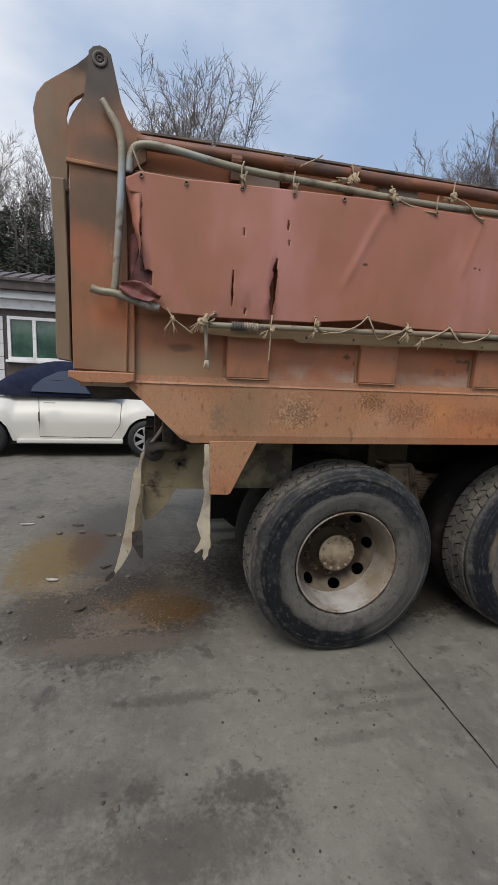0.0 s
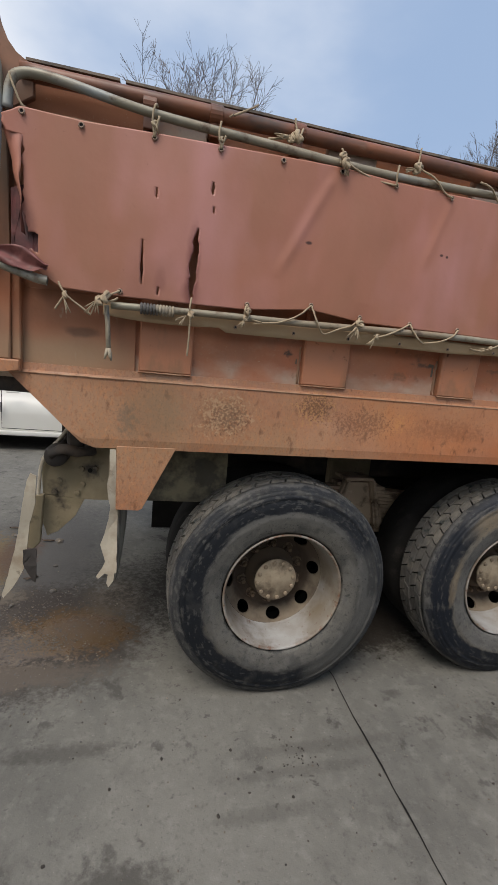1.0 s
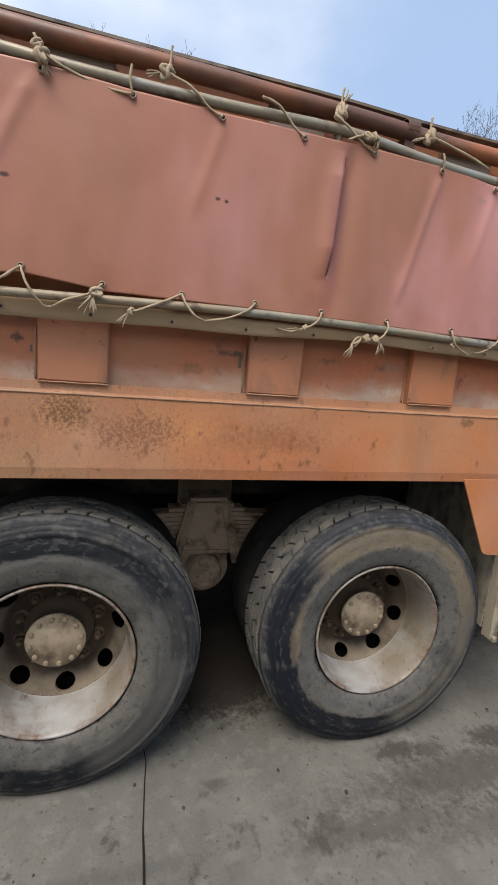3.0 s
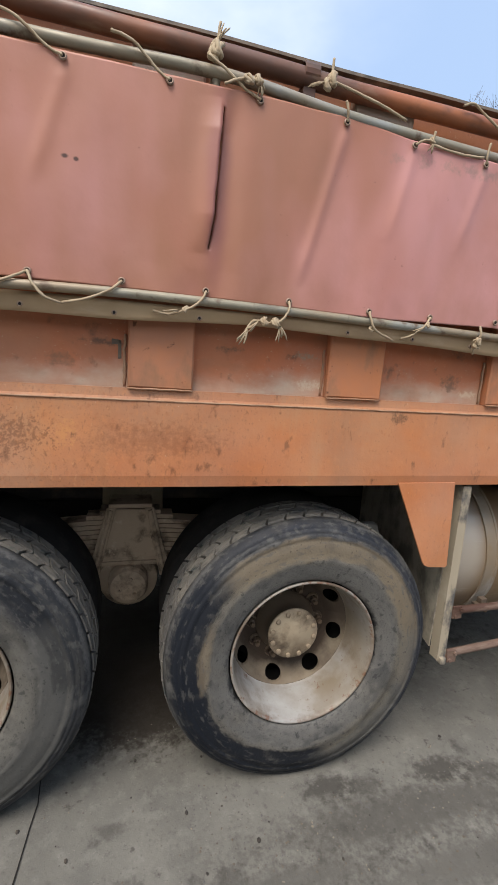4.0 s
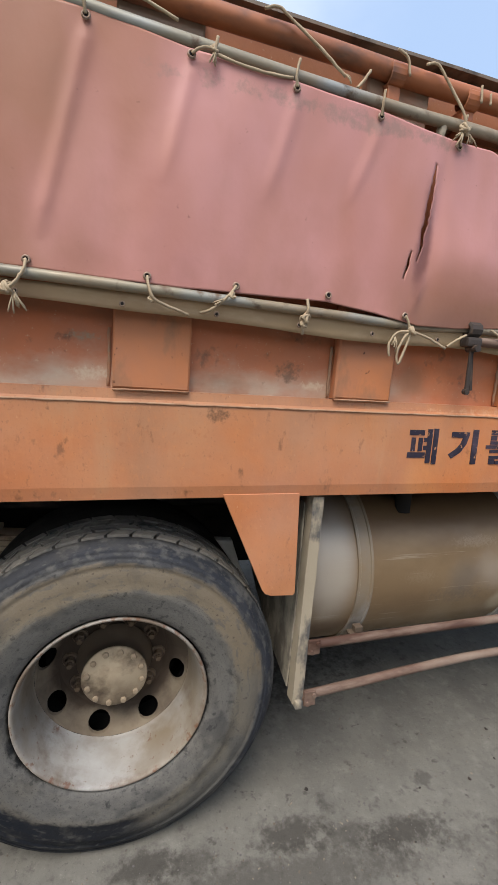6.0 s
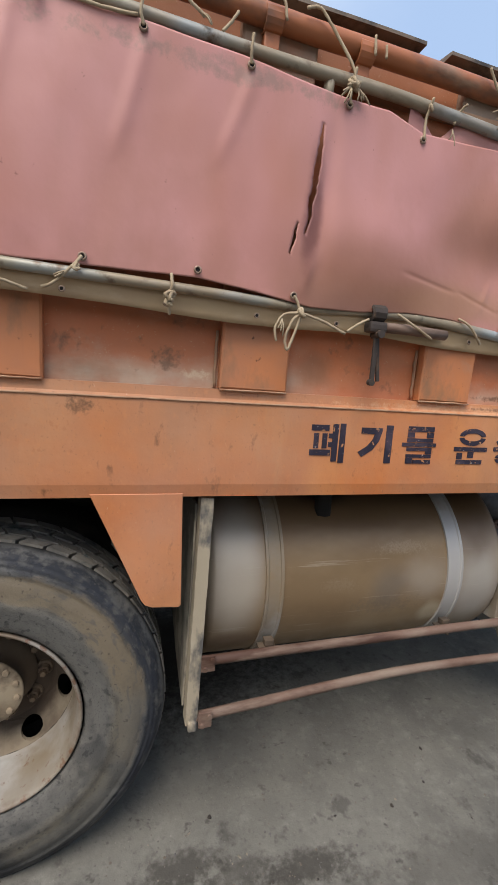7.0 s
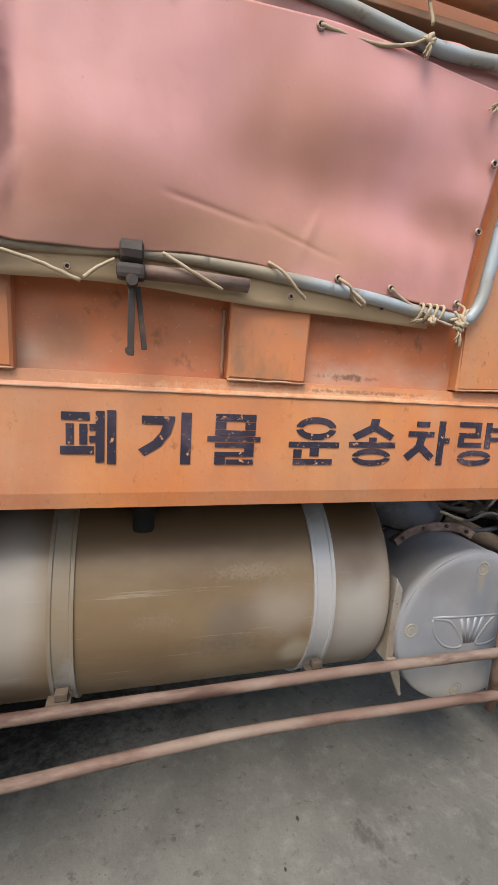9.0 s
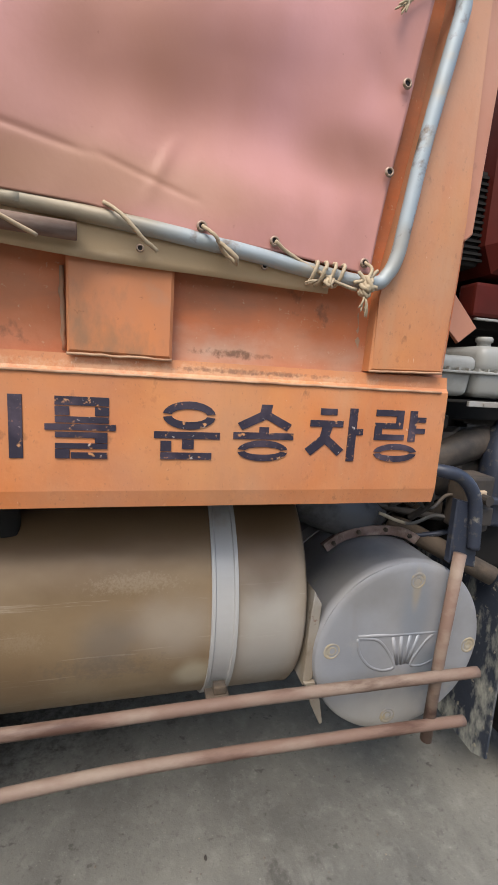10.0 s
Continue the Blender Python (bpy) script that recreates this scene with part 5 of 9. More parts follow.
for char, x0, x1, strokes in GLYPHS:
    bm = bmesh.new()
    for k, st in enumerate(strokes):
        pts = [(x0 + 0.007 + (x1 - x0 - 0.007) * u, 1.313 + 0.126 * v) for u, v in st]
        prism(bm, pts, -0.0020 - 0.0001 * k, 0.0015, rail_wave)
    bmesh.ops.recalc_face_normals(bm, faces=bm.faces)
    part("painted_letter", bm, letter_mat, bed, "navy stencilled letter " + char)

# ---- tarp frame of bent tube ----
bm = bmesh.new()
tube(bm, curve_pts([(-1.270, -0.095, 2.585), (-1.245, -0.10, 2.545), (-1.205, -0.105, 2.47), (-1.197, -0.105, 2.36), (-1.208, -0.098, 2.15), (-1.225, -0.088, 1.93), (-1.232, -0.085, 1.875)], 6), [0.013 if i < 7 else 0.0155 for i in range(37)], 12)
part("tarp_tube", bm, galv, bed, "bent galvanised tarp tube", smooth=True)
bm = bmesh.new()
up = [(-1.168, -0.105, 2.33), (-1.160, -0.108, 2.40), (-1.125, -0.110, 2.438), (-1.01, -0.112, 2.440), (-0.70, -0.112, 2.403), (-0.258, -0.112, 2.386), (0.10, -0.112, 2.372), (0.50, -0.112, 2.374), (0.90, -0.113, 2.382), (1.25, -0.112, 2.352), (1.60, -0.110, 2.336), (2.06, -0.098, 2.328), (2.36, -0.092, 2.330), (2.60, -0.085, 2.322), (2.84, -0.075, 2.312), (3.10, -0.070, 2.286), (3.31, -0.065, 2.298), (3.382, -0.062, 2.298), (3.403, -0.060, 2.245), (3.392, -0.056, 2.17), (3.364, -0.046, 2.0), (3.346, -0.038, 1.85), (3.337, -0.033, 1.775), (3.320, -0.029, 1.735), (3.288, -0.027, 1.714), (3.16, -0.028, 1.722), (3.00, -0.034, 1.742), (2.77, -0.040, 1.764), (2.57, -0.044, 1.778)]
tube(bm, curve_pts(up, 6), 0.0155, 12)
part("tarp_tube", bm, galv, bed, "long bent galvanised tarp tube", smooth=True)
bm = bmesh.new()
low = [(-0.83, -0.092, 1.755), (-0.49, -0.094, 1.764), (-0.06, -0.095, 1.771), (0.51, -0.093, 1.788), (0.955, -0.088, 1.788), (1.49, -0.084, 1.778), (1.96, -0.070, 1.770), (2.20, -0.055, 1.764), (2.44, -0.048, 1.776), (2.60, -0.046, 1.776)]
tube(bm, curve_pts(low, 6), 0.0135, 12)
part("tarp_tube", bm, galv, bed, "straight dusty tarp tube", smooth=True)
bm = bmesh.new()
tube(bm, curve_pts([(-1.322, -0.100, 1.872), (-1.285, -0.098, 1.862), (-1.227, -0.098, 1.858), (-1.15, -0.096, 1.836), (-1.085, -0.094, 1.818), (-1.045, -0.092, 1.812)], 5), 0.0165, 14, caps=False)
part("tarp_tube", bm, galv, bed, "short broken tube end", smooth=True)
bm = bmesh.new()
tube(bm, [(2.452, -0.060, 1.735), (2.55, -0.058, 1.737), (2.690, -0.055, 1.733)], 0.0155, 12)
part("tarp_tube", bm, pink_bar, bed, "short grimy lap tube", smooth=True)
for x, z0, z1, y in ((2.212, 2.26, 2.33, -0.075), (0.868, 2.30, 2.37, -0.085)):
    bm = bmesh.new()
    tube(bm, [(x, y, z0), (x + 0.002, y - 0.018, z1)], 0.014, 10)
    part("tube_stay", bm, galv, bed, smooth=True)
# blackened clamp with its hanging strap
bm = bmesh.new()
lathe(bm, [(0.017, -0.024), (0.024, -0.020), (0.025, 0.020), (0.017, 0.024)], 10, (2.438, -0.062, 1.772), "X")
box(bm, 2.408, 2.466, -0.084, -0.042, 1.716, 1.748, 0.010)
tube(bm, [(2.440, -0.095, 1.712), (2.440, -0.05, 1.712)], 0.012, 10)
box(bm, 2.432, 2.446, -0.072, -0.064, 1.562, 1.715, 0.002)
box(bm, 2.446, 2.458, -0.058, -0.052, 1.575, 1.705, 0.002, Matrix.Translation((2.45, 0, 1.7)) @ Matrix.Rotation(radians(-7), 4, "Y") @ Matrix.Translation((-2.45, 0, -1.7)))
tube(bm, [(2.437, -0.075, 1.572), (2.437, -0.06, 1.572)], 0.010, 10)
part("tube_clamp", bm, clamp_iron, bed, "blackened pipe clamp with hanging strap")
# turnbuckle with a wound spring at the rear end of the lower tube
bm = bmesh.new()
for i in range(11):
    x = -0.722 + 0.0115 * i
    lathe(bm, [(0.018, -0.005), (0.0225, 0.0), (0.018, 0.005)], 12, (x, -0.093, 1.757), "X")
part("coil_spring", bm, worn_post, bed, "rusty coil round the tube", smooth=True)
bm = bmesh.new()
tube(bm, [(-0.845, -0.098, 1.752), (-0.838, -0.098, 1.68), (-0.832, -0.092, 1.582)], 0.009, 8)
tube(bm, [(-0.832, -0.096, 1.60), (-0.826, -0.096, 1.572), (-0.822, -0.094, 1.556)], [0.008, 0.007, 0.003], 8)
tube(bm, [(-0.836, -0.096, 1.60), (-0.842, -0.094, 1.575), (-0.846, -0.092, 1.560)], [0.007, 0.006, 0.003], 8)
part("hanging_strap", bm, worn_post, bed, "dusty strap hanging with split end", smooth=True)

# strip of old canvas hanging under the lower tube
def strip_low(x):
    return 1.705 + 0.012 * noise.noise(Vector((x * 2.3, 4, 0))) + (0.03 * max(0, 1 - abs(x - 1.0) / 1.2)) - 0.030 * max(0, x - 2.5)
bm = bmesh.new()
prev = None
n = 130
for i in range(n + 1):
    x = -0.86 + 4.05 * i / n
    if x < -0.42:
        lowz = 1.722 - 0.010 * math.sin((x + 0.86) / 0.44 * math.pi)
    else:
        lowz = strip_low(x)
    ytop = -0.072 + 0.045 * max(0, min(1, (x - 1.6) / 1.4))
    col = []
    for k in range(5):
        t = k / 4
        hi = 1.772 + (0.0 if x < 2.6 else -0.10 * (x - 2.6))
        z = hi + (lowz - hi) * t
        col.append(bm.verts.new((x, ytop + 0.012 * t + 0.006 * noise.noise(Vector((x * 7, z * 9, 2))), z)))
    if prev:
        for k in range(4):
            bm.faces.new((prev[k], col[k], col[k + 1], prev[k + 1]))
    prev = col
ret = bmesh.ops.extrude_face_region(bm, geom=bm.faces[:])
bmesh.ops.translate(bm, vec=(0, 0.003, 0), verts=[g for g in ret["geom"] if isinstance(g, bmesh.types.BMVert)])
bmesh.ops.recalc_face_normals(bm, faces=bm.faces)
strip = part("canvas_strip", bm, strip_tan, None, smooth=True)
tagged(strip, "dusty tan canvas strip hanging along the tarp tube", "canvas strip")

# ---- tarpaulin ----
TOP = [(-1.19, 2.30), (-1.124, 2.335), (-0.94, 2.330), (-0.70, 2.340), (-0.24, 2.352), (0.004, 2.357), (0.24, 2.346), (0.49, 2.346), (0.75, 2.344), (0.99, 2.346), (1.28, 2.342), (1.48, 2.322), (1.75, 2.312), (1.98, 2.305), (2.16, 2.288), (2.266, 2.282), (2.39, 2.284), (2.50, 2.254), (2.60, 2.258), (2.81, 2.272), (2.98, 2.268), (3.07, 2.258), (3.25, 2.245), (3.335, 2.24)]
BOTTOM = [(-1.19, 1.90), (-1.135, 1.88), (-1.06, 1.83), (-1.00, 1.795), (-0.80, 1.790), (-0.35, 1.797), (-0.06, 1.828), (0.17, 1.803), (0.64, 1.804), (1.10, 1.798), (1.39, 1.792), (1.65, 1.795), (1.90, 1.801), (2.07, 1.785), (2.22, 1.764), (2.37, 1.768), (2.55, 1.785), (2.71, 1.782), (2.91, 1.757), (3.06, 1.750), (3.20, 1.738), (3.335, 1.732)]


def along(table, x):
    xs_, zs_ = zip(*table)
    return float(np.interp(x, xs_, zs_))


def s_side(i, c):
    return 3.0 if i <= c else 9.0


SLITS = [
    ([(0.895, 2.300), (0.888, 2.18), (0.882, 2.02), (0.868, 1.93)], 0.0042),
     # (x, z) down a tear, and its widest half opening
    ([(-0.532, 2.060), (-0.538, 1.98), (-0.545, 1.88), (-0.541, 1.803)], 0.013),
    ([(-0.727, 1.995), (-0.728, 1.92), (-0.727, 1.845)], 0.0045),
    ([(-0.489, 2.222), (-0.488, 2.178)], 0.006),
    ([(-0.480, 2.142), (-0.480, 2.118)], 0.0025),
    ([(-0.687, 2.170), (-0.687, 2.135)], 0.0022),
    ([(-0.664, 1.84), (-0.668, 1.81)], 0.0025),
    ([(2.203, 2.215), (2.199, 2.12), (2.190, 2.03), (2.178, 1.945)], 0.0080),
    ([(2.166, 1.975), (2.158, 1.93), (2.148, 1.895)], 0.005),
]
HOLLOWS = [(2.80, 1.955, 0.22, 0.095, 0.013), (3.13, 1.925, 0.10, 0.075, 0.011), (2.42, 1.95, 0.26, 0.11, -0.010), (2.95, 2.16, 0.16, 0.10, -0.010), (2.58, 2.14, 0.14, 0.12, -0.007), (3.24, 1.93, 0.04, 0.06, 0.006), (3.26, 2.08, 0.04, 0.06, 0.006),
           (1.36, 2.02, 0.07, 0.30, 0.006), (1.62, 2.05, 0.08, 0.28, 0.007), (1.84, 2.0, 0.08, 0.25, 0.006), (2.02, 1.95, 0.07, 0.20, 0.006), (0.62, 2.05, 0.10, 0.26, 0.006), (0.30, 2.0, 0.10, 0.24, 0.005), (-0.33, 2.05, 0.10, 0.24, 0.005)]
FOLDS = [(1.266, 2.335, 1.148, 1.86, 0.016, 0.0055), (-0.02, 2.34, -0.22, 1.93, 0.022, 0.0045), (1.50, 2.32, 1.43, 2.02, 0.018, 0.004), (0.50, 2.34, 0.40, 2.02, 0.020, 0.003), (1.77, 2.31, 1.69, 2.02, 0.018, 0.004), (2.02, 2.30, 1.93, 2.05, 0.018, 0.0035), (2.24, 1.93, 2.18, 1.78, 0.012, 0.004), (2.86, 1.93, 2.80, 1.78, 0.012, 0.003)]
x_a, x_b, NX, NZ = -1.18, 3.325, 600, 116
base_x = [x_a + (x_b - x_a) * i / NX for i in range(NX + 1)]
cell = (x_b - x_a) / NX
slit_col = [min(range(NX), key=lambda i, s=s: abs(base_x[i] + cell / 2 - sum(p[0] for p in s[0]) / len(s[0]))) for s in SLITS]
bm = bmesh.new()
grid = []
for j in range(NZ + 1):
    t = j / NZ
    row = []
    for i, x in enumerate(base_x):
        zt, zb = along(TOP, x), along(BOTTOM, x)
        z = zt + (zb - zt) * t
        # the ends slant: the front edge leans, the rear edge is torn inward
        px = x
        if x > 3.2:
            px += (x - 3.2) / 0.125 * (0.015 - 0.06 * t)
        if x < -1.10:
            px += (-1.10 - x) / 0.08 * (0.020 * noise.noise(Vector((0, z * 11, 1))) + 0.010 * noise.noise(Vector((0, z * 40, 1))) + 0.050 * (t > 0.12) + 0.02 * t)
        for (line, wide), c in zip(SLITS, slit_col):
            if abs(i - c) > 20:
                continue
            zs_, xs_ = [p[1] for p in line][::-1], [p[0] for p in line][::-1]
            mid = base_x[c] + cell / 2
            xc = float(np.interp(z, zs_, xs_))
            g = math.exp(-((x - mid) / 0.05) ** 2)
            fade = max(0.0, 1 - max(0, z - zs_[-1], zs_[0] - z) / 0.1)
            px += (xc - mid) * g * fade
            if zs_[0] < z < zs_[-1]:
                u = (z - zs_[0]) / (zs_[-1] - zs_[0])
                w = wide * (math.sin(math.pi * u) ** 0.6) * max(0.1, 1 + 0.8 * noise.noise(Vector((z * 22, c, s_side(i, c)))) + 0.5 * noise.noise(Vector((z * 70, c, s_side(i, c)))))
                s = -1 if i <= c else 1
                px += s * (w - cell / 2) * math.exp(-((x - mid) / (0.03 if w > cell / 2 else 0.006)) ** 2)
        y = -0.090 - 0.035 * (z - 1.8) / 0.55
        y += 0.060 * max(0, min(1, (x - 1.7) / 1.6)) ** 1.2
        # slack cloth: broad bellies, upright folds, creases at the ties
        y += 0.016 * math.sin(math.pi * t) * noise.noise(Vector((x * 1.6, 0.3, 1)))
        y += 0.008 * noise.noise(Vector((x * 3.4 + 0.9 * t, 0.6 * t, 4))) * (0.35 + 0.65 * math.sin(math.pi * t))
        y += 0.0015 * noise.noise(Vector((x * 11 + 1.5 * t, 1.3 * t, 8)))
        if x > 2.2:
            y += 0.015 * min(1, (x - 2.2) / 0.4) * noise.noise(Vector((x * 2.6 + t * 1.2, t * 2.3, 12))) * math.sin(math.pi * min(1, t * 1.02))
        for gx in (0.893, 2.2):
            y += 0.010 * math.exp(-((x - gx - 0.03) / 0.03) ** 2) * math.sin(math.pi * t)
        # the tear overlaps: its rear edge stands proud of the front one
        fx = x - 0.886 - 0.07 * (z - 2.15)
        open_ = max(0, min(1, (z - 1.92) / 0.10)) * max(0, min(1, (2.32 - z) / 0.08))
        if i <= slit_col[0]:
            y -= 0.020 * math.exp(-(fx / 0.045) ** 2) * open_
        else:
            y += 0.010 * math.exp(-(fx / 0.03) ** 2) * open_
        # hollows and bellies of the slack front end
        for hx, hz, hrx, hrz, deep_ in HOLLOWS:
            y += deep_ * math.exp(-((x - hx + 0.5 * (z - hz)) / hrx) ** 2 - ((z - hz) / hrz) ** 2)
        # sharp folds that run down from the ties
        for fx0, fz0, fx1, fz1, fold_w, fold_h in FOLDS:
            at_x = fx0 + (fx1 - fx0) * (z - fz0) / (fz1 - fz0)
            y -= fold_h * math.exp(-((x - at_x) / fold_w) ** 2) * max(0, min(1, (z - fz1) / 0.08)) * max(0, min(1, (fz0 - z) / 0.05))
        # long creases pulled from the front ties
        y += 0.0022 * math.exp(-((z - 1.893 + 0.147 * (x - 2.51)) / 0.006) ** 2) * max(0, min(1, (x - 2.49) / 0.04)) * max(0, min(1, (2.72 - x) / 0.05))
        y += 0.0020 * math.exp(-((z - 1.866 + 0.28 * (x - 2.73)) / 0.006) ** 2) * max(0, min(1, (x - 2.71) / 0.04)) * max(0, min(1, (2.92 - x) / 0.06))
        y += 0.006 * max(0, min(1, (t - 0.86) / 0.14)) * noise.noise(Vector((x * 9, 3, 3)))
        row.append(bm.verts.new((px, y, z)))
    grid.append(row)
for j in range(NZ):
    for i in range(NX):
        zc = (grid[j][i].co.z + grid[j + 1][i].co.z) / 2
        xc = (grid[j][i].co.x + grid[j][i + 1].co.x) / 2
        cut = any(c == i and line[-1][1] < zc < line[0][1] for (line, _), c in zip(SLITS, slit_col))
        # rear lower corner torn out
        if xc < -1.075 and 1.905 + 0.02 * noise.noise(Vector((xc * 40, zc * 40, 0))) < zc < 1.965:
            cut = True
        if not cut:
            bm.faces.new((grid[j][i], grid[j][i + 1], grid[j + 1][i + 1], grid[j + 1][i]))
bmesh.ops.delete(bm, geom=[v for v in bm.verts if not v.link_faces], context="VERTS")
ret = bmesh.ops.extrude_face_region(bm, geom=bm.faces[:])
bmesh.ops.translate(bm, vec=(0, 0.002, 0), verts=[g for g in ret["geom"] if isinstance(g, bmesh.types.BMVert)])
bmesh.ops.recalc_face_normals(bm, faces=bm.faces)
tarp = part("tarpaulin", bm, tarp_red, None, smooth=True)
tagged(tarp, "faded red vinyl tarpaulin, torn, laced along truck bed side", "tarpaulin")


# torn rear edge: a curled strip and a crumpled rag caught on the tube
bm = bmesh.new()
prev = None
for i in range(25):
    u = i / 24
    z = 2.315 - 0.36 * u
    xm = -1.155 + 0.035 * u + 0.008 * noise.noise(Vector((u * 5, 0, 2)))
    w = 0.020 + 0.022 * (1 - u) ** 2 + 0.006 * noise.noise(Vector((u * 8, 3, 2)))
    tw = 0.4 + 1.3 * u + 0.4 * noise.noise(Vector((u * 4, 9, 2)))
    col = [bm.verts.new((xm + w * s * math.cos(tw), -0.112 - w * s * math.sin(tw) * 0.8 + 0.008 * s * s, z)) for s in (-1, -0.5, 0, 0.5, 1)]
    if prev:
        for k in range(4):
            bm.faces.new((prev[k], prev[k + 1], col[k + 1], col[k]))
    prev = col
bmesh.ops.recalc_face_normals(bm, faces=bm.faces)
ret = bmesh.ops.extrude_face_region(bm, geom=bm.faces[:])
bmesh.ops.translate(bm, vec=(0, 0.002, 0), verts=[g for g in ret["geom"] if isinstance(g, bmesh.types.BMVert)])
part("torn_strip", bm, tarp_red, tarp, "curled torn vinyl strip", smooth=True)
bm = bmesh.new()
cols = []
for i in range(29):
    u = i / 28
    x = -1.205 + 0.165 * u
    col = []
    for k in range(13):
        v = k / 12
        z = 1.888 - 0.035 * u + (v - 0.5) * (0.022 + 0.052 * math.sin(math.pi * min(1, u * 1.1)) ** 0.7) + 0.006 * noise.noise(Vector((u * 3, v * 2, 4)))
        y = -0.116 - 0.008 * math.sin(v * 7 + u * 3) + 0.008 * noise.noise(Vector((u * 4, v * 3, 6)))
        col.append(bm.verts.new((x + 0.012 * (v - 0.5) + 0.004 * noise.noise(Vector((u * 3, v * 5, 1))), y, z)))
    cols.append(col)
for a, b in zip(cols, cols[1:]):
    for k in range(12):
        bm.faces.new((a[k], b[k], b[k + 1], a[k + 1]))
bmesh.ops.recalc_face_normals(bm, faces=bm.faces)
ret = bmesh.ops.extrude_face_region(bm, geom=bm.faces[:])
bmesh.ops.translate(bm, vec=(0, 0.002, 0), verts=[g for g in ret["geom"] if isinstance(g, bmesh.types.BMVert)])
part("crumpled_rag", bm, rag_pink, tarp, "crumpled dark torn vinyl", smooth=True)


# dark red cloth put behind the torn corner to fill its hole
bm = bmesh.new()
prism(bm, [(-1.165, 2.10), (-1.120, 2.12), (-1.085, 2.02), (-1.050, 1.965), (-1.045, 1.86), (-1.10, 1.845), (-1.165, 1.885), (-1.150, 1.97)], -0.078, -0.074)
bmesh.ops.triangulate(bm, faces=bm.faces)
bmesh.ops.subdivide_edges(bm, edges=bm.edges[:], cuts=2)
for v in bm.verts:
    v.co.y += 0.012 * noise.noise(v.co * 22)
part("torn_lining", bm, rag_red, tarp, "dark red cloth behind the torn corner")


def tarp_y(x, z):
    t = (along(TOP, x) - z) / 0.54
    y = -0.090 - 0.035 * (z - 1.8) / 0.55 + 0.060 * max(0, min(1, (x - 1.7) / 1.6)) ** 1.2
    y += 0.008 * noise.noise(Vector((x * 3.4 + 0.9 * t, 0.6 * t, 4))) * (0.35 + 0.65 * math.sin(math.pi * max(0, min(1, t))))
    return y


# inner sheet showing above the sagging front edge
bm = bmesh.new()
prev = None
for i in range(61):
    x = 2.46 + 0.84 * i / 60
    ztop = 2.318 + 0.010 * noise.noise(Vector((x * 9, 5, 1))) - 0.055 * math.exp(-((x - 2.56) / 0.05) ** 2) - 0.03 * max(0, x - 3.05)
    col = []
    for k in range(9):
        z = ztop - 0.20 * k / 8
        y = tarp_y(x, z) + 0.014 + 0.010 * noise.noise(Vector((x * 8 + k * 0.3, k * 0.4, 3)))
        col.append(bm.verts.new((x, min(y, 0.0), z)))
    if prev:
        for k in range(8):
            bm.faces.new((prev[k], col[k], col[k + 1], prev[k + 1]))
    prev = col
bmesh.ops.recalc_face_normals(bm, faces=bm.faces)
ret = bmesh.ops.extrude_face_region(bm, geom=bm.faces[:])
bmesh.ops.translate(bm, vec=(0, 0.002, 0), verts=[g for g in ret["geom"] if isinstance(g, bmesh.types.BMVert)])
part("inner_sheet", bm, tarp_red, tarp, "inner fold of red vinyl", smooth=True)

# brass eyelets with their dark holes
BOT_EYES = [-0.801, -0.324, -0.061, 0.158, 0.393, 0.632, 0.868, 1.126, 1.400, 1.630, 1.900, 2.165, 2.911, 3.057, 3.262]
TOP_EYES = [-1.12, -0.94, -0.703, -0.472, -0.238, -0.003, 0.230, 0.487, 0.747, 0.993, 1.257, 1.487, 1.752, 2.000, 2.266, 2.502, 2.808]
hole_mat = material("eyelet_hole", (0.012, 0.010, 0.010), 0.9)
eye_mat = material("dull_brass_eyelet", (0.30, 0.215, 0.165), 0.55, 0.4, [((0.20, 0.13, 0.08), 60, 0.5, 0.6, ONE, 3)])
EYES = [(x, along(BOTTOM, x) + 0.017) for x in BOT_EYES] + [(x, along(TOP, x) - 0.016) for x in TOP_EYES] + [(3.304, 2.089), (3.292, 1.931)]
bm0 = bmesh.new()
lathe(bm0, [(0.0055, 0.001), (0.0058, -0.0035), (0.0085, -0.004), (0.0105, 0.0)], 14)
bmesh.ops.recalc_face_normals(bm0, faces=bm0.faces)
eye_me = None
for x, z in EYES:
    y = tarp_y(x, z) - 0.004
    if eye_me is None:
        ob = part("eyelet", bm0, eye_mat, tarp, "small brass eyelet", smooth=True)
        eye_me = ob.data
        bm1 = bmesh.new()
        lathe(bm1, [(0.0001, -0.0005), (0.0056, -0.0005), (0.0056, 0.002)], 12)
        hole = part("eyelet_hole", bm1, hole_mat, ob)
        hole_me = hole.data
    else:
        ob = new("eyelet", eye_me)
        ob.parent = tarp
        ob["label"] = "small brass eyelet"
        hole = new("eyelet_hole", hole_me)
        hole.parent = ob
    ob.location = (x, y, z)
# small eyelets along the canvas strip
for i in range(15):
    x = -0.36 + 0.243 * i
    z = (strip_low(x) + 1.76) / 2 - 0.004
    ob = new("eyelet", eye_me)
    ob.parent = strip
    ob["label"] = "small brass eyelet"
    hole = new("eyelet_hole", hole_me)
    hole.parent = ob
    ob.scale = (0.75, 0.75, 0.75)
    ob.location = (x, -0.077 + 0.045 * max(0, min(1, (x - 1.6) / 1.4)), z)

# ---- rope ties ----
def front_low(x):
    return float(np.interp(x, (-1.1, 1.5, 2.2, 2.6, 3.3), (-0.114, -0.106, -0.078, -0.070, -0.052)))


def front_top(x):
    return float(np.interp(x, (-1.1, 1.6, 2.3, 3.1), (-0.136, -0.134, -0.117, -0.094)))


rope_rnd = random.Random(77)


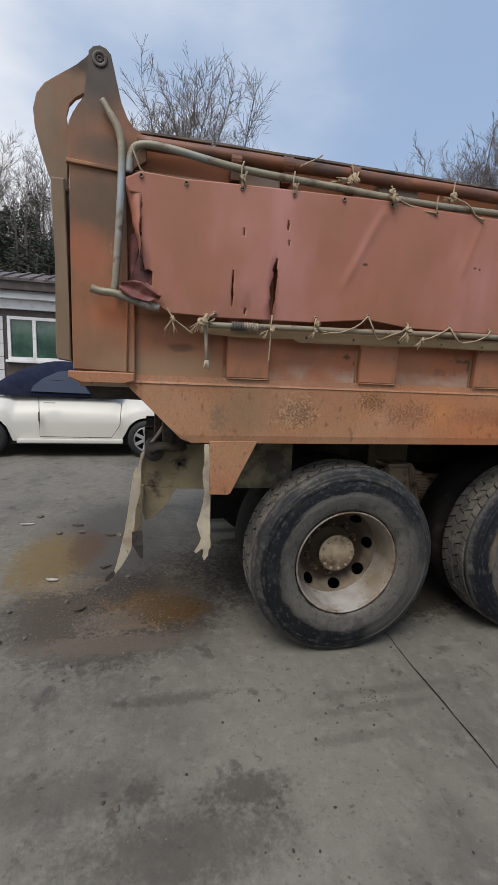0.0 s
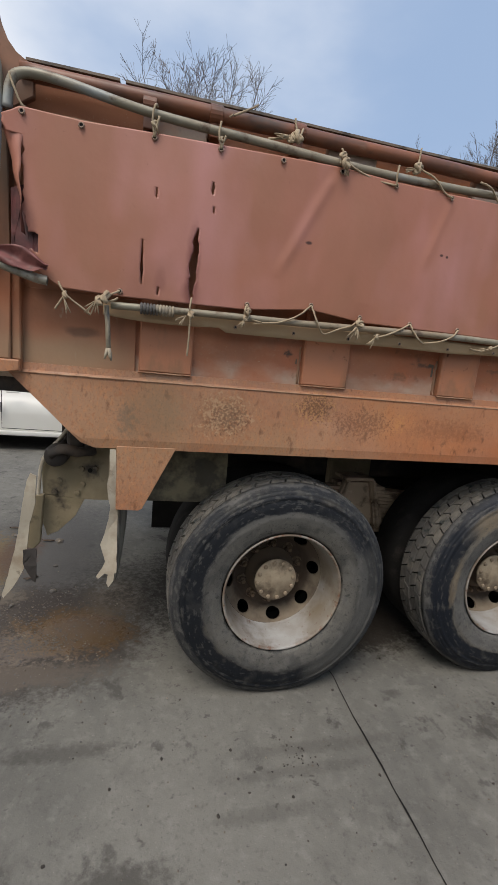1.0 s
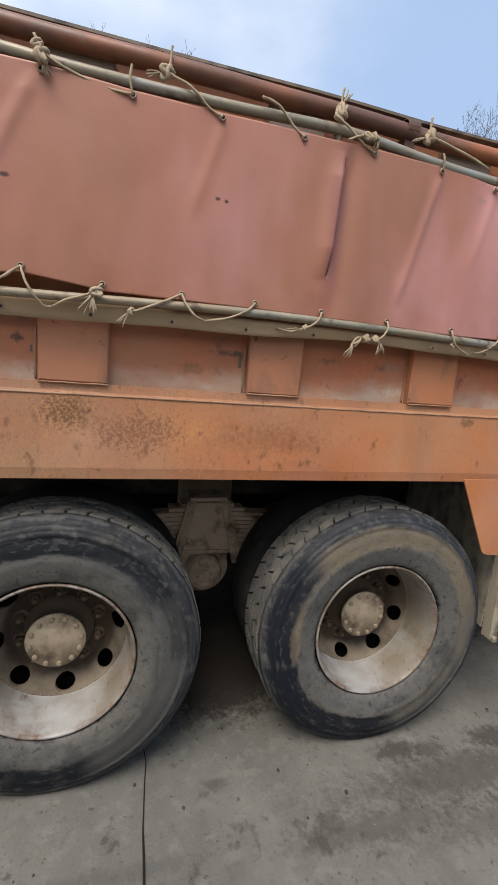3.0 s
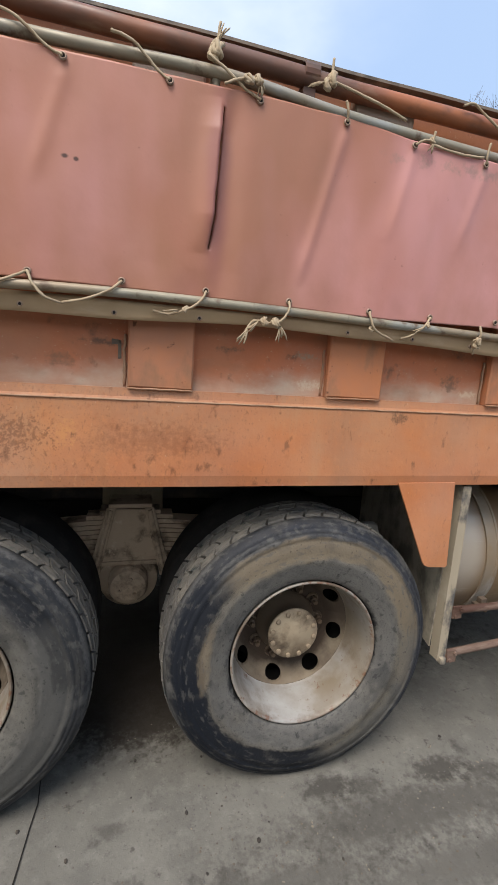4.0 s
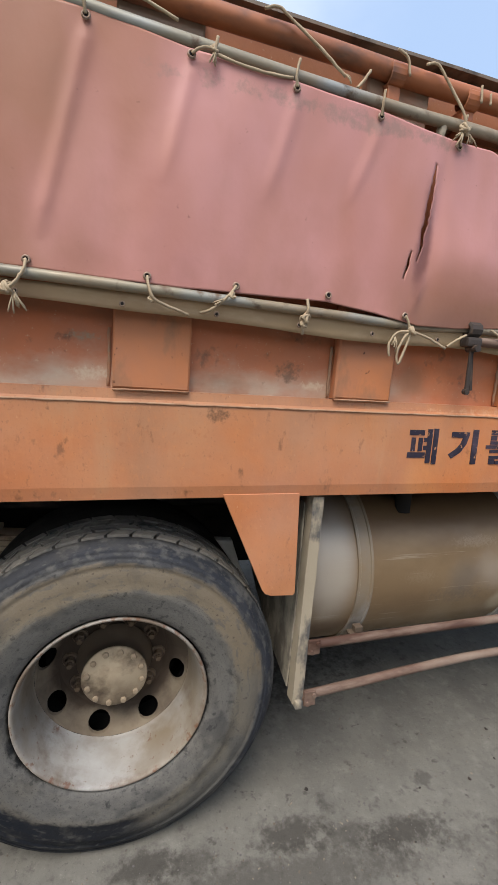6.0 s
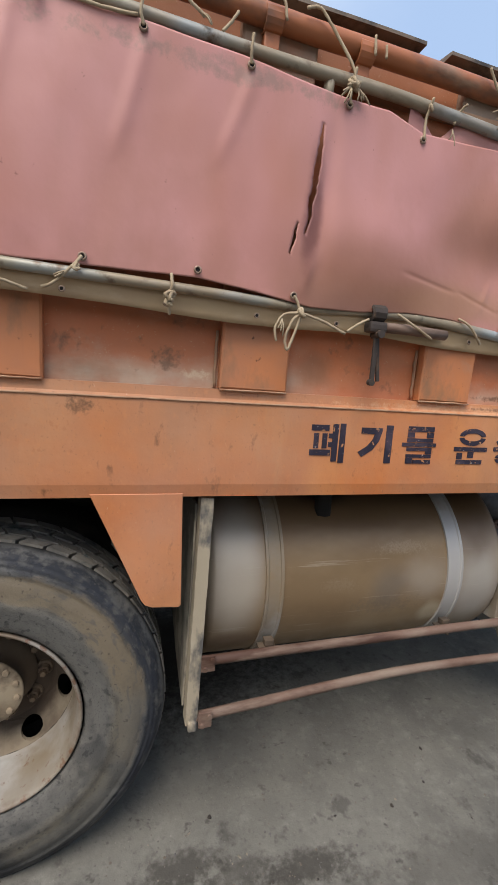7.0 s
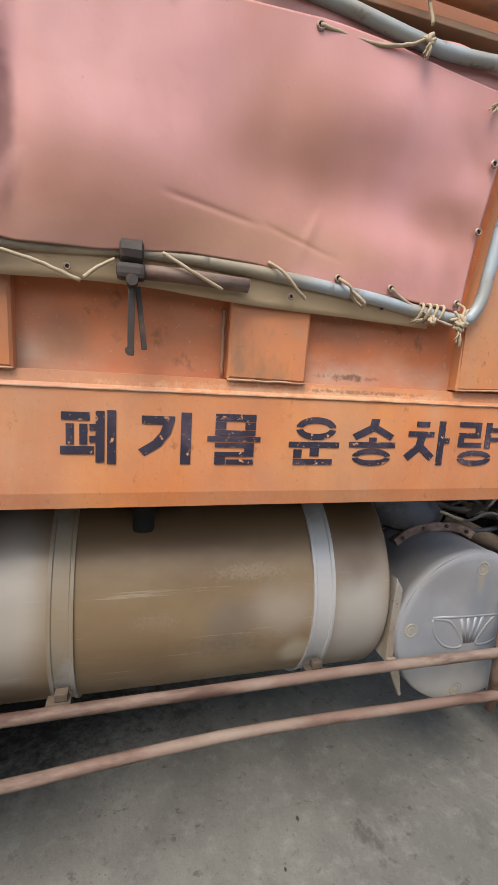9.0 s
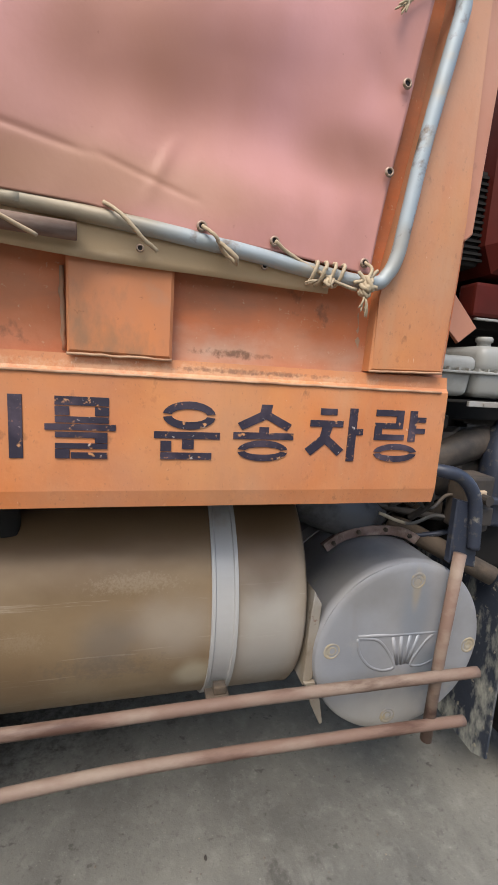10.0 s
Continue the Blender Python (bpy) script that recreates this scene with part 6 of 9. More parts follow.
def tie(cords, knots=(), frays=(), label="frayed hemp cord lacing tarpaulin to tube", r=0.0038):
    """A tied cord: runs of points, lumpy knots (x, y, z, size) and frayed ends (x, y, z, lean, length, strands)."""
    t = empty("rope_tie", label, "rope", group="rope ties")
    for pts in cords:
        bm = bmesh.new()
        tube(bm, [p + Vector((0.0008 * rope_rnd.uniform(-1, 1), 0, 0.0008 * rope_rnd.uniform(-1, 1))) for p in curve_pts(pts, 6)], r, 7, wobble=0.35)
        part("cord", bm, rope_mat, t, smooth=True)
    for k, (x, y, z, s) in enumerate(knots):
        bm = bmesh.new()
        for q in range(3):
            a = rope_rnd.uniform(0, 3)
            ring_ = [Vector((x + s * (0.9 * math.cos(w) * math.cos(a) + 0.25 * math.sin(2 * w)), y - 0.3 * s + s * 0.55 * math.sin(w + q), z + s * (0.9 * math.cos(w) * math.sin(a) + 0.6 * math.sin(w)))) for w in [2 * math.pi * i / 14 for i in range(15)]]
            tube(bm, ring_, s * 0.36, 7, wobble=0.3)
        lump(bm, (x, y, z), s * 0.72, rough=0.5, seed=k + x)
        part("knot", bm, rope_mat, t, smooth=True)
    for x, y, z, lean, length, strands in frays:
        bm = bmesh.new()
        for q in range(strands):
            a = rope_rnd.uniform(-0.35, 0.35) + lean
            l2 = length * rope_rnd.uniform(0.6, 1.1)
            dx, dz = math.sin(a), -math.cos(a)
            bend = rope_rnd.uniform(-0.25, 0.25) * l2
            tube(bm, curve_pts([(x, y, z), (x + dx * l2 * 0.5 + bend * 0.4, y - 0.005 - 0.006 * rope_rnd.random(), z + dz * l2 * 0.5), (x + dx * l2 + bend, y - 0.002 + 0.006 * rope_rnd.uniform(-1, 1), z + dz * l2)], 4), [0.0021] * 8 + [0.0008], 5)
        part("frayed_end", bm, rope_mat, t, smooth=True)["kind"] = "stuff"
    return t


def eb(x, up=0.0):
    """A point at a lower eyelet."""
    z = along(BOTTOM, x) + 0.017 + up
    return (x, tarp_y(x, z) - 0.007, z)


def et(x):
    z = along(TOP, x) - 0.016
    return (x, tarp_y(x, z) - 0.007, z)


def lo(x, z):
    """A point lying on the front of the lower tube and strip."""
    return (x, front_low(x) - 0.004 + (0.02 if z < 1.75 else 0.0), z)


def hi(x, z):
    return (x, front_top(x) - 0.004, z)


def br(x, z):
    return (x, -0.100, z)


# lower row
tie([[eb(-0.801), lo(-0.84, 1.785), lo(-0.872, 1.775)], [lo(-0.872, 1.78), lo(-0.835, 1.765), lo(-0.805, 1.78)]], [(-0.845, -0.125, 1.776, 0.017), (-0.868, -0.122, 1.762, 0.014)], [(-0.872, -0.122, 1.765, -0.5, 0.075, 9)], "pale rag-like knotted cord on the tube")
tie([[(-1.01, -0.088, 1.815), (-0.985, -0.095, 1.775), (-0.93, -0.085, 1.735), (-0.90, -0.080, 1.715)], [(-0.985, -0.095, 1.775), (-1.005, -0.09, 1.745), (-1.02, -0.085, 1.722)]], [(-0.985, -0.095, 1.772, 0.011)], [(-0.99, -0.095, 1.765, 0.3, 0.06, 4)])
tie([[(-0.541, -0.108, 1.815), (-0.546, front_low(-0.54) - 0.004, 1.775), (-0.541, -0.10, 1.74), (-0.543, -0.085, 1.60)]], [(-0.541, -0.122, 1.752, 0.011)], [(-0.56, -0.115, 1.745, -0.8, 0.05, 4)])
tie([[eb(-0.324), lo(-0.336, 1.79), lo(-0.33, 1.755), lo(-0.318, 1.775), eb(-0.324)]], [(-0.326, -0.123, 1.787, 0.012), (-0.332, -0.12, 1.762, 0.010)], [(-0.336, -0.115, 1.755, -0.3, 0.035, 5)])
tie([[lo(-0.262, 1.752), lo(-0.20, 1.760), lo(-0.12, 1.795), eb(-0.061)], [eb(-0.061), lo(-0.04, 1.79), lo(-0.005, 1.745), (0.02, -0.09, 1.742)]], [], [(-0.255, -0.11, 1.753, -1.4, 0.05, 3)])
tie([[(0.02, -0.09, 1.742), lo(0.06, 1.762), lo(0.12, 1.785), eb(0.158)], [eb(0.158), lo(0.145, 1.80), lo(0.138, 1.775)]], [(0.145, -0.124, 1.792, 0.015)], [(0.135, -0.125, 1.785, -0.25, 0.06, 12)])
tie([[eb(0.393), lo(0.33, 1.785), lo(0.27, 1.758), (0.235, -0.09, 1.752)], [eb(0.393), lo(0.41, 1.785), lo(0.44, 1.755), (0.475, -0.088, 1.748)], [(0.24, -0.088, 1.772), (0.236, -0.095, 1.752)]], [(0.243, -0.10, 1.752, 0.010)], [(0.236, -0.098, 1.748, -0.5, 0.05, 7)])
tie([[(0.475, -0.088, 1.748), lo(0.54, 1.762), lo(0.60, 1.79), eb(0.632)]])
tie([[eb(0.868), lo(0.855, 1.79), lo(0.82, 1.762), (0.765, -0.085, 1.745), (0.72, -0.083, 1.752)]], [(0.81, -0.103, 1.760, 0.009)], [(0.79, -0.10, 1.755, -1.2, 0.05, 3)])
tie([[eb(1.126), lo(1.122, 1.785), lo(1.10, 1.752), (1.075, -0.09, 1.745), (1.02, -0.09, 1.748), (0.995, -0.092, 1.715)]], [(1.085, -0.098, 1.747, 0.012), (1.05, -0.096, 1.748, 0.011)], [(1.10, -0.095, 1.742, 0.15, 0.055, 9), (1.0, -0.092, 1.722, -0.35, 0.05, 8), (1.03, -0.095, 1.745, -0.6, 0.04, 6)])
tie([[eb(1.400), lo(1.405, 1.78), lo(1.42, 1.752), lo(1.47, 1.738), (1.51, -0.075, 1.728)]], [(1.412, -0.10, 1.755, 0.008)])
tie([[eb(1.630), lo(1.60, 1.775), lo(1.565, 1.745), (1.54, -0.072, 1.738)]], [(1.618, -0.105, 1.785, 0.008)], [(1.60, -0.10, 1.775, -0.8, 0.03, 4)])
tie([[(1.835, -0.096, 1.800), (1.838, -0.102, 1.77), (1.832, -0.09, 1.745), (1.836, -0.075, 1.705)], [(1.83, -0.075, 1.73), (1.822, -0.092, 1.752), (1.842, -0.095, 1.752)]], [(1.834, -0.095, 1.748, 0.012), (1.832, -0.09, 1.733, 0.010)])
tie([[eb(2.165), lo(2.175, 1.775), (2.19, -0.085, 1.745)], [(2.19, -0.085, 1.745), (2.165, -0.085, 1.72), (2.150, -0.08, 1.675), (2.158, -0.08, 1.645), (2.170, -0.082, 1.675), (2.19, -0.085, 1.74)],
     [(2.19, -0.085, 1.745), (2.14, -0.085, 1.735), (2.118, -0.082, 1.70), (2.125, -0.08, 1.665)], [(2.19, -0.086, 1.745), (2.26, -0.075, 1.730), (2.34, -0.062, 1.705)]], [(2.188, -0.088, 1.745, 0.012)], [(2.135, -0.083, 1.725, -0.25, 0.05, 4)])
tie([[(2.345, -0.062, 1.712), (2.375, -0.07, 1.735), (2.405, -0.075, 1.752)]])
tie([[(2.50, -0.075, 1.775), (2.56, -0.08, 1.745), (2.63, -0.07, 1.715)]])
tie([[(2.735, -0.052, 1.79), (2.765, -0.068, 1.770), (2.80, -0.066, 1.738), (2.83, -0.052, 1.718)]])
tie([[eb(2.911), lo(2.935, 1.755), lo(2.955, 1.735), (2.985, -0.045, 1.712)], [(2.94, -0.058, 1.75), (2.975, -0.063, 1.725), (2.98, -0.05, 1.715)]])
tie([[eb(3.057), lo(3.09, 1.748), lo(3.14, 1.728), (3.19, -0.055, 1.702), (3.24, -0.05, 1.692)]])
wraps = []
for x in (3.145, 3.165, 3.185, 3.205):
    wraps.append([(x + 0.008, -0.03, 1.742), (x + 0.003, -0.054, 1.735), (x - 0.004, -0.056, 1.715), (x - 0.008, -0.04, 1.698), (x - 0.006, -0.01, 1.70)])
wraps.append([eb(3.262), (3.268, -0.056, 1.735), (3.255, -0.058, 1.70), (3.262, -0.05, 1.692)])
wraps.append([(3.23, -0.055, 1.705), (3.26, -0.058, 1.715), (3.285, -0.05, 1.735)])
wraps.append([(3.285, -0.055, 1.70), (3.26, -0.06, 1.705), (3.24, -0.055, 1.728)])
tie(wraps, [(3.175, -0.055, 1.70, 0.010), (3.258, -0.056, 1.705, 0.014), (3.255, -0.055, 1.688, 0.010)], [(3.256, -0.055, 1.685, 0.1, 0.045, 8), (3.15, -0.05, 1.702, -1.2, 0.03, 3)], "cord wound and knotted round the tube corner")
# upper row
tie([[(-1.158, -0.125, 2.425), (-1.145, -0.13, 2.39), (-1.125, -0.125, 2.345), (-1.112, -0.12, 2.335)]])
tie([[et(-0.703), hi(-0.712, 2.375), hi(-0.705, 2.418), (-0.698, -0.11, 2.43)], [et(-0.703), hi(-0.69, 2.385)]], [(-0.705, -0.132, 2.362, 0.010)], [(-0.70, -0.13, 2.36, 0.2, 0.03, 4)])
tie([[et(-0.472), hi(-0.483, 2.375), hi(-0.478, 2.412)], [et(-0.472), hi(-0.46, 2.37)]], [(-0.475, -0.132, 2.36, 0.009)])
tie([[(-0.43, -0.10, 2.462), br(-0.36, 2.502), br(-0.345, 2.515)]], [], [(-0.43, -0.10, 2.462, -0.9, 0.02, 3)])
tie([[br(-0.20, 2.50), br(-0.19, 2.455), (-0.19, -0.11, 2.42)], [(-0.30, -0.11, 2.405), (-0.235, -0.115, 2.418), (-0.19, -0.115, 2.425), (-0.165, -0.10, 2.47)]], [(-0.192, -0.112, 2.432, 0.019), (-0.215, -0.112, 2.42, 0.013)], [(-0.22, -0.115, 2.425, -1.4, 0.05, 8)], "thick fuzzy knot hanging from the top tube")
tie([[hi(-0.02, 2.415), hi(0.01, 2.372), (0.08, -0.125, 2.352), (0.16, -0.122, 2.338), et(0.230)], [hi(-0.02, 2.36), hi(-0.012, 2.40)]], [(0.0, -0.138, 2.366, 0.018), (-0.012, -0.138, 2.39, 0.013)], [(0.004, -0.135, 2.355, 0.1, 0.035, 7)])
tie([[et(0.230), hi(0.222, 2.365), hi(0.226, 2.40)]])
tie([[br(0.335, 2.50), br(0.33, 2.45), (0.325, -0.115, 2.42), (0.39, -0.135, 2.385), (0.45, -0.125, 2.345), et(0.487)]], [(0.322, -0.112, 2.418, 0.018), (0.31, -0.112, 2.405, 0.012)], [(0.31, -0.115, 2.412, -1.3, 0.05, 9)], "thick fuzzy knot hanging from the top tube")
tie([[hi(0.60, 2.405), hi(0.655, 2.392), (0.71, -0.125, 2.352), et(0.747)]])
tie([[br(0.878, 2.515), br(0.872, 2.47), (0.868, -0.115, 2.43)], [hi(0.845, 2.405), hi(0.90, 2.375), (0.95, -0.13, 2.348), et(0.993)], [hi(0.89, 2.345), hi(0.93, 2.365), hi(0.975, 2.372)]],
    [(0.868, -0.115, 2.435, 0.020), (0.862, -0.115, 2.418, 0.016), (0.955, -0.138, 2.368, 0.013), (0.98, -0.138, 2.372, 0.012)], [(0.868, -0.115, 2.45, 2.9, 0.05, 7), (0.985, -0.135, 2.37, 0.2, 0.035, 7)], "thick fuzzy knot and wound cord on the tubes")
tie([[et(1.257), hi(1.252, 2.35), hi(1.245, 2.375)]])
tie([[br(1.212, 2.50), br(1.21, 2.455), (1.205, -0.115, 2.432), (1.29, -0.12, 2.412), (1.37, -0.125, 2.392), (1.455, -0.115, 2.375)]], [(1.205, -0.112, 2.435, 0.018), (1.19, -0.112, 2.418, 0.015)], [(1.185, -0.115, 2.42, -1.1, 0.045, 8)], "thick fuzzy knot hanging from the top tube")
tie([[et(1.487), hi(1.51, 2.318), hi(1.54, 2.322)], [hi(1.545, 2.35), hi(1.54, 2.32)]], [(1.537, -0.135, 2.322, 0.009)], [(1.54, -0.135, 2.318, -0.2, 0.03, 6)])
tie([[et(1.752), hi(1.745, 2.32), hi(1.752, 2.355)], [(1.54, -0.128, 2.318), (1.65, -0.128, 2.308), (1.74, -0.125, 2.315)]])
tie([[br(1.665, 2.465), br(1.70, 2.478), br(1.745, 2.455), (1.82, -0.115, 2.40), (1.885, -0.118, 2.355)]], [], [(1.88, -0.12, 2.36, 1.0, 0.03, 3)])
tie([[br(1.93, 2.35), (1.95, -0.10, 2.375), br(1.965, 2.40)]])
tie([[et(2.000), hi(1.995, 2.31), hi(1.998, 2.345)]])
tie([[br(2.04, 2.47), br(2.075, 2.455), br(2.085, 2.415)]])
tie([[br(2.135, 2.455), br(2.17, 2.462), (2.21, -0.105, 2.42), (2.262, -0.118, 2.345), (2.27, -0.118, 2.31)], [et(2.266), (2.265, -0.112, 2.30), hi(2.27, 2.345)], [hi(2.25, 2.30), hi(2.285, 2.315)]], [(2.266, -0.116, 2.312, 0.012), (2.278, -0.112, 2.305, 0.010)], [(2.262, -0.115, 2.305, -0.5, 0.045, 6), (2.28, -0.112, 2.305, 0.4, 0.04, 6)])
tie([[br(2.325, 2.445), br(2.33, 2.40)], [br(2.36, 2.43), br(2.362, 2.40)]])
tie([[et(2.502), (2.505, -0.095, 2.29), hi(2.508, 2.335)]], [(2.508, -0.105, 2.315, 0.008)])
tie([[(2.60, -0.09, 2.30), (2.615, -0.09, 2.335), hi(2.62, 2.345)]], [], [(2.60, -0.085, 2.29, 0.1, 0.04, 2)])
tie([[br(2.69, 2.46), (2.72, -0.098, 2.42), (2.765, -0.10, 2.365), (2.775, -0.098, 2.345)], [br(2.79, 2.44), (2.785, -0.10, 2.40), (2.78, -0.10, 2.36)]], [(2.782, -0.102, 2.385, 0.012), (2.78, -0.102, 2.362, 0.010)], [(2.775, -0.10, 2.375, -0.9, 0.07, 7)], "knotted cord hanging between the tubes")
tie([[et(2.808), (2.88, -0.078, 2.256), (2.96, -0.080, 2.256), (3.03, -0.086, 2.272), hi(3.062, 2.288)]], [(3.060, -0.090, 2.282, 0.012)], [(3.060, -0.092, 2.276, -0.3, 0.035, 9)])
tie([[(3.04, -0.085, 2.42), (3.045, -0.09, 2.385), (3.05, -0.092, 2.35)], [(3.05, -0.092, 2.35), (3.062, -0.095, 2.31)]], [(3.045, -0.09, 2.388, 0.012)], [(3.03, -0.09, 2.39, -0.7, 0.06, 9), (3.045, -0.092, 2.385, 0.1, 0.04, 5)], "fuzzy cord end hanging from the tube")
tie([[(3.338, -0.070, 2.318), (3.332, -0.086, 2.300), (3.330, -0.082, 2.275), (3.318, -0.074, 2.252), (3.295, -0.068, 2.228), (3.272, -0.066, 2.205)], [(3.322, -0.078, 2.312), (3.318, -0.086, 2.296), (3.320, -0.080, 2.272)], [(3.328, -0.080, 2.270), (3.322, -0.074, 2.258)]], [(3.326, -0.083, 2.290, 0.009)], [(3.280, -0.066, 2.212, -0.9, 0.035, 5)])

# ---- wheels ----
def make_wheel(name, tyre_mat):
    """A rear wheel, its hub axis along y through the origin, outer side towards -y."""
    w = empty(name, "", "")
    out = [(0.300, 0.052), (0.3035, 0.040), (0.3055, 0.030), (0.312, 0.022), (0.325, 0.016), (0.352, 0.006), (0.385, 0.0), (0.398, -0.003), (0.402, -0.001), (0.430, -0.003), (0.462, 0.002), (0.470, 0.007), (0.474, 0.004), (0.488, 0.0095), (0.490, 0.0135), (0.494, 0.0120), (0.504, 0.018), (0.506, 0.022), (0.509, 0.0215), (0.518, 0.029), (0.531, 0.046), (0.536, 0.064), (0.521, 0.070)]
    inn = [(0.521, 0.262), (0.538, 0.266), (0.520, 0.292), (0.480, 0.312), (0.430, 0.316), (0.350, 0.31), (0.300, 0.28)]
    def swell(r):
        return r + 0.075 * max(0, r - 0.40)
    out, inn = [(swell(r), y) for r, y in out], [(swell(r), y) for r, y in inn]
    bm = bmesh.new()
    lathe(bm, out + inn, 96)
    for v in bm.verts:
        if v.co.z < -0.533:
            v.co.z = -0.533
    for v in bm.verts:
        v.co.y += 0.0015 * noise.noise(v.co * 7)
    tyre = part("tyre", bm, tyre_mat, w, "scuffed black rubber tyre, dusty sidewall", smooth=True)
    # tread blocks in four staggered rows
    bm = bmesh.new()
    rr = random.Random(name)
    n = 46
    for row, (ya, yb) in enumerate(((0.068, 0.113), (0.1165, 0.1615), (0.165, 0.211), (0.2145, 0.262))):
        for k in range(n):
            a0 = 2 * math.pi * (k + (0.5 if row % 2 else 0)) / n
            da = 2 * math.pi / n * 0.87
            sk = 0.035 if row % 2 else -0.035
            vs = []
            lift = 0.5535 - 0.004 * rr.random()
            for r in (0.527, lift):
                sh = 0.004 if r > 0.53 else 0.0
                for aa, yy, s in ((a0, ya + sh, 0), (a0 + da, ya + sh, 0), (a0 + da, yb - sh, sk), (a0, yb - sh, sk)):
                    vs.append(bm.verts.new((r * math.cos(aa + s), yy, max(-0.534, r * math.sin(aa + s)))))
            for f in ((4, 5, 6, 7), (0, 1, 5, 4), (1, 2, 6, 5), (2, 3, 7, 6), (3, 0, 4, 7)):
                bm.faces.new([vs[i] for i in f])
    bmesh.ops.recalc_face_normals(bm, faces=bm.faces)
    part("tread", bm, tread_mat, tyre, "worn chunky tread blocks")
    # rim barrel with lip
    bm = bmesh.new()
    lathe(bm, [(0.290, 0.050), (0.2975, 0.040), (0.3005, 0.030), (0.2980, 0.0235), (0.2930, 0.0235), (0.2880, 0.031), (0.2850, 0.045), (0.2825, 0.060), (0.2800, 0.080), (0.2770, 0.105), (0.2735, 0.128), (0.2710, 0.150), (0.2685, 0.172), (0.2670, 0.182), (0.2655, 0.191), (0.2635, 0.197), (0.2610, 0.2015)], 96)
    rim = part("rim", bm, rim_mat, w, "dusty grey steel rim, lower inside painted lighter as lit", smooth=True)
    # dished disc with eight hand holes
    bm = bmesh.new()
    holes, m = 8, 16
    r1, r2 = 0.197, 0.2610

    def dish(r):
        return 0.2015 + ((0.2610 - r) / 0.064) * 0.074 if r > r1 else 0.2755
    for h in range(holes):
        ac = 2 * math.pi * (h + 0.155) / holes
        rc = 0.2305
        inner, outer = [], []
        half = math.pi / holes
        for k in range(m):
            q = 2 * math.pi * k / m
            inner.append((rc + 0.0255 * math.cos(q), ac + 0.0395 * math.sin(q) / rc))
            c, s = math.cos(q), math.sin(q)
            big = max(abs(c), abs(s))
            c, s = c / big, s / big
            outer.append(((r2 - rc) * c + rc if c > 0 else (rc - r1) * c + rc, ac + half * s))
        def co(p):
            return (p[0] * math.cos(p[1]), dish(p[0]), p[0] * math.sin(p[1]))
        vi = [bm.verts.new(co(p)) for p in inner]
        vo = [bm.verts.new(co(p)) for p in outer]
        vd = [bm.verts.new(Vector(co(p)) + Vector((0, 0.014, 0))) for p in inner]
        for k in range(m):
            bm.faces.new((vi[k], vi[(k + 1) % m], vo[(k + 1) % m], vo[k]))
            bm.faces.new((vi[k], vd[k], vd[(k + 1) % m], vi[(k + 1) % m]))
    bmesh.ops.remove_doubles(bm, verts=bm.verts, dist=0.0008)
    lathe(bm, [(0.1975, 0.2752), (0.193, 0.281), (0.187, 0.284), (0.10, 0.284)], 40)
    bmesh.ops.recalc_face_normals(bm, faces=bm.faces)
    part("wheel_disc", bm, disc_mat, rim, "mud-caked dished wheel disc, eight hand holes, upper half painted in shade")
    # dark drum behind the holes
    bm = bmesh.new()
    lathe(bm, [(0.25, 0.345), (0.22, 0.335), (0.05, 0.335)], 40)
    part("brake_drum", bm, black, w)
    # hub with ring of bolts
    bm = bmesh.new()
    lathe(bm, [(0.135, 0.272), (0.126, 0.250), (0.110, 0.236), (0.106, 0.178), (0.110, 0.176), (0.111, 0.168), (0.106, 0.163), (0.030, 0.1615), (0.028, 0.160), (0.0005, 0.160)], 48)
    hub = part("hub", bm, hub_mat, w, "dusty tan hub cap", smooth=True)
    bm = bmesh.new()
    lathe(bm, [(0.0001, -0.009), (0.009, -0.008), (0.011, -0.004), (0.011, 0.004)], 8)
    bolt = part("hub_bolt", bm, hub_mat, hub)
    for k in range(12):
        a = 2 * math.pi * (k + 0.3) / 12
        o = bolt if k == 0 else new("hub_bolt", bolt.data)
        o.parent = hub
        o.location = (0.094 * math.cos(a), 0.163, 0.094 * math.sin(a))
    bm = bmesh.new()
    lathe(bm, [(0.0001, -0.046), (0.010, -0.045), (0.0105, -0.028), (0.018, -0.026), (0.020, 0.0)], 6)
    lathe(bm, [(0.020, -0.010), (0.026, -0.008), (0.029, 0.0)], 16)
    nut = part("wheel_nut", bm, nut_mat, rim)
    for k in range(10):
        a = 2 * math.pi * (k + 0.5) / 10
        o = nut if k == 0 else new("wheel_nut", nut.data)
        o.parent = rim
        o.location = (0.155 * math.cos(a), 0.284, 0.155 * math.sin(a))
    return w


def wheel_part(w, x, label):
    """Hangs a wheel under the truck as a part; its pieces become sub-parts."""
    w.parent = truck
    w.location = (x, 0.004, 0.523)
    if label:
        w["label"] = label
    for o in list(w.children_recursive):
        if o.parent != w:
            up_ = o.parent
            o.location = o.location + up_.location
            o.parent = w


for nm, x, rot, tyre_mat in (("rear_wheel", 0.0, 0, rubber), ("rear_wheel", 1.335, 20, rubber_tan)):
    w = make_wheel(nm, tyre_mat)
    wheel_part(w, x, "dual rear wheel with dusty rim")
    for o in w.children:
        if o.name.startswith(("rim", "wheel_", "hub")):
            o.rotation_euler = (0, radians(rot), 0)
            o.location = Euler((0, radians(rot), 0)).to_matrix() @ o.location
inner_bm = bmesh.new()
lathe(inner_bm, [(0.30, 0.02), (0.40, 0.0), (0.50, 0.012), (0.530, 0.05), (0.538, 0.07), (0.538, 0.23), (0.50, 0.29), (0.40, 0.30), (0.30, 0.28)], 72)
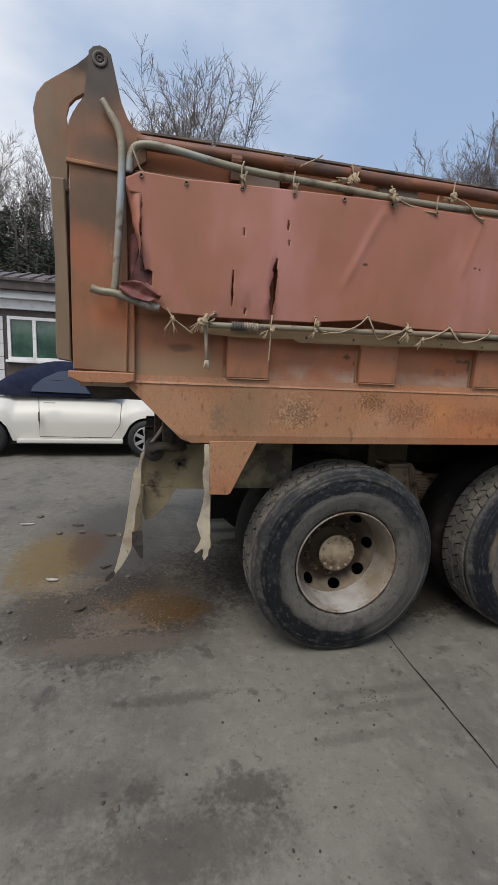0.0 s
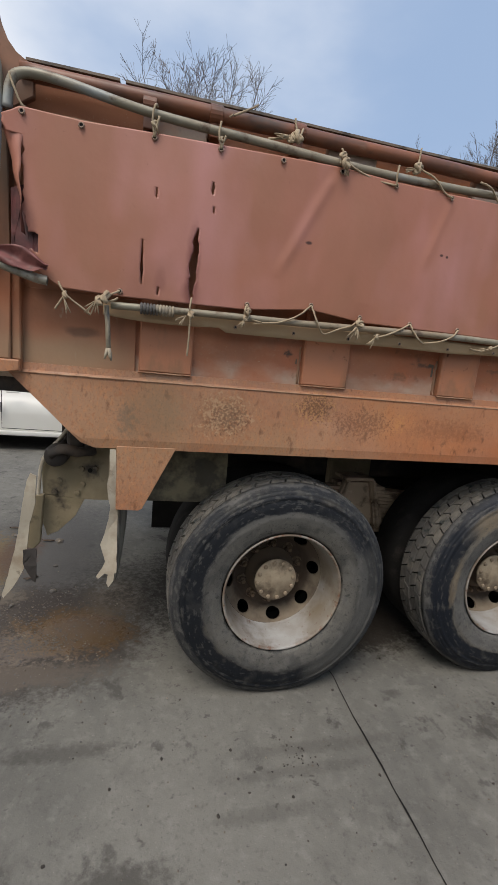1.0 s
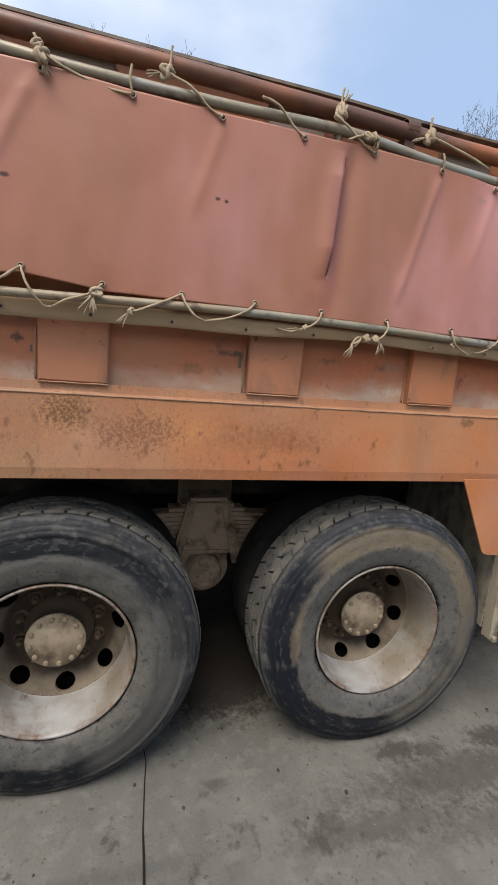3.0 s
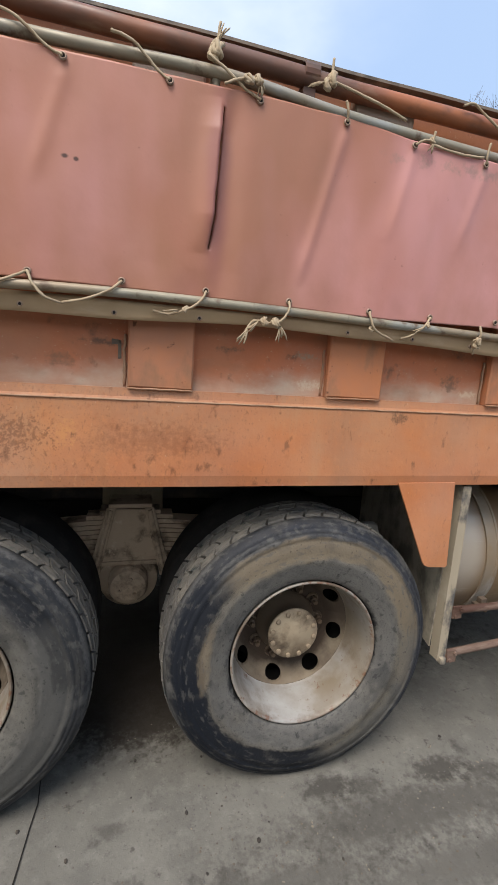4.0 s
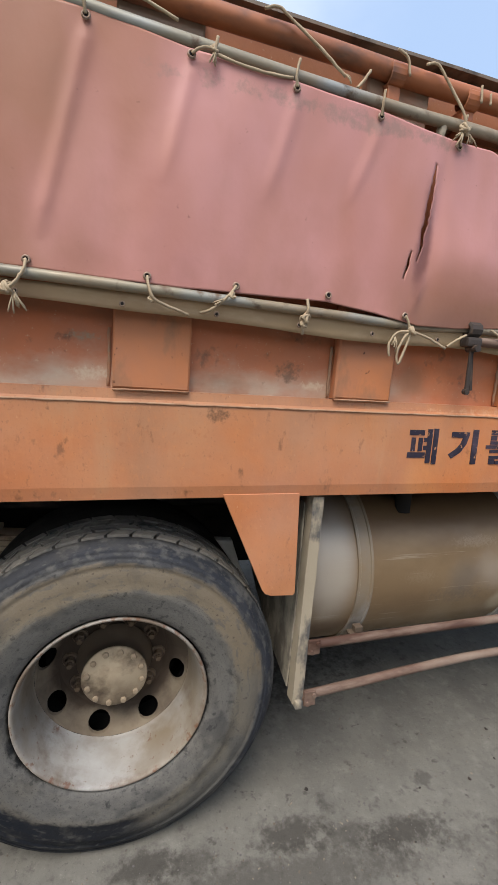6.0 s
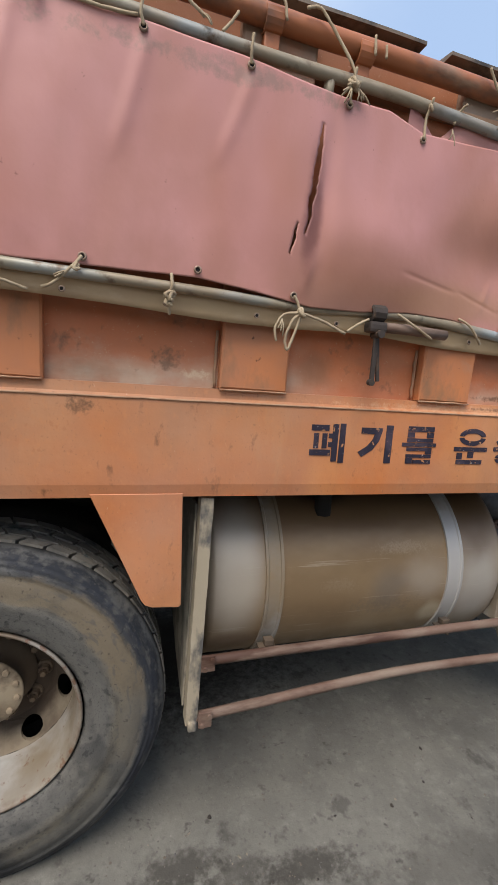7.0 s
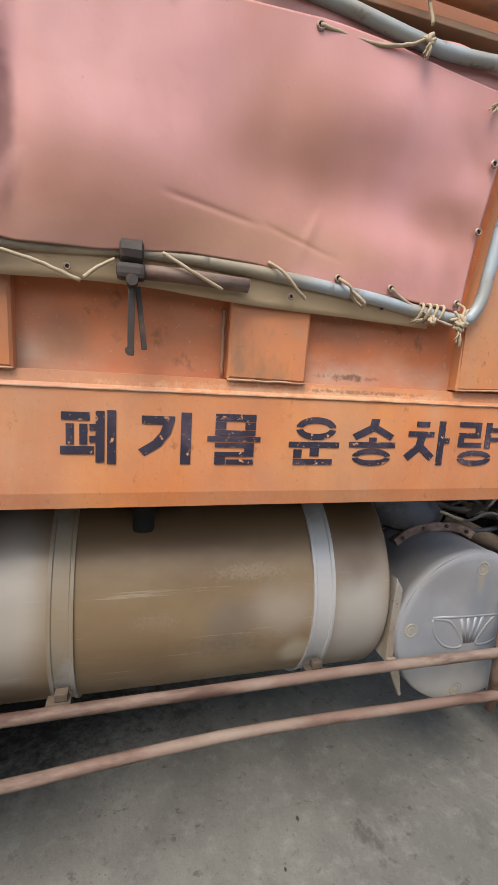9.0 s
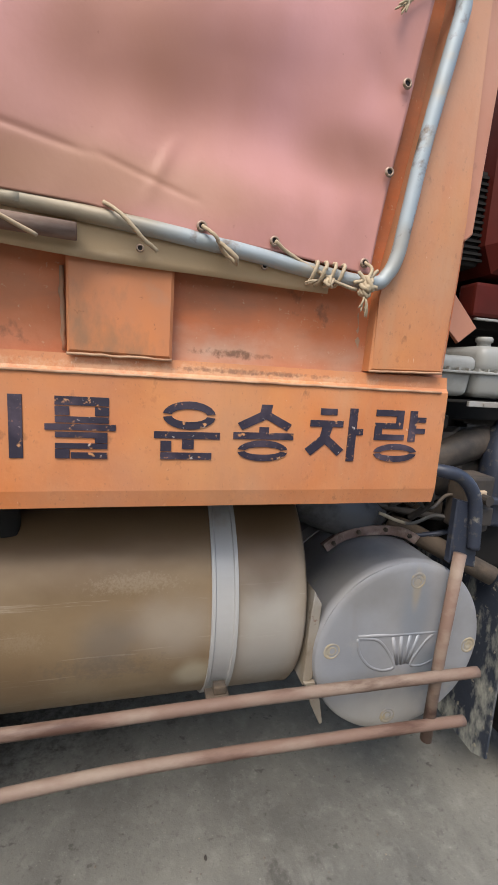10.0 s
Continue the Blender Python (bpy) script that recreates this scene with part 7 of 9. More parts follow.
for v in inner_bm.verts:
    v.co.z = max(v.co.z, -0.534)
inner = part("inner_tyre", inner_bm, inner_rubber, truck, "inner dual tyre, rubber darkened for its shade", smooth=True)
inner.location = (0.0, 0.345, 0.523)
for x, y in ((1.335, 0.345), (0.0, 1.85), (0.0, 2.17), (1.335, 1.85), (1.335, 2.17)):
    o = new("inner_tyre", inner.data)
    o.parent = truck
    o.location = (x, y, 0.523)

# ---- axles, springs, chassis ----
for x in (0.0, 1.335):
    bm = bmesh.new()
    lathe(bm, [(0.001, 0.3), (0.20, 0.30), (0.20, 0.45), (0.09, 0.50), (0.085, 0.95), (0.19, 1.10), (0.24, 1.25), (0.19, 1.40), (0.085, 1.55), (0.085, 2.2)], 24, (x, 0, 0.523))
    part("drive_axle", bm, axle_dust, truck, "dusty drive axle housing", smooth=True)
for y in (0.86, 1.56):
    bm = bmesh.new()
    box(bm, -1.12, 4.9, y, y + 0.012, 0.92, 1.17, 0.003)
    box(bm, -1.12, 4.9, y, y + 0.08, 1.158, 1.17, 0.003)
    box(bm, -1.12, 4.9, y, y + 0.08, 0.92, 0.932, 0.003)
    part("chassis_rail", bm, dark_metal, truck, "greasy steel chassis rail")
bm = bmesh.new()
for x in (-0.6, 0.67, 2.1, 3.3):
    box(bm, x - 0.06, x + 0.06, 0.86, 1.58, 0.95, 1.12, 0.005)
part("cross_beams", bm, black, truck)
# leaf spring pack between the two wheels
for k in range(12):
    bm = bmesh.new()
    h = (0.14, 0.20)[k] if k < 2 else 0.60 - 0.032 * (k - 2)
    z = 0.915 - 0.0235 * k
    pts = [(0.66 + h * (i / 6 - 1), z - 0.05 * ((h * (i / 6 - 1)) / 0.6) ** 2) for i in range(13)]
    prism(bm, [(x, zz + 0.0095) for x, zz in pts] + [(x, zz - 0.0095) for x, zz in pts[::-1]], 0.66, 0.76)
    bmesh.ops.recalc_face_normals(bm, faces=bm.faces)
    part("spring_leaf", bm, spring_dust, truck, "dusty leaf of the spring pack")
for side in (-1, 1):
    bm = bmesh.new()
    prism(bm, [(0.66 + side * 0.085 - 0.022, 0.945), (0.66 + side * 0.085 + 0.022, 0.945), (0.66 + side * 0.150 + 0.026, 0.68), (0.66 + side * 0.165 + 0.022, 0.60), (0.66 + side * 0.165 - 0.022, 0.60), (0.66 + side * 0.150 - 0.026, 0.68)], 0.625, 0.66, bevel=0.006)
    tube(bm, [(0.66 + side * 0.088, 0.618, 0.935), (0.66 + side * 0.158, 0.618, 0.63)], 0.011, 8)
    part("spring_clamp", bm, spring_dust, truck, "dusty slanted spring clamp strap")
bm = bmesh.new()
prism(bm, [(0.585, 0.93), (0.735, 0.93), (0.79, 0.69), (0.53, 0.69)], 0.648, 0.668, bevel=0.004)
box(bm, 0.56, 0.76, 0.63, 0.80, 0.940, 0.962, 0.008)
part("saddle_plate", bm, spring_dust, truck, "dusty spring saddle plate")
bm = bmesh.new()
lathe(bm, [(0.001, 0.600), (0.060, 0.600), (0.082, 0.610), (0.094, 0.635), (0.096, 0.70), (0.14, 0.705), (0.15, 0.80)], 32, (0.655, 0, 0.555))
for k in range(3):
    a = radians(75 + 120 * k)
    lathe(bm, [(0.001, 0.590), (0.009, 0.592), (0.010, 0.61)], 8, (0.655 + 0.045 * math.cos(a), 0, 0.555 + 0.045 * math.sin(a)))
part("trunnion_cap", bm, spring_dust, truck, "dusty round trunnion cap", smooth=False)
bm = bmesh.new()
box(bm, 0.52, 0.82, 0.80, 0.87, 0.55, 1.10, 0.02)
part("trunnion_bracket", bm, olive, truck)

# ---- rear cross member, hinge plates, bumper remains ----
bm = bmesh.new()
prism(bm, [(-1.125, 0.935), (-1.135, 1.10), (-1.09, 1.155), (-0.79, 1.16), (-0.79, 0.908), (-0.945, 0.912)], 0.25, 0.262, bevel=0.002)
xm = part("rear_frame_plate", bm, olive, truck, "olive muddy rear frame plate")
# the frame plate continued, coloured darker for the shade beside the wheel
bm = bmesh.new()
prism(bm, [(-0.86, 0.908), (-0.86, 1.16), (-0.28, 1.165), (-0.28, 0.90)], 0.264, 0.276, bevel=0.002)
part("frame_web", bm, shaded_web, xm, "muddy frame web, coloured darker where it lies in shade")
bm = bmesh.new()
prism(bm, [(-1.125, 0.932), (-0.945, 0.912), (-0.985, 0.83), (-1.06, 0.755), (-1.105, 0.735), (-1.125, 0.80)], 0.25, 0.262, bevel=0.002)
part("hinge_plate", bm, olive, xm)
for x, z in ((-0.955, 0.986), (-0.96, 1.058), (-1.055, 1.003), (-1.072, 0.947), (-0.977, 0.946), (-0.90, 1.06)):
    bm = bmesh.new()
    lathe(bm, [(0.0001, 0.236), (0.011, 0.237), (0.013, 0.244), (0.013, 0.252)], 8, (x, 0, z))
    part("bolt_head", bm, olive, xm)
for x, r in ((-0.925, 0.0105),):
    bm = bmesh.new()
    lathe(bm, [(0.0001, 0.2478), (r, 0.2478), (r, 0.252)], 12, (x, 0, 1.05))
    part("bolt_hole", bm, black, xm)
bm = bmesh.new()
lathe(bm, [(0.001, 0.16), (0.045, 0.165), (0.05, 0.19), (0.05, 0.40)], 20, (-1.06, 0, 1.128))
tube(bm, curve_pts([(-1.08, 0.17, 1.14), (-1.02, 0.15, 1.165), (-0.95, 0.18, 1.15), (-0.90, 0.2, 1.16)], 5), 0.022, 8, wobble=0.5)
part("hinge_pin", bm, dark_metal, truck, "greasy tipping hinge pin", smooth=True)
bm = bmesh.new()
box(bm, -1.06, -1.02, 0.30, 0.42, 1.10, 1.45, 0.01)
box(bm, -1.02, -0.95, 0.20, 0.45, 1.16, 1.30, 0.015)
part("hinge_bracket", bm, dark_metal, truck)
bm = bmesh.new()
prism(bm, [(-1.145, 0.94), (-1.11, 0.945), (-1.125, 0.72), (-1.15, 0.69), (-1.19, 0.70)], 0.20, 0.23, bevel=0.003)
part("bumper_stub", bm, olive, truck)
# edge trim bent down along the frame plate
bm = bmesh.new()
tube(bm, curve_pts([(-1.012, 0.24, 1.26), (-1.040, 0.235, 1.215), (-1.085, 0.228, 1.155), (-1.124, 0.222, 1.085), (-1.136, 0.222, 0.98), (-1.142, 0.22, 0.91), (-1.182, 0.21, 0.81)], 6), 0.0085, 8, wobble=0.4)
part("edge_trim", bm, rag_mat, truck, "bleached edge trim of the frame plate", smooth=True)
# torn bumper rubber hanging down, dark patch in the middle
def torn_sheet(name, outline, y, mat, label, seed):
    """A ragged hanging piece of rubber, cut to its outline and slightly curled."""
    bm = bmesh.new()
    prism(bm, outline, y, y + 0.007)
    bmesh.ops.recalc_face_normals(bm, faces=bm.faces)
    bmesh.ops.triangulate(bm, faces=bm.faces)
    bmesh.ops.subdivide_edges(bm, edges=[e for e in bm.edges if e.calc_length() > 0.05], cuts=2)
    for v in bm.verts:
        v.co.y += 0.030 * noise.noise(Vector((v.co.x * 9, seed, v.co.z * 4)))
        v.co.x += 0.004 * noise.noise(Vector((seed, v.co.x * 8, v.co.z * 30)))
    return part(name, bm, mat, truck, label)


torn_sheet("bumper_strip", [(-1.150, 1.06), (-1.125, 1.05), (-1.128, 0.93), (-1.150, 0.84), (-1.158, 0.74), (-1.170, 0.69), (-1.172, 0.63), (-1.190, 0.585), (-1.225, 0.535), (-1.252, 0.500), (-1.258, 0.515), (-1.238, 0.58), (-1.222, 0.66), (-1.204, 0.74), (-1.190, 0.83), (-1.172, 0.96), (-1.160, 1.03)], 0.12, rag_mat, "bleached torn bumper rubber strip", 1)
torn_sheet("bumper_patch", [(-1.168, 0.730), (-1.118, 0.735), (-1.112, 0.66), (-1.114, 0.585), (-1.125, 0.592), (-1.150, 0.63), (-1.168, 0.665)], 0.105, dark_metal, "dark torn rubber patch", 3)
torn_sheet("strip_end", [(-1.252, 0.520), (-1.268, 0.525), (-1.300, 0.490), (-1.304, 0.470), (-1.285, 0.478), (-1.256, 0.498)], 0.10, dark_metal, "dark frayed end of the strip", 7)
torn_sheet("flap_strip", [(-0.822, 1.200), (-0.800, 1.200), (-0.794, 1.15), (-0.790, 1.0), (-0.782, 0.90), (-0.780, 0.76), (-0.778, 0.665), (-0.786, 0.660), (-0.790, 0.625), (-0.808, 0.598), (-0.818, 0.618), (-0.812, 0.655), (-0.824, 0.662), (-0.850, 0.640), (-0.857, 0.650), (-0.838, 0.685), (-0.826, 0.712), (-0.836, 0.745), (-0.849, 0.785), (-0.834, 0.83), (-0.818, 0.90), (-0.816, 0.96), (-0.826, 1.02), (-0.827, 1.07), (-0.820, 1.10)], 0.012, rag_mat, "bleached torn flap hanging beside gusset", 5)
# rubber flap under the rear gusset, hanging across the truck
bm = bmesh.new()
fl = [(0.04, 0.95), (0.30, 0.95), (0.28, 0.80), (0.22, 0.70), (0.13, 0.62), (0.06, 0.60), (0.05, 0.75)]
v0 = [bm.verts.new((-0.785 + 0.10 * (y - 0.04) - 0.02 * (0.95 - z), y, z)) for y, z in fl]
v1 = [bm.verts.new((-0.775 + 0.10 * (y - 0.04) - 0.02 * (0.95 - z), y, z)) for y, z in fl]
bm.faces.new(v0)
bm.faces.new(v1[::-1])
for k in range(len(fl)):
    bm.faces.new((v0[k], v1[k], v1[(k + 1) % len(fl)], v0[(k + 1) % len(fl)]))
bmesh.ops.recalc_face_normals(bm, faces=bm.faces)
part("mud_flap", bm, mudflap_mat, truck, "torn grey rubber mud flap")
# black sheet added behind the wheels to keep the arches dark
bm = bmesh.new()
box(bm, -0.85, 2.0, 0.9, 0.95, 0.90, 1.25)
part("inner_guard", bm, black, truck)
# black sheets added under the bed to stop light from the far side
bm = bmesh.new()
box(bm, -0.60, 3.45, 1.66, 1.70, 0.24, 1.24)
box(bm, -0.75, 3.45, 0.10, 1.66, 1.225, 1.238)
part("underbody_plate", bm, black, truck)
# small white lamp edge behind the second gusset
bm = bmesh.new()
prism(bm, [(1.70, 0.950), (1.765, 0.945), (1.802, 0.835), (1.845, 0.755), (1.825, 0.752), (1.775, 0.845)], 0.30, 0.34, bevel=0.004)
part("tail_lamp", bm, plastic_white, truck, "white plastic lamp housing")

# ---- fuel tank with straps ----
TX0, TX1, TY, TZ, TR = 2.022, 3.282, 0.505, 0.805, 0.376
bm = bmesh.new()
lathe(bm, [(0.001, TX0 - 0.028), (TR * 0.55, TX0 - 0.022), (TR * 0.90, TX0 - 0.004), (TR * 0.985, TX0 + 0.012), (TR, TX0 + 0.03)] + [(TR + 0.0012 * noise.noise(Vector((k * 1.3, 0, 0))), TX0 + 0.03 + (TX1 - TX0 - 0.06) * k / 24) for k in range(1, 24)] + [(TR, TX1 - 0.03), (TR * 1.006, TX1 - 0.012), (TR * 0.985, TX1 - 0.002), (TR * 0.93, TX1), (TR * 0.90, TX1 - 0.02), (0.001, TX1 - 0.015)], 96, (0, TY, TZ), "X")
tank = part("fuel_tank", bm, tank_mat, truck, "dusty cylindrical metal fuel tank, rail shade painted on its stained top", smooth=True)
for xc, w in ((2.262, 0.068), (3.040, 0.074)):
    bm = bmesh.new()
    lathe(bm, [(TR, xc - w / 2), (TR + 0.008, xc - w / 2), (TR + 0.008, xc - w / 2 + 0.010), (TR + 0.004, xc - w / 2 + 0.013), (TR + 0.004, xc + w / 2 - 0.013), (TR + 0.008, xc + w / 2 - 0.010), (TR + 0.008, xc + w / 2), (TR, xc + w / 2)], 96, (0, TY, TZ), "X")
    part("tank_strap", bm, strap_mat, tank, "pressed steel tank strap", smooth=False)
    bm = bmesh.new()
    box(bm, xc - 0.018, xc + 0.018, 0.135, 0.165, 0.600, 0.625, 0.004)
    box(bm, xc - 0.040, xc + 0.026, 0.12, 0.17, 0.590, 0.600, 0.003)
    tube(bm, [(xc + 0.005, 0.13, 0.60), (xc + 0.006, 0.13, 0.565)], 0.008, 8)
    part("strap_bolt", bm, axle_dust, tank, "rusty strap end bolt")
bm = bmesh.new()
lathe(bm, [(0.001, 1.222), (0.040, 1.220), (0.044, 1.212), (0.044, 1.168), (0.050, 1.170), (0.050, 1.154), (0.032, 1.150), (0.032, 1.06)], 24, (2.48, 0.245, 0.0), "Z")
cap = part("filler_cap", bm, inner_rubber, tank, "dark filler cap", smooth=True)
bm = bmesh.new()
tube(bm, [(2.48 + 0.049 * math.cos(2 * math.pi * k / 20), 0.245 + 0.049 * math.sin(2 * math.pi * k / 20), 1.158) for k in range(21)], 0.004, 6)
part("cap_rim", bm, galv, cap, "bright worn cap rim", smooth=True)
for xc in (2.258, 3.022):
    bm = bmesh.new()
    prism(bm, [(xc - 0.03, 0.56), (xc + 0.03, 0.56), (xc + 0.03, 1.15), (xc - 0.03, 1.15)], 0.82, 0.87)
    part("tank_bracket", bm, black, tank)

# ---- guard rail beside the tank ----
bm = bmesh.new()
P0, P1 = Vector((1.981, 0.022, 1.195)), Vector((1.968, 0.032, 0.422))
k = 14
prev = None
for i in range(k + 1):
    c = P0 + (P1 - P0) * i / k
    w = 0.019 + 0.002 * noise.noise(Vector((i * 0.7, 0, 0)))
    ring_ = [bm.verts.new((c.x + dx, c.y + dy, c.z)) for dx, dy in ((-w, 0), (w, -0.002), (w, 0.006), (-w + 0.006, 0.008), (-w + 0.006, 0.05), (-w, 0.05))]
    if prev:
        for m in range(6):
            bm.faces.new((prev[m], ring_[m], ring_[(m + 1) % 6], prev[(m + 1) % 6]))
    else:
        bm.faces.new(ring_)
    prev = ring_
bm.faces.new(prev[::-1])
bmesh.ops.recalc_face_normals(bm, faces=bm.faces)
part("guard_post", bm, worn_post, truck, "worn chipped angle-iron guard post")
bm = bmesh.new()
fl = [(0.08, 1.16), (0.78, 1.16), (0.78, 0.80), (0.50, 0.62), (0.30, 0.52), (0.085, 0.455), (0.07, 0.8)]
v0 = [bm.verts.new((1.955 - 0.012 * (1.16 - z) / 0.7, y, z)) for y, z in fl]
v1 = [bm.verts.new((1.961 - 0.012 * (1.16 - z) / 0.7, y, z)) for y, z in fl]
bm.faces.new(v0)
bm.faces.new(v1[::-1])
for q in range(len(fl)):
    bm.faces.new((v0[q], v1[q], v1[(q + 1) % len(fl)], v0[(q + 1) % len(fl)]))
bmesh.ops.recalc_face_normals(bm, faces=bm.faces)
part("mud_guard", bm, mudflap_mat, truck, "mud-splashed guard plate behind the wheel")
bm = bmesh.new()
tube(bm, curve_pts([(1.985, 0.045, 0.640), (2.30, 0.045, 0.645), (2.60, 0.045, 0.647), (3.05, 0.045, 0.652), (3.35, 0.045, 0.651), (3.60, 0.045, 0.648), (3.822, 0.045, 0.645)], 6), 0.0165, 12, wobble=0.06)
part("guard_bar", bm, pink_bar, truck, "faded pink steel guard bar", smooth=True)
bm = bmesh.new()
tube(bm, curve_pts([(1.985, 0.045, 0.440), (2.22, 0.045, 0.458), (2.45, 0.045, 0.478), (2.75, 0.045, 0.496), (3.05, 0.045, 0.497), (3.30, 0.045, 0.492), (3.57, 0.045, 0.486), (3.80, 0.045, 0.478)], 6), 0.0165, 12, wobble=0.06)
part("guard_bar", bm, pink_bar, truck, "bent faded pink guard bar", smooth=True)
for z, dx in ((0.642, 0.03), (0.440, 0.03)):
    bm = bmesh.new()
    box(bm, 1.990, 2.035, 0.020, 0.030, z - 0.026, z + 0.030, 0.003)
    tube(bm, [(2.002, 0.012, z - 0.014), (2.002, 0.03, z - 0.014)], 0.008, 8)
    tube(bm, [(2.026, 0.012, z + 0.016), (2.026, 0.03, z + 0.016)], 0.008, 8)
    part("bar_bracket", bm, pink_bar, truck, "small bolted bar bracket")
bm = bmesh.new()
box(bm, 1.955, 1.985, 0.015, 0.05, 0.408, 0.44, 0.008)
part("post_foot", bm, worn_post, truck)
bm = bmesh.new()
tube(bm, [(3.688, 0.062, 0.412), (3.696, 0.066, 0.70), (3.722, 0.078, 1.02)], [0.0175, 0.0175, 0.0185], 12)
part("guard_post", bm, pink_bar, truck, "rusty round guard post", smooth=True)

# ---- silencer drum lying across the truck ----
MX, MZ, MR = 3.592, 0.702, 0.283
bm = bmesh.new()
lathe(bm, [(MR * 0.985, 0.118), (MR, 0.126), (MR, 0.150), (MR * 0.985, 0.156), (MR * 0.982, 0.80), (MR, 0.82), (0.001, 0.82)], 80, (MX, 0, MZ))
drum = part("silencer", bm, silver, truck, "silver-grey painted silencer drum", smooth=True)
bm = bmesh.new()
prof = [(0.001, 0.110)] + [(MR * 0.05 * k, 0.110) for k in range(1, 16)] + [ (MR * 0.80, 0.110), (MR * 0.90, 0.112), (MR * 0.955, 0.113), (MR * 0.985, 0.118)]
lathe(bm, prof, 80, (MX, 0, MZ))
def cap_y(x, z):
    return 0.110 + 0.0035 * noise.noise(Vector((x * 9, z * 9, 3)))


for v in bm.verts:
    v.co.y += cap_y(v.co.x, v.co.z) - 0.110
part("end_cap", bm, silver, drum, "dented silver end cap", smooth=True)
for x, z in ((3.618, 0.925), (3.362, 0.718), (3.835, 0.690), (3.575, 0.472)):
    bm = bmesh.new()
    lathe(bm, [(0.0001, 0.0015), (0.008, 0.001), (0.012, -0.0008), (0.016, 0.0012), (0.019, 0.001), (0.022, -0.0018), (0.027, 0.0012)], 20, (x, cap_y(x, z) - 0.0006, z))
    part("cap_rivet", bm, dimple_tan, drum, "dimpled rivet", smooth=True)
# raised shapes pressed into the cap
def pressed(name, loop, r=0.0066):
    bm = bmesh.new()
    tube(bm, [(x, cap_y(x, z) + 0.0044, z) for x, z in loop], r, 8)
    return part(name, bm, silver, drum, "raised pressed outline", smooth=True)
lobe = [(3.440, 0.752), (3.452, 0.700), (3.490, 0.655), (3.535, 0.637), (3.570, 0.640), (3.572, 0.655), (3.552, 0.690), (3.525, 0.725), (3.500, 0.742), (3.460, 0.750), (3.440, 0.752)]
pressed("pressed_line", [tuple(p.xz) for p in curve_pts([(x, 0, z) for x, z in lobe], 4)])
pressed("pressed_line", [tuple(p.xz) for p in curve_pts([(2 * 3.598 - x + 0.01, 0, z) for x, z in lobe], 4)])
pressed("pressed_line", [(3.440, 0.758), (3.55, 0.752), (3.66, 0.748), (3.765, 0.745)])
for dx0, dx1 in ((-0.045, -0.018), (-0.016, -0.006), (0.016, 0.006), (0.045, 0.018)):
    pressed("pressed_line", [(3.603 + dx0, 0.745), (3.603 + dx1, 0.650)], 0.0075)
# clamp band and exhaust elbow
bm = bmesh.new()
lathe(bm, [(MR + 0.001, 0.46), (MR + 0.007, 0.46), (MR + 0.007, 0.52), (MR + 0.001, 0.52)], 64, (MX, 0, MZ))
box(bm, MX - 0.29, MX - 0.24, 0.46, 0.52, MZ + 0.16, MZ + 0.21, 0.008)
part("clamp_band", bm, strap_mat, drum, "rusty clamp band")
bm = bmesh.new()
tube(bm, curve_pts([(3.27, 0.42, 1.16), (3.38, 0.40, 1.08), (3.54, 0.40, 1.03), (3.68, 0.52, 1.02), (3.82, 0.66, 1.02)], 6), 0.080, 18)
part("exhaust_pipe", bm, sooty_grey, drum, "dark grey exhaust pipe", smooth=True)
bm = bmesh.new()
arc = [radians(127 - 70 * k / 16) for k in range(17)]
for r0, r1, ya, yb in ((MR + 0.004, MR + 0.036, 0.318, 0.326), (MR + 0.002, MR + 0.010, 0.322, 0.375)):
    ring_pts = [[(MX + q * math.cos(a), y, MZ + q * math.sin(a) + 0.004 * math.sin(7 * a)) for q, y in ((r0, ya), (r1, ya), (r1, yb), (r0, yb))] for a in arc]
    rows = [[bm.verts.new(p) for p in row] for row in ring_pts]
    for ra, rb in zip(rows, rows[1:]):
        for q in range(4):
            bm.faces.new((ra[q], rb[q], rb[(q + 1) % 4], ra[(q + 1) % 4]))
    bm.faces.new(rows[0])
    bm.faces.new(rows[-1][::-1])
bmesh.ops.recalc_face_normals(bm, faces=bm.faces)
collar = part("pipe_flange", bm, rusty_collar, drum, "flat rusty collar round the drum")
for a in (121, 103, 84, 65):
    bm = bmesh.new()
    lathe(bm, [(0.001, 0.308), (0.007, 0.309), (0.008, 0.318)], 6, (MX + (MR + 0.021) * math.cos(radians(a)), 0, MZ + (MR + 0.021) * math.sin(radians(a))))
    part("collar_bolt", bm, axle_dust, collar)
bm = bmesh.new()
prism(bm, [(3.288, 0.60), (3.318, 0.62), (3.325, 0.86), (3.300, 0.90), (3.292, 0.80)], 0.13, 0.30, bevel=0.003)
prism(bm, [(3.288, 0.615), (3.322, 0.615), (3.345, 0.545), (3.36, 0.47), (3.352, 0.465), (3.318, 0.535)], 0.122, 0.135, bevel=0.002)
part("heat_shield", bm, rim_mat, drum, "bent dusty heat shield")

# ---- behind the bed: engine side, hose, boxes, cab ----
def fitting(name, label, mat, *shapes):
    """A small fitting of the engine side from tubes, (points, radius), and boxes, (x0, x1, y0, y1, z0, z1)."""
    bm = bmesh.new()
    for shape in shapes:
        if len(shape) == 2:
            tube(bm, curve_pts(shape[0], 7), shape[1], 10)
        else:
            box(bm, *shape, 0.005)
    return part(name, bm, mat, truck, label, smooth=len(shapes[0]) == 2)


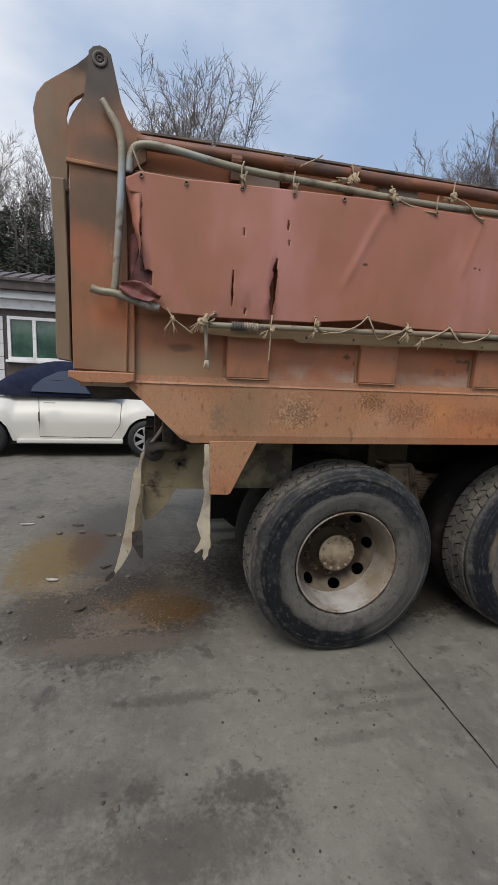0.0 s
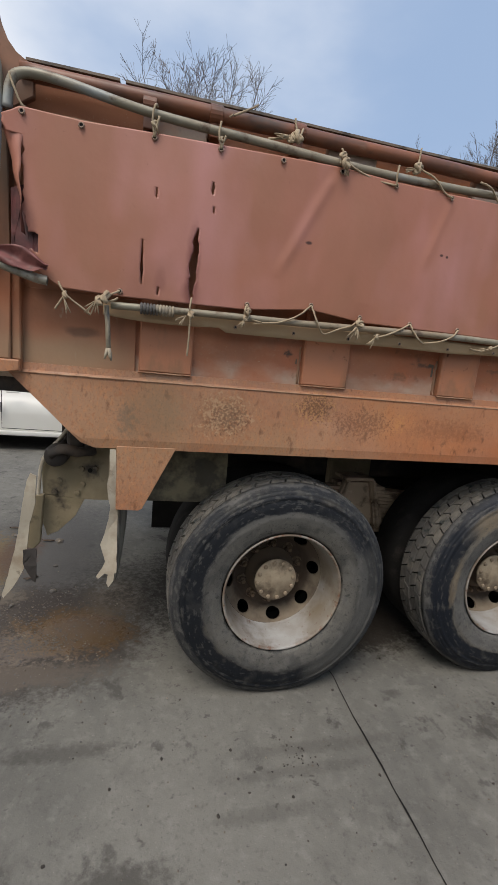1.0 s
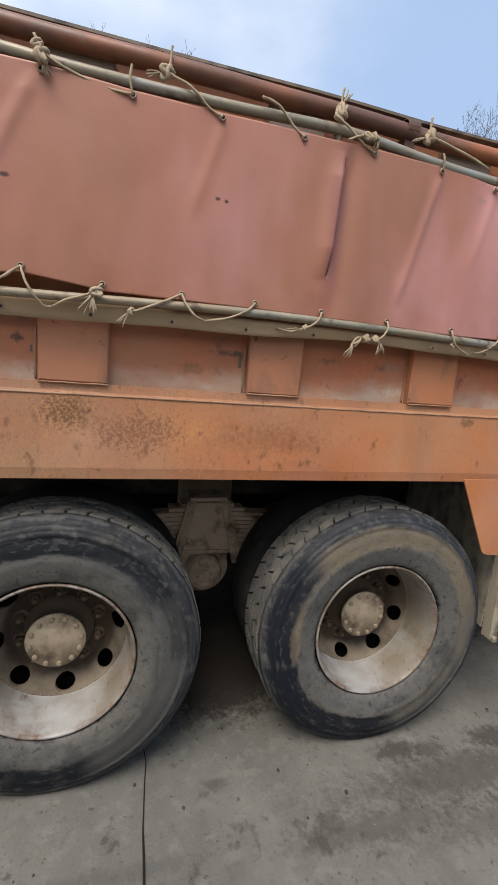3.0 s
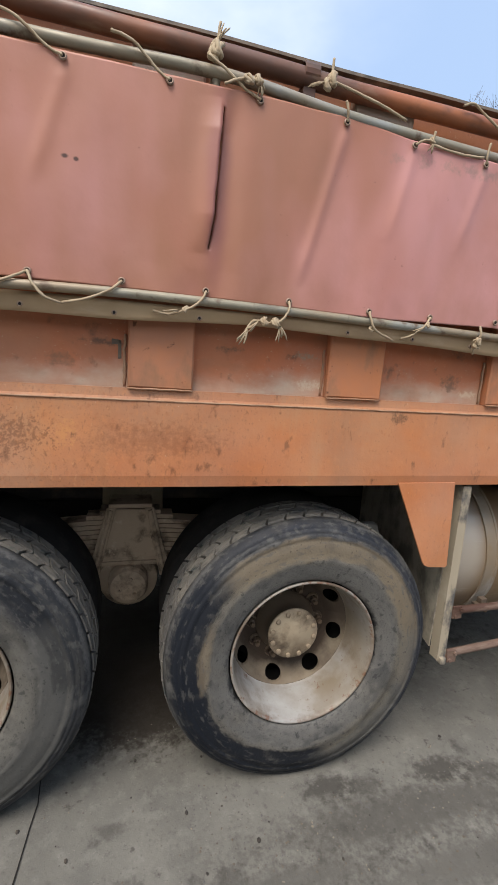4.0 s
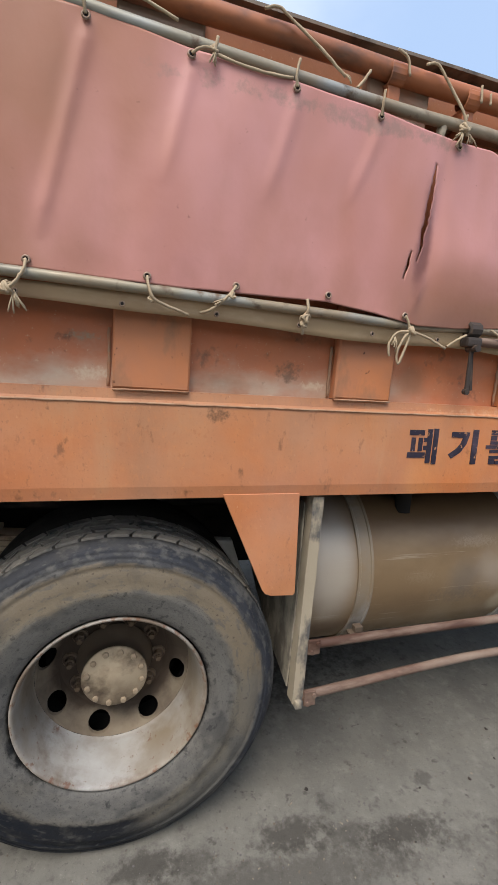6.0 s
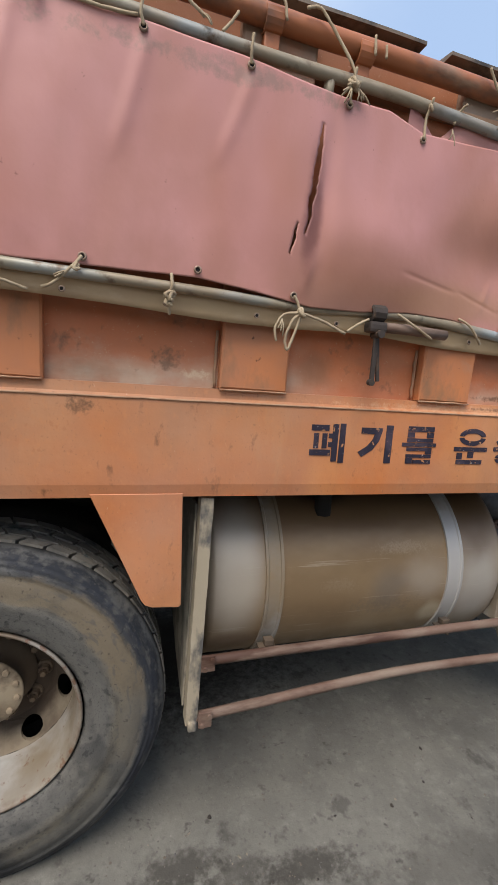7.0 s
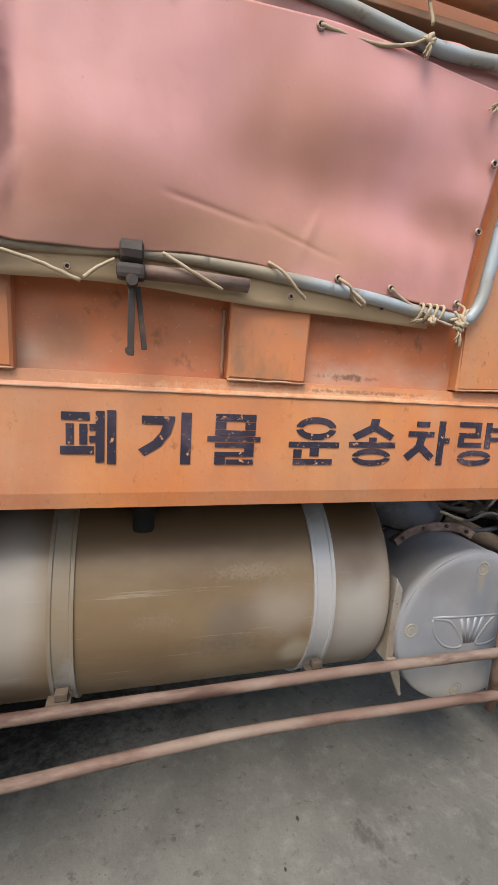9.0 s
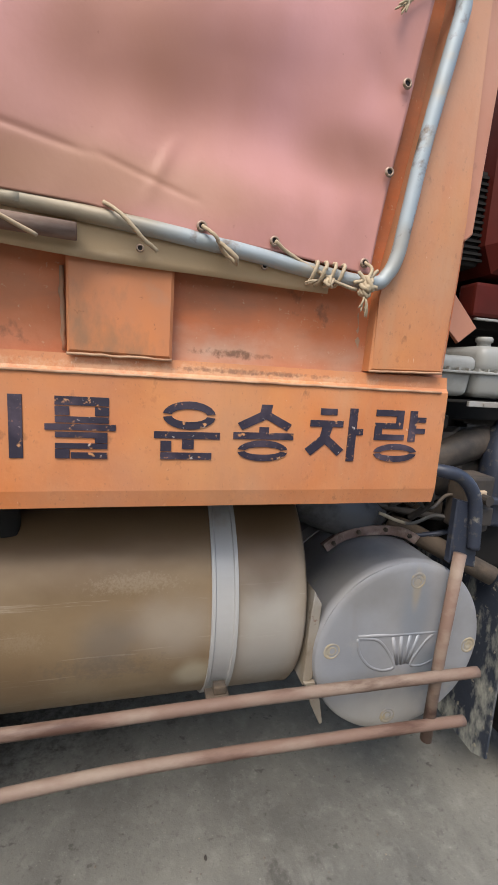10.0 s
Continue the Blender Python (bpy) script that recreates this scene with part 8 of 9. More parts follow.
fitting("brake_hose", "black rubber hose bent behind the bed", dark_metal, ([(3.56, 0.24, 1.17), (3.62, 0.20, 1.215), (3.68, 0.20, 1.19), (3.72, 0.24, 1.12), (3.70, 0.30, 1.05)], 0.012))
fitting("brake_hose", "thin black air line", dark_metal, ([(3.60, 0.28, 1.10), (3.66, 0.25, 1.13), (3.74, 0.25, 1.10), (3.82, 0.27, 1.14), (3.95, 0.26, 1.10)], 0.006))
fitting("brake_hose", "thin tan air line", worn_post, ([(3.60, 0.33, 1.06), (3.70, 0.30, 1.03), (3.80, 0.29, 1.06), (3.92, 0.30, 1.01)], 0.006))
fitting("valve_body", "dusty cast valve body with bolts", spring_dust, (3.845, 3.905, 0.21, 0.27, 1.14, 1.215), (3.855, 3.895, 0.19, 0.21, 1.155, 1.175), (3.835, 3.915, 0.225, 0.255, 1.105, 1.125))
fitting("bracket", "greasy steel bracket", dark_metal, (3.60, 3.98, 0.40, 0.415, 1.275, 1.335), (3.66, 3.70, 0.38, 0.41, 1.20, 1.28), (3.90, 3.935, 0.36, 0.41, 1.19, 1.30))
fitting("bracket", "dusty steel bracket", axle_dust, (3.58, 3.96, 0.46, 0.475, 1.00, 1.05), (3.74, 3.775, 0.43, 0.47, 0.98, 1.12))
fitting("air_duct", "dusty dark air duct", dark_metal, ([(3.60, 0.50, 1.14), (3.74, 0.44, 1.18), (3.87, 0.41, 1.24), (3.97, 0.40, 1.285), (4.08, 0.42, 1.30)], 0.062))
fitting("coolant_pipe", "scuffed navy coolant pipe", plate_blue, ([(4.055, 0.34, 1.02), (4.055, 0.33, 1.14), (4.06, 0.33, 1.24), (4.10, 0.36, 1.32), (4.20, 0.42, 1.36)], 0.062), (3.985, 4.125, 0.26, 0.42, 1.10, 1.125))
fitting("engine_pipe", "dull steel pipe", strap_mat, ([(3.60, 0.46, 1.18), (3.75, 0.44, 1.20), (3.92, 0.44, 1.17), (4.08, 0.46, 1.19)], 0.020))

bm = bmesh.new()
prism(bm, [(3.708, 0.982), (3.806, 0.960), (3.792, 1.08), (3.780, 1.160), (3.706, 1.178)], 0.100, 0.122, bevel=0.004)
part("valve_box", bm, plate_blue, truck, "navy chipped valve sleeve")
bm = bmesh.new()
box(bm, 3.83, 3.93, 0.20, 0.30, 1.03, 1.22, 0.012)
box(bm, 3.84, 3.92, 0.18, 0.20, 1.06, 1.12, 0.006)
tube(bm, [(3.88, 0.19, 1.15), (3.88, 0.16, 1.15)], 0.016, 10)
part("air_valve", bm, dark_metal, truck, "grimy air valve")
bm = bmesh.new()
tube(bm, curve_pts([(3.54, 0.30, 1.225), (3.60, 0.16, 1.258), (3.645, 0.11, 1.262), (3.702, 0.095, 1.247), (3.746, 0.09, 1.200), (3.764, 0.09, 1.14), (3.776, 0.09, 1.03)], 7), 0.0195, 12)
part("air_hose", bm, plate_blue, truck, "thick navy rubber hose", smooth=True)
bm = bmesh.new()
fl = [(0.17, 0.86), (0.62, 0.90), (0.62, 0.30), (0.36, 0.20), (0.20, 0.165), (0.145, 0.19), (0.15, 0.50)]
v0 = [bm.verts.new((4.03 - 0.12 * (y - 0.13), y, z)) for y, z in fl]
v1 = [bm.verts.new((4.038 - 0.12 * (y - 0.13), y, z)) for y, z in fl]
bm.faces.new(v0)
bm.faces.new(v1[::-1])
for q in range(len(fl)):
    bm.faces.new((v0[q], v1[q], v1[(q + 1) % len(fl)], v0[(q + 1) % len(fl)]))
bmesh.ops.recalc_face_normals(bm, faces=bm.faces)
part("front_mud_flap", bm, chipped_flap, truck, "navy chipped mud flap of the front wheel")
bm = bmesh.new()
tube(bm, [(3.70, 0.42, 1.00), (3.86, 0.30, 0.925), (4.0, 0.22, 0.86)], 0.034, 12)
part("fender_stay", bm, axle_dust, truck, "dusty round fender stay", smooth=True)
# black boxes added beside the front wheel to fill the dark there
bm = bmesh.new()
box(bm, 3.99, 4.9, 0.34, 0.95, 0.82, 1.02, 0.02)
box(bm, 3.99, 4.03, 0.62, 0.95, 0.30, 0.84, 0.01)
part("inner_fender", bm, black, truck, "black block added to fill the dark by the front wheel")
# engine block and clutter in the shade
rnd = random.Random(21)
bm = bmesh.new()
box(bm, 3.62, 4.6, 0.75, 1.65, 0.72, 1.36, 0.03)
for _ in range(26):
    x, y, z = rnd.uniform(3.60, 4.2), rnd.uniform(0.42, 0.80), rnd.uniform(0.85, 1.36)
    s = rnd.uniform(0.03, 0.075)
    box(bm, x, x + s * rnd.uniform(0.6, 1.6), y, y + s, z, z + s * rnd.uniform(0.5, 1.3), 0.006)
part("engine_block", bm, dark_metal, truck, "greasy dusty engine side")
for _ in range(9):
    bm = bmesh.new()
    a = Vector((rnd.uniform(3.55, 3.7), rnd.uniform(0.35, 0.6), rnd.uniform(0.95, 1.3)))
    b = Vector((rnd.uniform(3.85, 4.15), rnd.uniform(0.35, 0.6), rnd.uniform(0.95, 1.35)))
    mid = (a + b) / 2 + Vector((0, -0.05, rnd.uniform(-0.12, 0.05)))
    tube(bm, curve_pts([a, mid, b], 8), rnd.choice((0.007, 0.010, 0.014)), 8)
    part("engine_pipe", bm, rnd.choice((dark_metal, dark_metal, axle_dust, plate_blue)), truck, smooth=True)
bm = bmesh.new()
lathe(bm, [(0.001, 3.80), (0.12, 3.81), (0.14, 3.84), (0.14, 4.1), (0.10, 4.13)], 32, (0, 0.52, 1.20), "X")
part("air_filter", bm, dark_metal, truck, "dark filter canister", smooth=True)
# white expansion tank
def soft_box(bm, x0, x1, y0, y1, z0, z1, bevel, taper=1.0):
    """A moulded box with round edges, its foot narrowed by taper."""
    vs = bmesh.ops.create_cube(bm, size=1)["verts"]
    for v in vs:
        k = taper if v.co.z < 0 else 1.0
        v.co = Vector(((x0 + x1) / 2 + v.co.x * k * (x1 - x0), (y0 + y1) / 2 + v.co.y * k * (y1 - y0), z0 + (v.co.z + 0.5) * (z1 - z0)))
    bmesh.ops.bevel(bm, geom=list({e for v in vs for e in v.link_edges}), offset=bevel, segments=5, affect="EDGES", profile=0.5)


bm = bmesh.new()
soft_box(bm, 3.63, 3.86, 0.285, 0.52, 1.468, 1.558, 0.022, 0.92)
soft_box(bm, 3.85, 4.12, 0.275, 0.52, 1.466, 1.558, 0.026, 0.86)
soft_box(bm, 3.63, 3.868, 0.285, 0.52, 1.545, 1.600, 0.022)
soft_box(bm, 3.872, 4.12, 0.280, 0.52, 1.545, 1.638, 0.034)
reservoir = part("expansion_tank", bm, plastic_white, truck, "aged white plastic coolant tank", smooth=True)
bm = bmesh.new()
box(bm, 3.622, 4.128, 0.270, 0.53, 1.544, 1.552, 0.003)
for i in range(13):
    box(bm, 3.640 + 0.037 * i, 3.647 + 0.037 * i, 0.272, 0.29, 1.552, 1.562)
part("tank_seam", bm, plastic_white, reservoir, "ribbed moulded seam")
bm = bmesh.new()
lathe(bm, [(0.001, 1.672), (0.024, 1.671), (0.028, 1.666), (0.028, 1.655), (0.022, 1.652), (0.022, 1.630)], 20, (3.945, 0.36, 0), "Z")
part("tank_cap", bm, plastic_white, reservoir, smooth=True)
bm = bmesh.new()
box(bm, 3.60, 4.15, 0.30, 0.56, 1.448, 1.458, 0.003)
box(bm, 3.60, 3.64, 0.5, 0.56, 1.1, 1.45, 0.004)
part("tank_shelf", bm, black, truck, "dark steel shelf")
bm = bmesh.new()
box(bm, 3.842, 3.985, 0.268, 0.280, 1.438, 1.456, 0.002)
tube(bm, [(3.90, 0.264, 1.447), (3.90, 0.27, 1.447)], 0.005, 8)
part("shelf_lip", bm, strap_mat, truck, "bare steel lip of the shelf")
# cab back corner
bm = bmesh.new()
prism(bm, [(3.905, 1.868), (4.6, 1.868), (5.6, 1.868), (5.6, 3.1), (3.90, 3.1), (3.86, 2.6), (3.865, 1.95)], 0.30, 2.2, bevel=0.03)
cab = part("cab", bm, cab_red, truck, "dark red cab rear corner")
bm = bmesh.new()
box(bm, 3.80, 3.875, 0.36, 0.46, 1.89, 2.18, 0.012)
for i in range(14):
    box(bm, 3.795, 3.88, 0.350, 0.47, 1.905 + 0.019 * i, 1.913 + 0.019 * i)
part("air_intake_grille", bm, inner_rubber, cab, "black slatted intake grille")
bm = bmesh.new()
box(bm, 3.865, 4.9, 0.42, 1.9, 1.70, 1.80, 0.01)
part("cab_sill", bm, black, cab)
bm = bmesh.new()
box(bm, 3.862, 4.9, 0.335, 0.42, 1.732, 1.842, 0.012)
part("cab_skirt", bm, cab_red, cab, "dark red lower skirt")
bm = bmesh.new()
box(bm, 3.875, 4.9, 0.330, 0.345, 1.721, 1.7285, 0.002)
part("skirt_edge", bm, plastic_white, cab, "pale skirt edge")
bm = bmesh.new()
box(bm, 3.845, 3.868, 0.50, 0.95, 1.95, 2.35, 0.015)
part("cab_panel", bm, cab_red, cab)
# black block added under the cab so the gap behind it looks dark
bm = bmesh.new()
box(bm, 3.75, 4.9, 0.62, 1.8, 1.36, 1.86, 0.01)
part("cab_floor", bm, black, truck)
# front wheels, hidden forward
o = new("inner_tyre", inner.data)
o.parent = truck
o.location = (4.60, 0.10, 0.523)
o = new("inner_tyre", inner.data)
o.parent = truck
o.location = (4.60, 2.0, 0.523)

# ---- low prefab building ----
siding = material("painted_siding", (0.60, 0.61, 0.62), 0.6, 0, [((0.48, 0.48, 0.48), 1.5, 0.45, 0.7, (0.3, 1, 1), 4)], [(20, 0.05, 0.004)])
trim_dark = material("dark_brown_trim", (0.06, 0.045, 0.042), 0.5, 0, [((0.10, 0.08, 0.07), 4, 0.5, 0.7, ONE, 4)])
roof_mat = material("weathered_roof_tile", (0.085, 0.07, 0.068), 0.6, 0, [((0.14, 0.12, 0.115), 3, 0.45, 0.65, ONE, 5)])
upvc = material("white_window_frame", (0.74, 0.75, 0.76), 0.4, 0, [((0.62, 0.62, 0.61), 5, 0.5, 0.7, ONE, 3)])
glass_far = material("window_glass_dark", (0.035, 0.075, 0.06), 0.08, 0, [((0.07, 0.13, 0.10), 1.6, 0.45, 0.6, ONE, 3)], spec=0.8, rough_var=0.02)
house = empty("prefab_building", "low grey prefab building with dark tiled roof", "building", (-6, 9, GZ))


def housed(name, bm, mat, parent=None, label=""):
    bmesh.ops.translate(bm, vec=(6, -9, 0), verts=bm.verts)
    ob = part(name, bm, mat, parent or house, label)
    return ob


HX0, HX1, HY = -16.0, 4.0, 9.0
WX0, WX1, WZ0, WZ1 = -4.31, -2.37, 1.68, 2.66
bm = bmesh.new()
box(bm, HX0, WX0, HY, HY + 0.2, 0, 3.0)
box(bm, WX1, HX1, HY, HY + 0.2, 0, 3.0)
box(bm, WX0, WX1, HY, HY + 0.2, 0, WZ0)
box(bm, WX0, WX1, HY, HY + 0.2, WZ1, 3.0)
box(bm, HX0, HX1, HY + 6.0, HY + 6.2, 0, 3.0)
box(bm, HX0, HX0 + 0.2, HY + 0.2, HY + 6.0, 0, 3.0)
box(bm, HX1 - 0.2, HX1, HY + 0.2, HY + 6.0, 0, 3.0)
wall = housed("wall", bm, trim_dark, None, "dark brown outer wall")
for i in range(8):
    bm = bmesh.new()
    z = 0.25 + 0.30 * i
    box(bm, HX0, WX0 - 0.09, HY - 0.03, HY - 0.004, z, z + 0.29, 0.006)
    housed("siding_board", bm, siding, wall)
bm = bmesh.new()
box(bm, HX0, HX1, HY - 0.10, HY - 0.004, 2.81, 3.02, 0.01)
housed("eaves_trim", bm, upvc, None, "pale eaves trim")
bm = bmesh.new()
box(bm, HX0, HX1, HY - 0.25, HY, 3.02, 3.14, 0.01)
box(bm, HX0, HX1, HY - 0.20, HY, 3.14, 3.20, 0.01)
housed("fascia", bm, siding, None, "grey fascia board")
bm = bmesh.new()
box(bm, HX0, HX1, HY - 0.35, HY - 0.02, 3.20, 3.42, 0.01)
housed("gutter", bm, trim_dark, None, "dark gutter")
bm = bmesh.new()
prism(bm, [(HX0 - 0.3, 3.38), (HX1 + 0.3, 3.38), (HX1 + 0.3, 3.44), (HX0 - 0.3, 3.44)], HY - 0.4, HY + 0.7)
for v in bm.verts:
    v.co.z += (v.co.y - HY + 0.4) * 0.28
box(bm, HX0 - 0.3, HX1 + 0.3, HY + 0.7, HY + 6.4, 3.60, 3.70)
for i in range(66):
    x = HX0 + 0.3 * i
    prism(bm, [(x, 3.43), (x + 0.06, 3.43), (x + 0.06, 3.475), (x, 3.475)], HY - 0.42, HY + 0.7, lambda x_, z_: 0.0)
    for v in list(bm.verts)[-8:]:
        v.co.z += (v.co.y - HY + 0.4) * 0.28
housed("roof", bm, roof_mat, None, "dark ribbed roof")
bm = bmesh.new()
for x0, x1, z0, z1 in ((WX0, WX1, WZ0, WZ0 + 0.07), (WX0, WX1, WZ1 - 0.07, WZ1), (WX0, WX0 + 0.07, WZ0 + 0.07, WZ1 - 0.07), (WX1 - 0.07, WX1, WZ0 + 0.07, WZ1 - 0.07), (-3.78, -3.70, WZ0 + 0.07, WZ1 - 0.07), (-3.06, -2.98, WZ0 + 0.07, WZ1 - 0.07)):
    box(bm, x0, x1, HY - 0.04, HY + 0.06, z0, z1, 0.008)
win = housed("window", bm, upvc, None, "white sliding window")
for x0, x1 in ((WX0 + 0.07, -3.78), (-3.70, -3.06), (-2.98, WX1 - 0.07)):
    bm = bmesh.new()
    box(bm, x0, x1, HY + 0.0, HY + 0.02, WZ0 + 0.07, WZ1 - 0.07)
    housed("pane", bm, glass_far, win, "dark reflective pane")
bm = bmesh.new()
box(bm, WX0 - 0.05, WX1 + 0.05, HY - 0.08, HY, WZ0 - 0.06, WZ0, 0.01)
housed("sill", bm, upvc, win)

# ---- parked white convertible ----
car_white = material("white_car_paint", (0.60, 0.60, 0.56), 0.35, 0, [((0.55, 0.54, 0.49), 1.2, 0.45, 0.75, ONE, 3, ("X", 0, 1, 0), 0.6)], spec=0.35, rough_var=0.03)
soft_top = material("dark_soft_top", (0.012, 0.016, 0.036), 0.9, 0, [((0.02, 0.024, 0.045), 6, 0.45, 0.65, ONE, 4)], [(80, 0.2, 0.002)], spec=0.1)
car_glass = material("car_window_glass", (0.02, 0.035, 0.07), 0.25, 0, [], spec=0.4, rough_var=0.02)
tyre_plain = material("car_tyre", (0.018, 0.018, 0.019), 0.8)
alloy = material("alloy_wheel", (0.55, 0.55, 0.56), 0.35, 0.6)
car = empty("convertible_car", "parked white convertible with dark soft top raised", "car", (-2.5, 6.4, 0))


def carred(name, bm, mat, parent=None, label="", smooth=True):
    ob = part(name, bm, mat, parent or car, label, smooth)
    return ob


WR, WF = -1.27, 1.24          # wheel places along the car
bm = bmesh.new()
stations = []
L = 56
for i in range(L + 1):
    x = -2.05 + 4.10 * i / L
    u = x / 2.05
    belt = 1.05 - 0.06 * u * u
    top_ = belt + 0.03 * math.cos(u * 2.2)
    if x > 0.75:
        top_ = belt - 0.02 - 0.16 * ((x - 0.75) / 1.3) ** 1.6
    if x < -0.9:
        top_ = belt + 0.02 - 0.20 * ((-0.9 - x) / 1.15) ** 1.6
    half = 0.84 * (1 - 0.30 * abs(u) ** 4.5)
    bulge = 0.045 * (math.exp(-((x - WF) / 0.40) ** 2) + math.exp(-((x - WR) / 0.40) ** 2))
    low_ = 0.27 + 0.10 * abs(u) ** 6
    arch = 0.0
    for wx in (WR, WF):
        d = abs(x - wx)
        if d < 0.37:
            arch = max(arch, 0.31 + math.sqrt(0.37 ** 2 - d * d) - low_)
    ring_ = []
    for k in range(25):
        a = math.pi * k / 24
        s, c = math.sin(a), math.cos(a)
        y = -half * c
        t = min(1, (1 - abs(c)) * 3.2)
        zb = low_ + arch
        z = zb + (top_ - zb) * (s ** 0.5)
        bz = 1 - min(1, abs(z - 0.62) / 0.45)
        y *= 0.93 + 0.07 * bz + bulge * bz
        ring_.append(bm.verts.new((x, y, z)))
    stations.append(ring_)
for a, b in zip(stations, stations[1:]):
    for k in range(24):
        bm.faces.new((a[k], b[k], b[k + 1], a[k + 1]))
bm.faces.new(stations[0])
bm.faces.new(stations[-1][::-1])
bmesh.ops.recalc_face_normals(bm, faces=bm.faces)
carred("body", bm, car_white, None, "glossy white rounded body")
bm = bmesh.new()
box(bm, -1.7, 1.7, -0.70, 0.70, 0.20, 0.70)
carred("underbody", bm, tyre_plain, smooth=False)
bm = bmesh.new()
prev = None
for i in range(25):
    u = i / 24
    x = -1.15 + 1.95 * u
    h = 1.02 + 0.57 * (math.sin(math.pi * (0.10 + 0.84 * u)) ** 0.75)
    ring_ = []
    for k in range(13):
        a = math.pi * k / 12
        ring_.append(bm.verts.new((x, -0.66 * math.cos(a) * (1 - 0.10 * math.sin(a)), 1.0 + (h - 1.0) * math.sin(a) ** 0.6)))
    if prev:
        for k in range(12):
            bm.faces.new((prev[k], ring_[k], ring_[k + 1], prev[k + 1]))
    prev = ring_
bmesh.ops.recalc_face_normals(bm, faces=bm.faces)
carred("soft_top", bm, soft_top, None, "dark fabric folding top")
bm = bmesh.new()
gl = [(-0.62, 1.07), (0.78, 1.05), (0.62, 1.19), (0.40, 1.34), (0.10, 1.43), (-0.20, 1.41), (-0.45, 1.28), (-0.58, 1.16)]
prism(bm, gl, -0.672, -0.655, lambda x, z: -0.02 + 0.34 * (z - 1.05), bevel=0.004)
carred("side_window", bm, car_glass, None, "dark blue side window", smooth=False)
bm = bmesh.new()
tube(bm, [(-0.45, -0.868, 1.0), (-0.45, -0.872, 0.62), (-0.45, -0.862, 0.35), (0.66, -0.862, 0.34), (0.80, -0.872, 0.55), (0.83, -0.862, 0.92)], 0.006, 6)
carred("door_seam", bm, tyre_plain)
bm = bmesh.new()
box(bm, -0.38, -0.20, -0.90, -0.87, 0.90, 0.925, 0.008)
carred("door_handle", bm, car_white, smooth=False)
bm = bmesh.new()
box(bm, -0.80, 0.85, -0.885, -0.80, 0.24, 0.31, 0.02)
carred("side_sill", bm, car_white, smooth=False)
bm = bmesh.new()
box(bm, -0.465, -0.445, -0.885, -0.86, 0.60, 0.75, 0.004)
carred("side_reflector", bm, tyre_plain, smooth=False)
for wx in (WR, WF):
    for side in (-1, 1):
        bm = bmesh.new()
        lathe(bm, [(0.20, -0.10), (0.225, -0.115), (0.29, -0.105), (0.315, -0.07), (0.318, 0.0), (0.315, 0.07), (0.20, 0.09)], 40)
        tyre = carred("wheel", bm, tyre_plain, None, "car wheel with silver alloy rim")
        tyre.location = (wx, 0.77 * side, 0.318)
        if side < 0:
            bm = bmesh.new()
            lathe(bm, [(0.215, -0.108), (0.205, -0.112), (0.195, -0.09), (0.19, -0.05)], 40)
            lathe(bm, [(0.0005, -0.105), (0.045, -0.102), (0.05, -0.08)], 20)
            for k in range(7):
                a = 2 * math.pi * k / 7
                box(bm, 0.035, 0.20, -0.103, -0.085, -0.028, 0.028, 0.006, Matrix.Rotation(a, 4, "Y"))
            carred("alloy_rim", bm, alloy, tyre, smooth=False)
car.location = (-2.47, 6.72, GZ)
car.scale = (1.05, 1.05, 1.05)

# ---- bare trees behind the yard ----
bark = material("grey_bark", (0.13, 0.112, 0.10), 0.9, 0, [((0.14, 0.115, 0.10), 3, 0.45, 0.65, (1, 1, 0.3), 4)])
needle = material("dark_needles", (0.030, 0.040, 0.026), 0.8, 0, [((0.05, 0.055, 0.035), 2, 0.45, 0.6, ONE, 3)])


def limb(bm, p, d, length, r, steps, lift, rnd, sides, taper=0.75):
    """One limb that wanders and turns up towards the light; returns its points and thicknesses."""
    pts, rs = [p.copy()], [r]
    q, dd = p.copy(), d.normalized()
    for i in range(steps):
        dd = (dd + Vector((rnd.uniform(-1, 1), rnd.uniform(-1, 1), rnd.uniform(-0.5, 0.5))) * 0.10 + Vector((0, 0, lift))).normalized()
        q = q + dd * (length / steps)
        pts.append(q.copy())
        rs.append(max(0.0065, r * (1 - taper * (i + 1) / steps)))
    tube(bm, pts, rs, sides, caps=False)
    return pts, rs, dd


def aside(d, angle, rnd):
    """A direction that leaves d by an angle, to any side."""
    w = Vector((rnd.uniform(-1, 1), rnd.uniform(-1, 1), rnd.uniform(-1, 1)))
    w = (w - w.dot(d) * d).normalized()
    return (d * math.cos(angle) + w * math.sin(angle)).normalized()


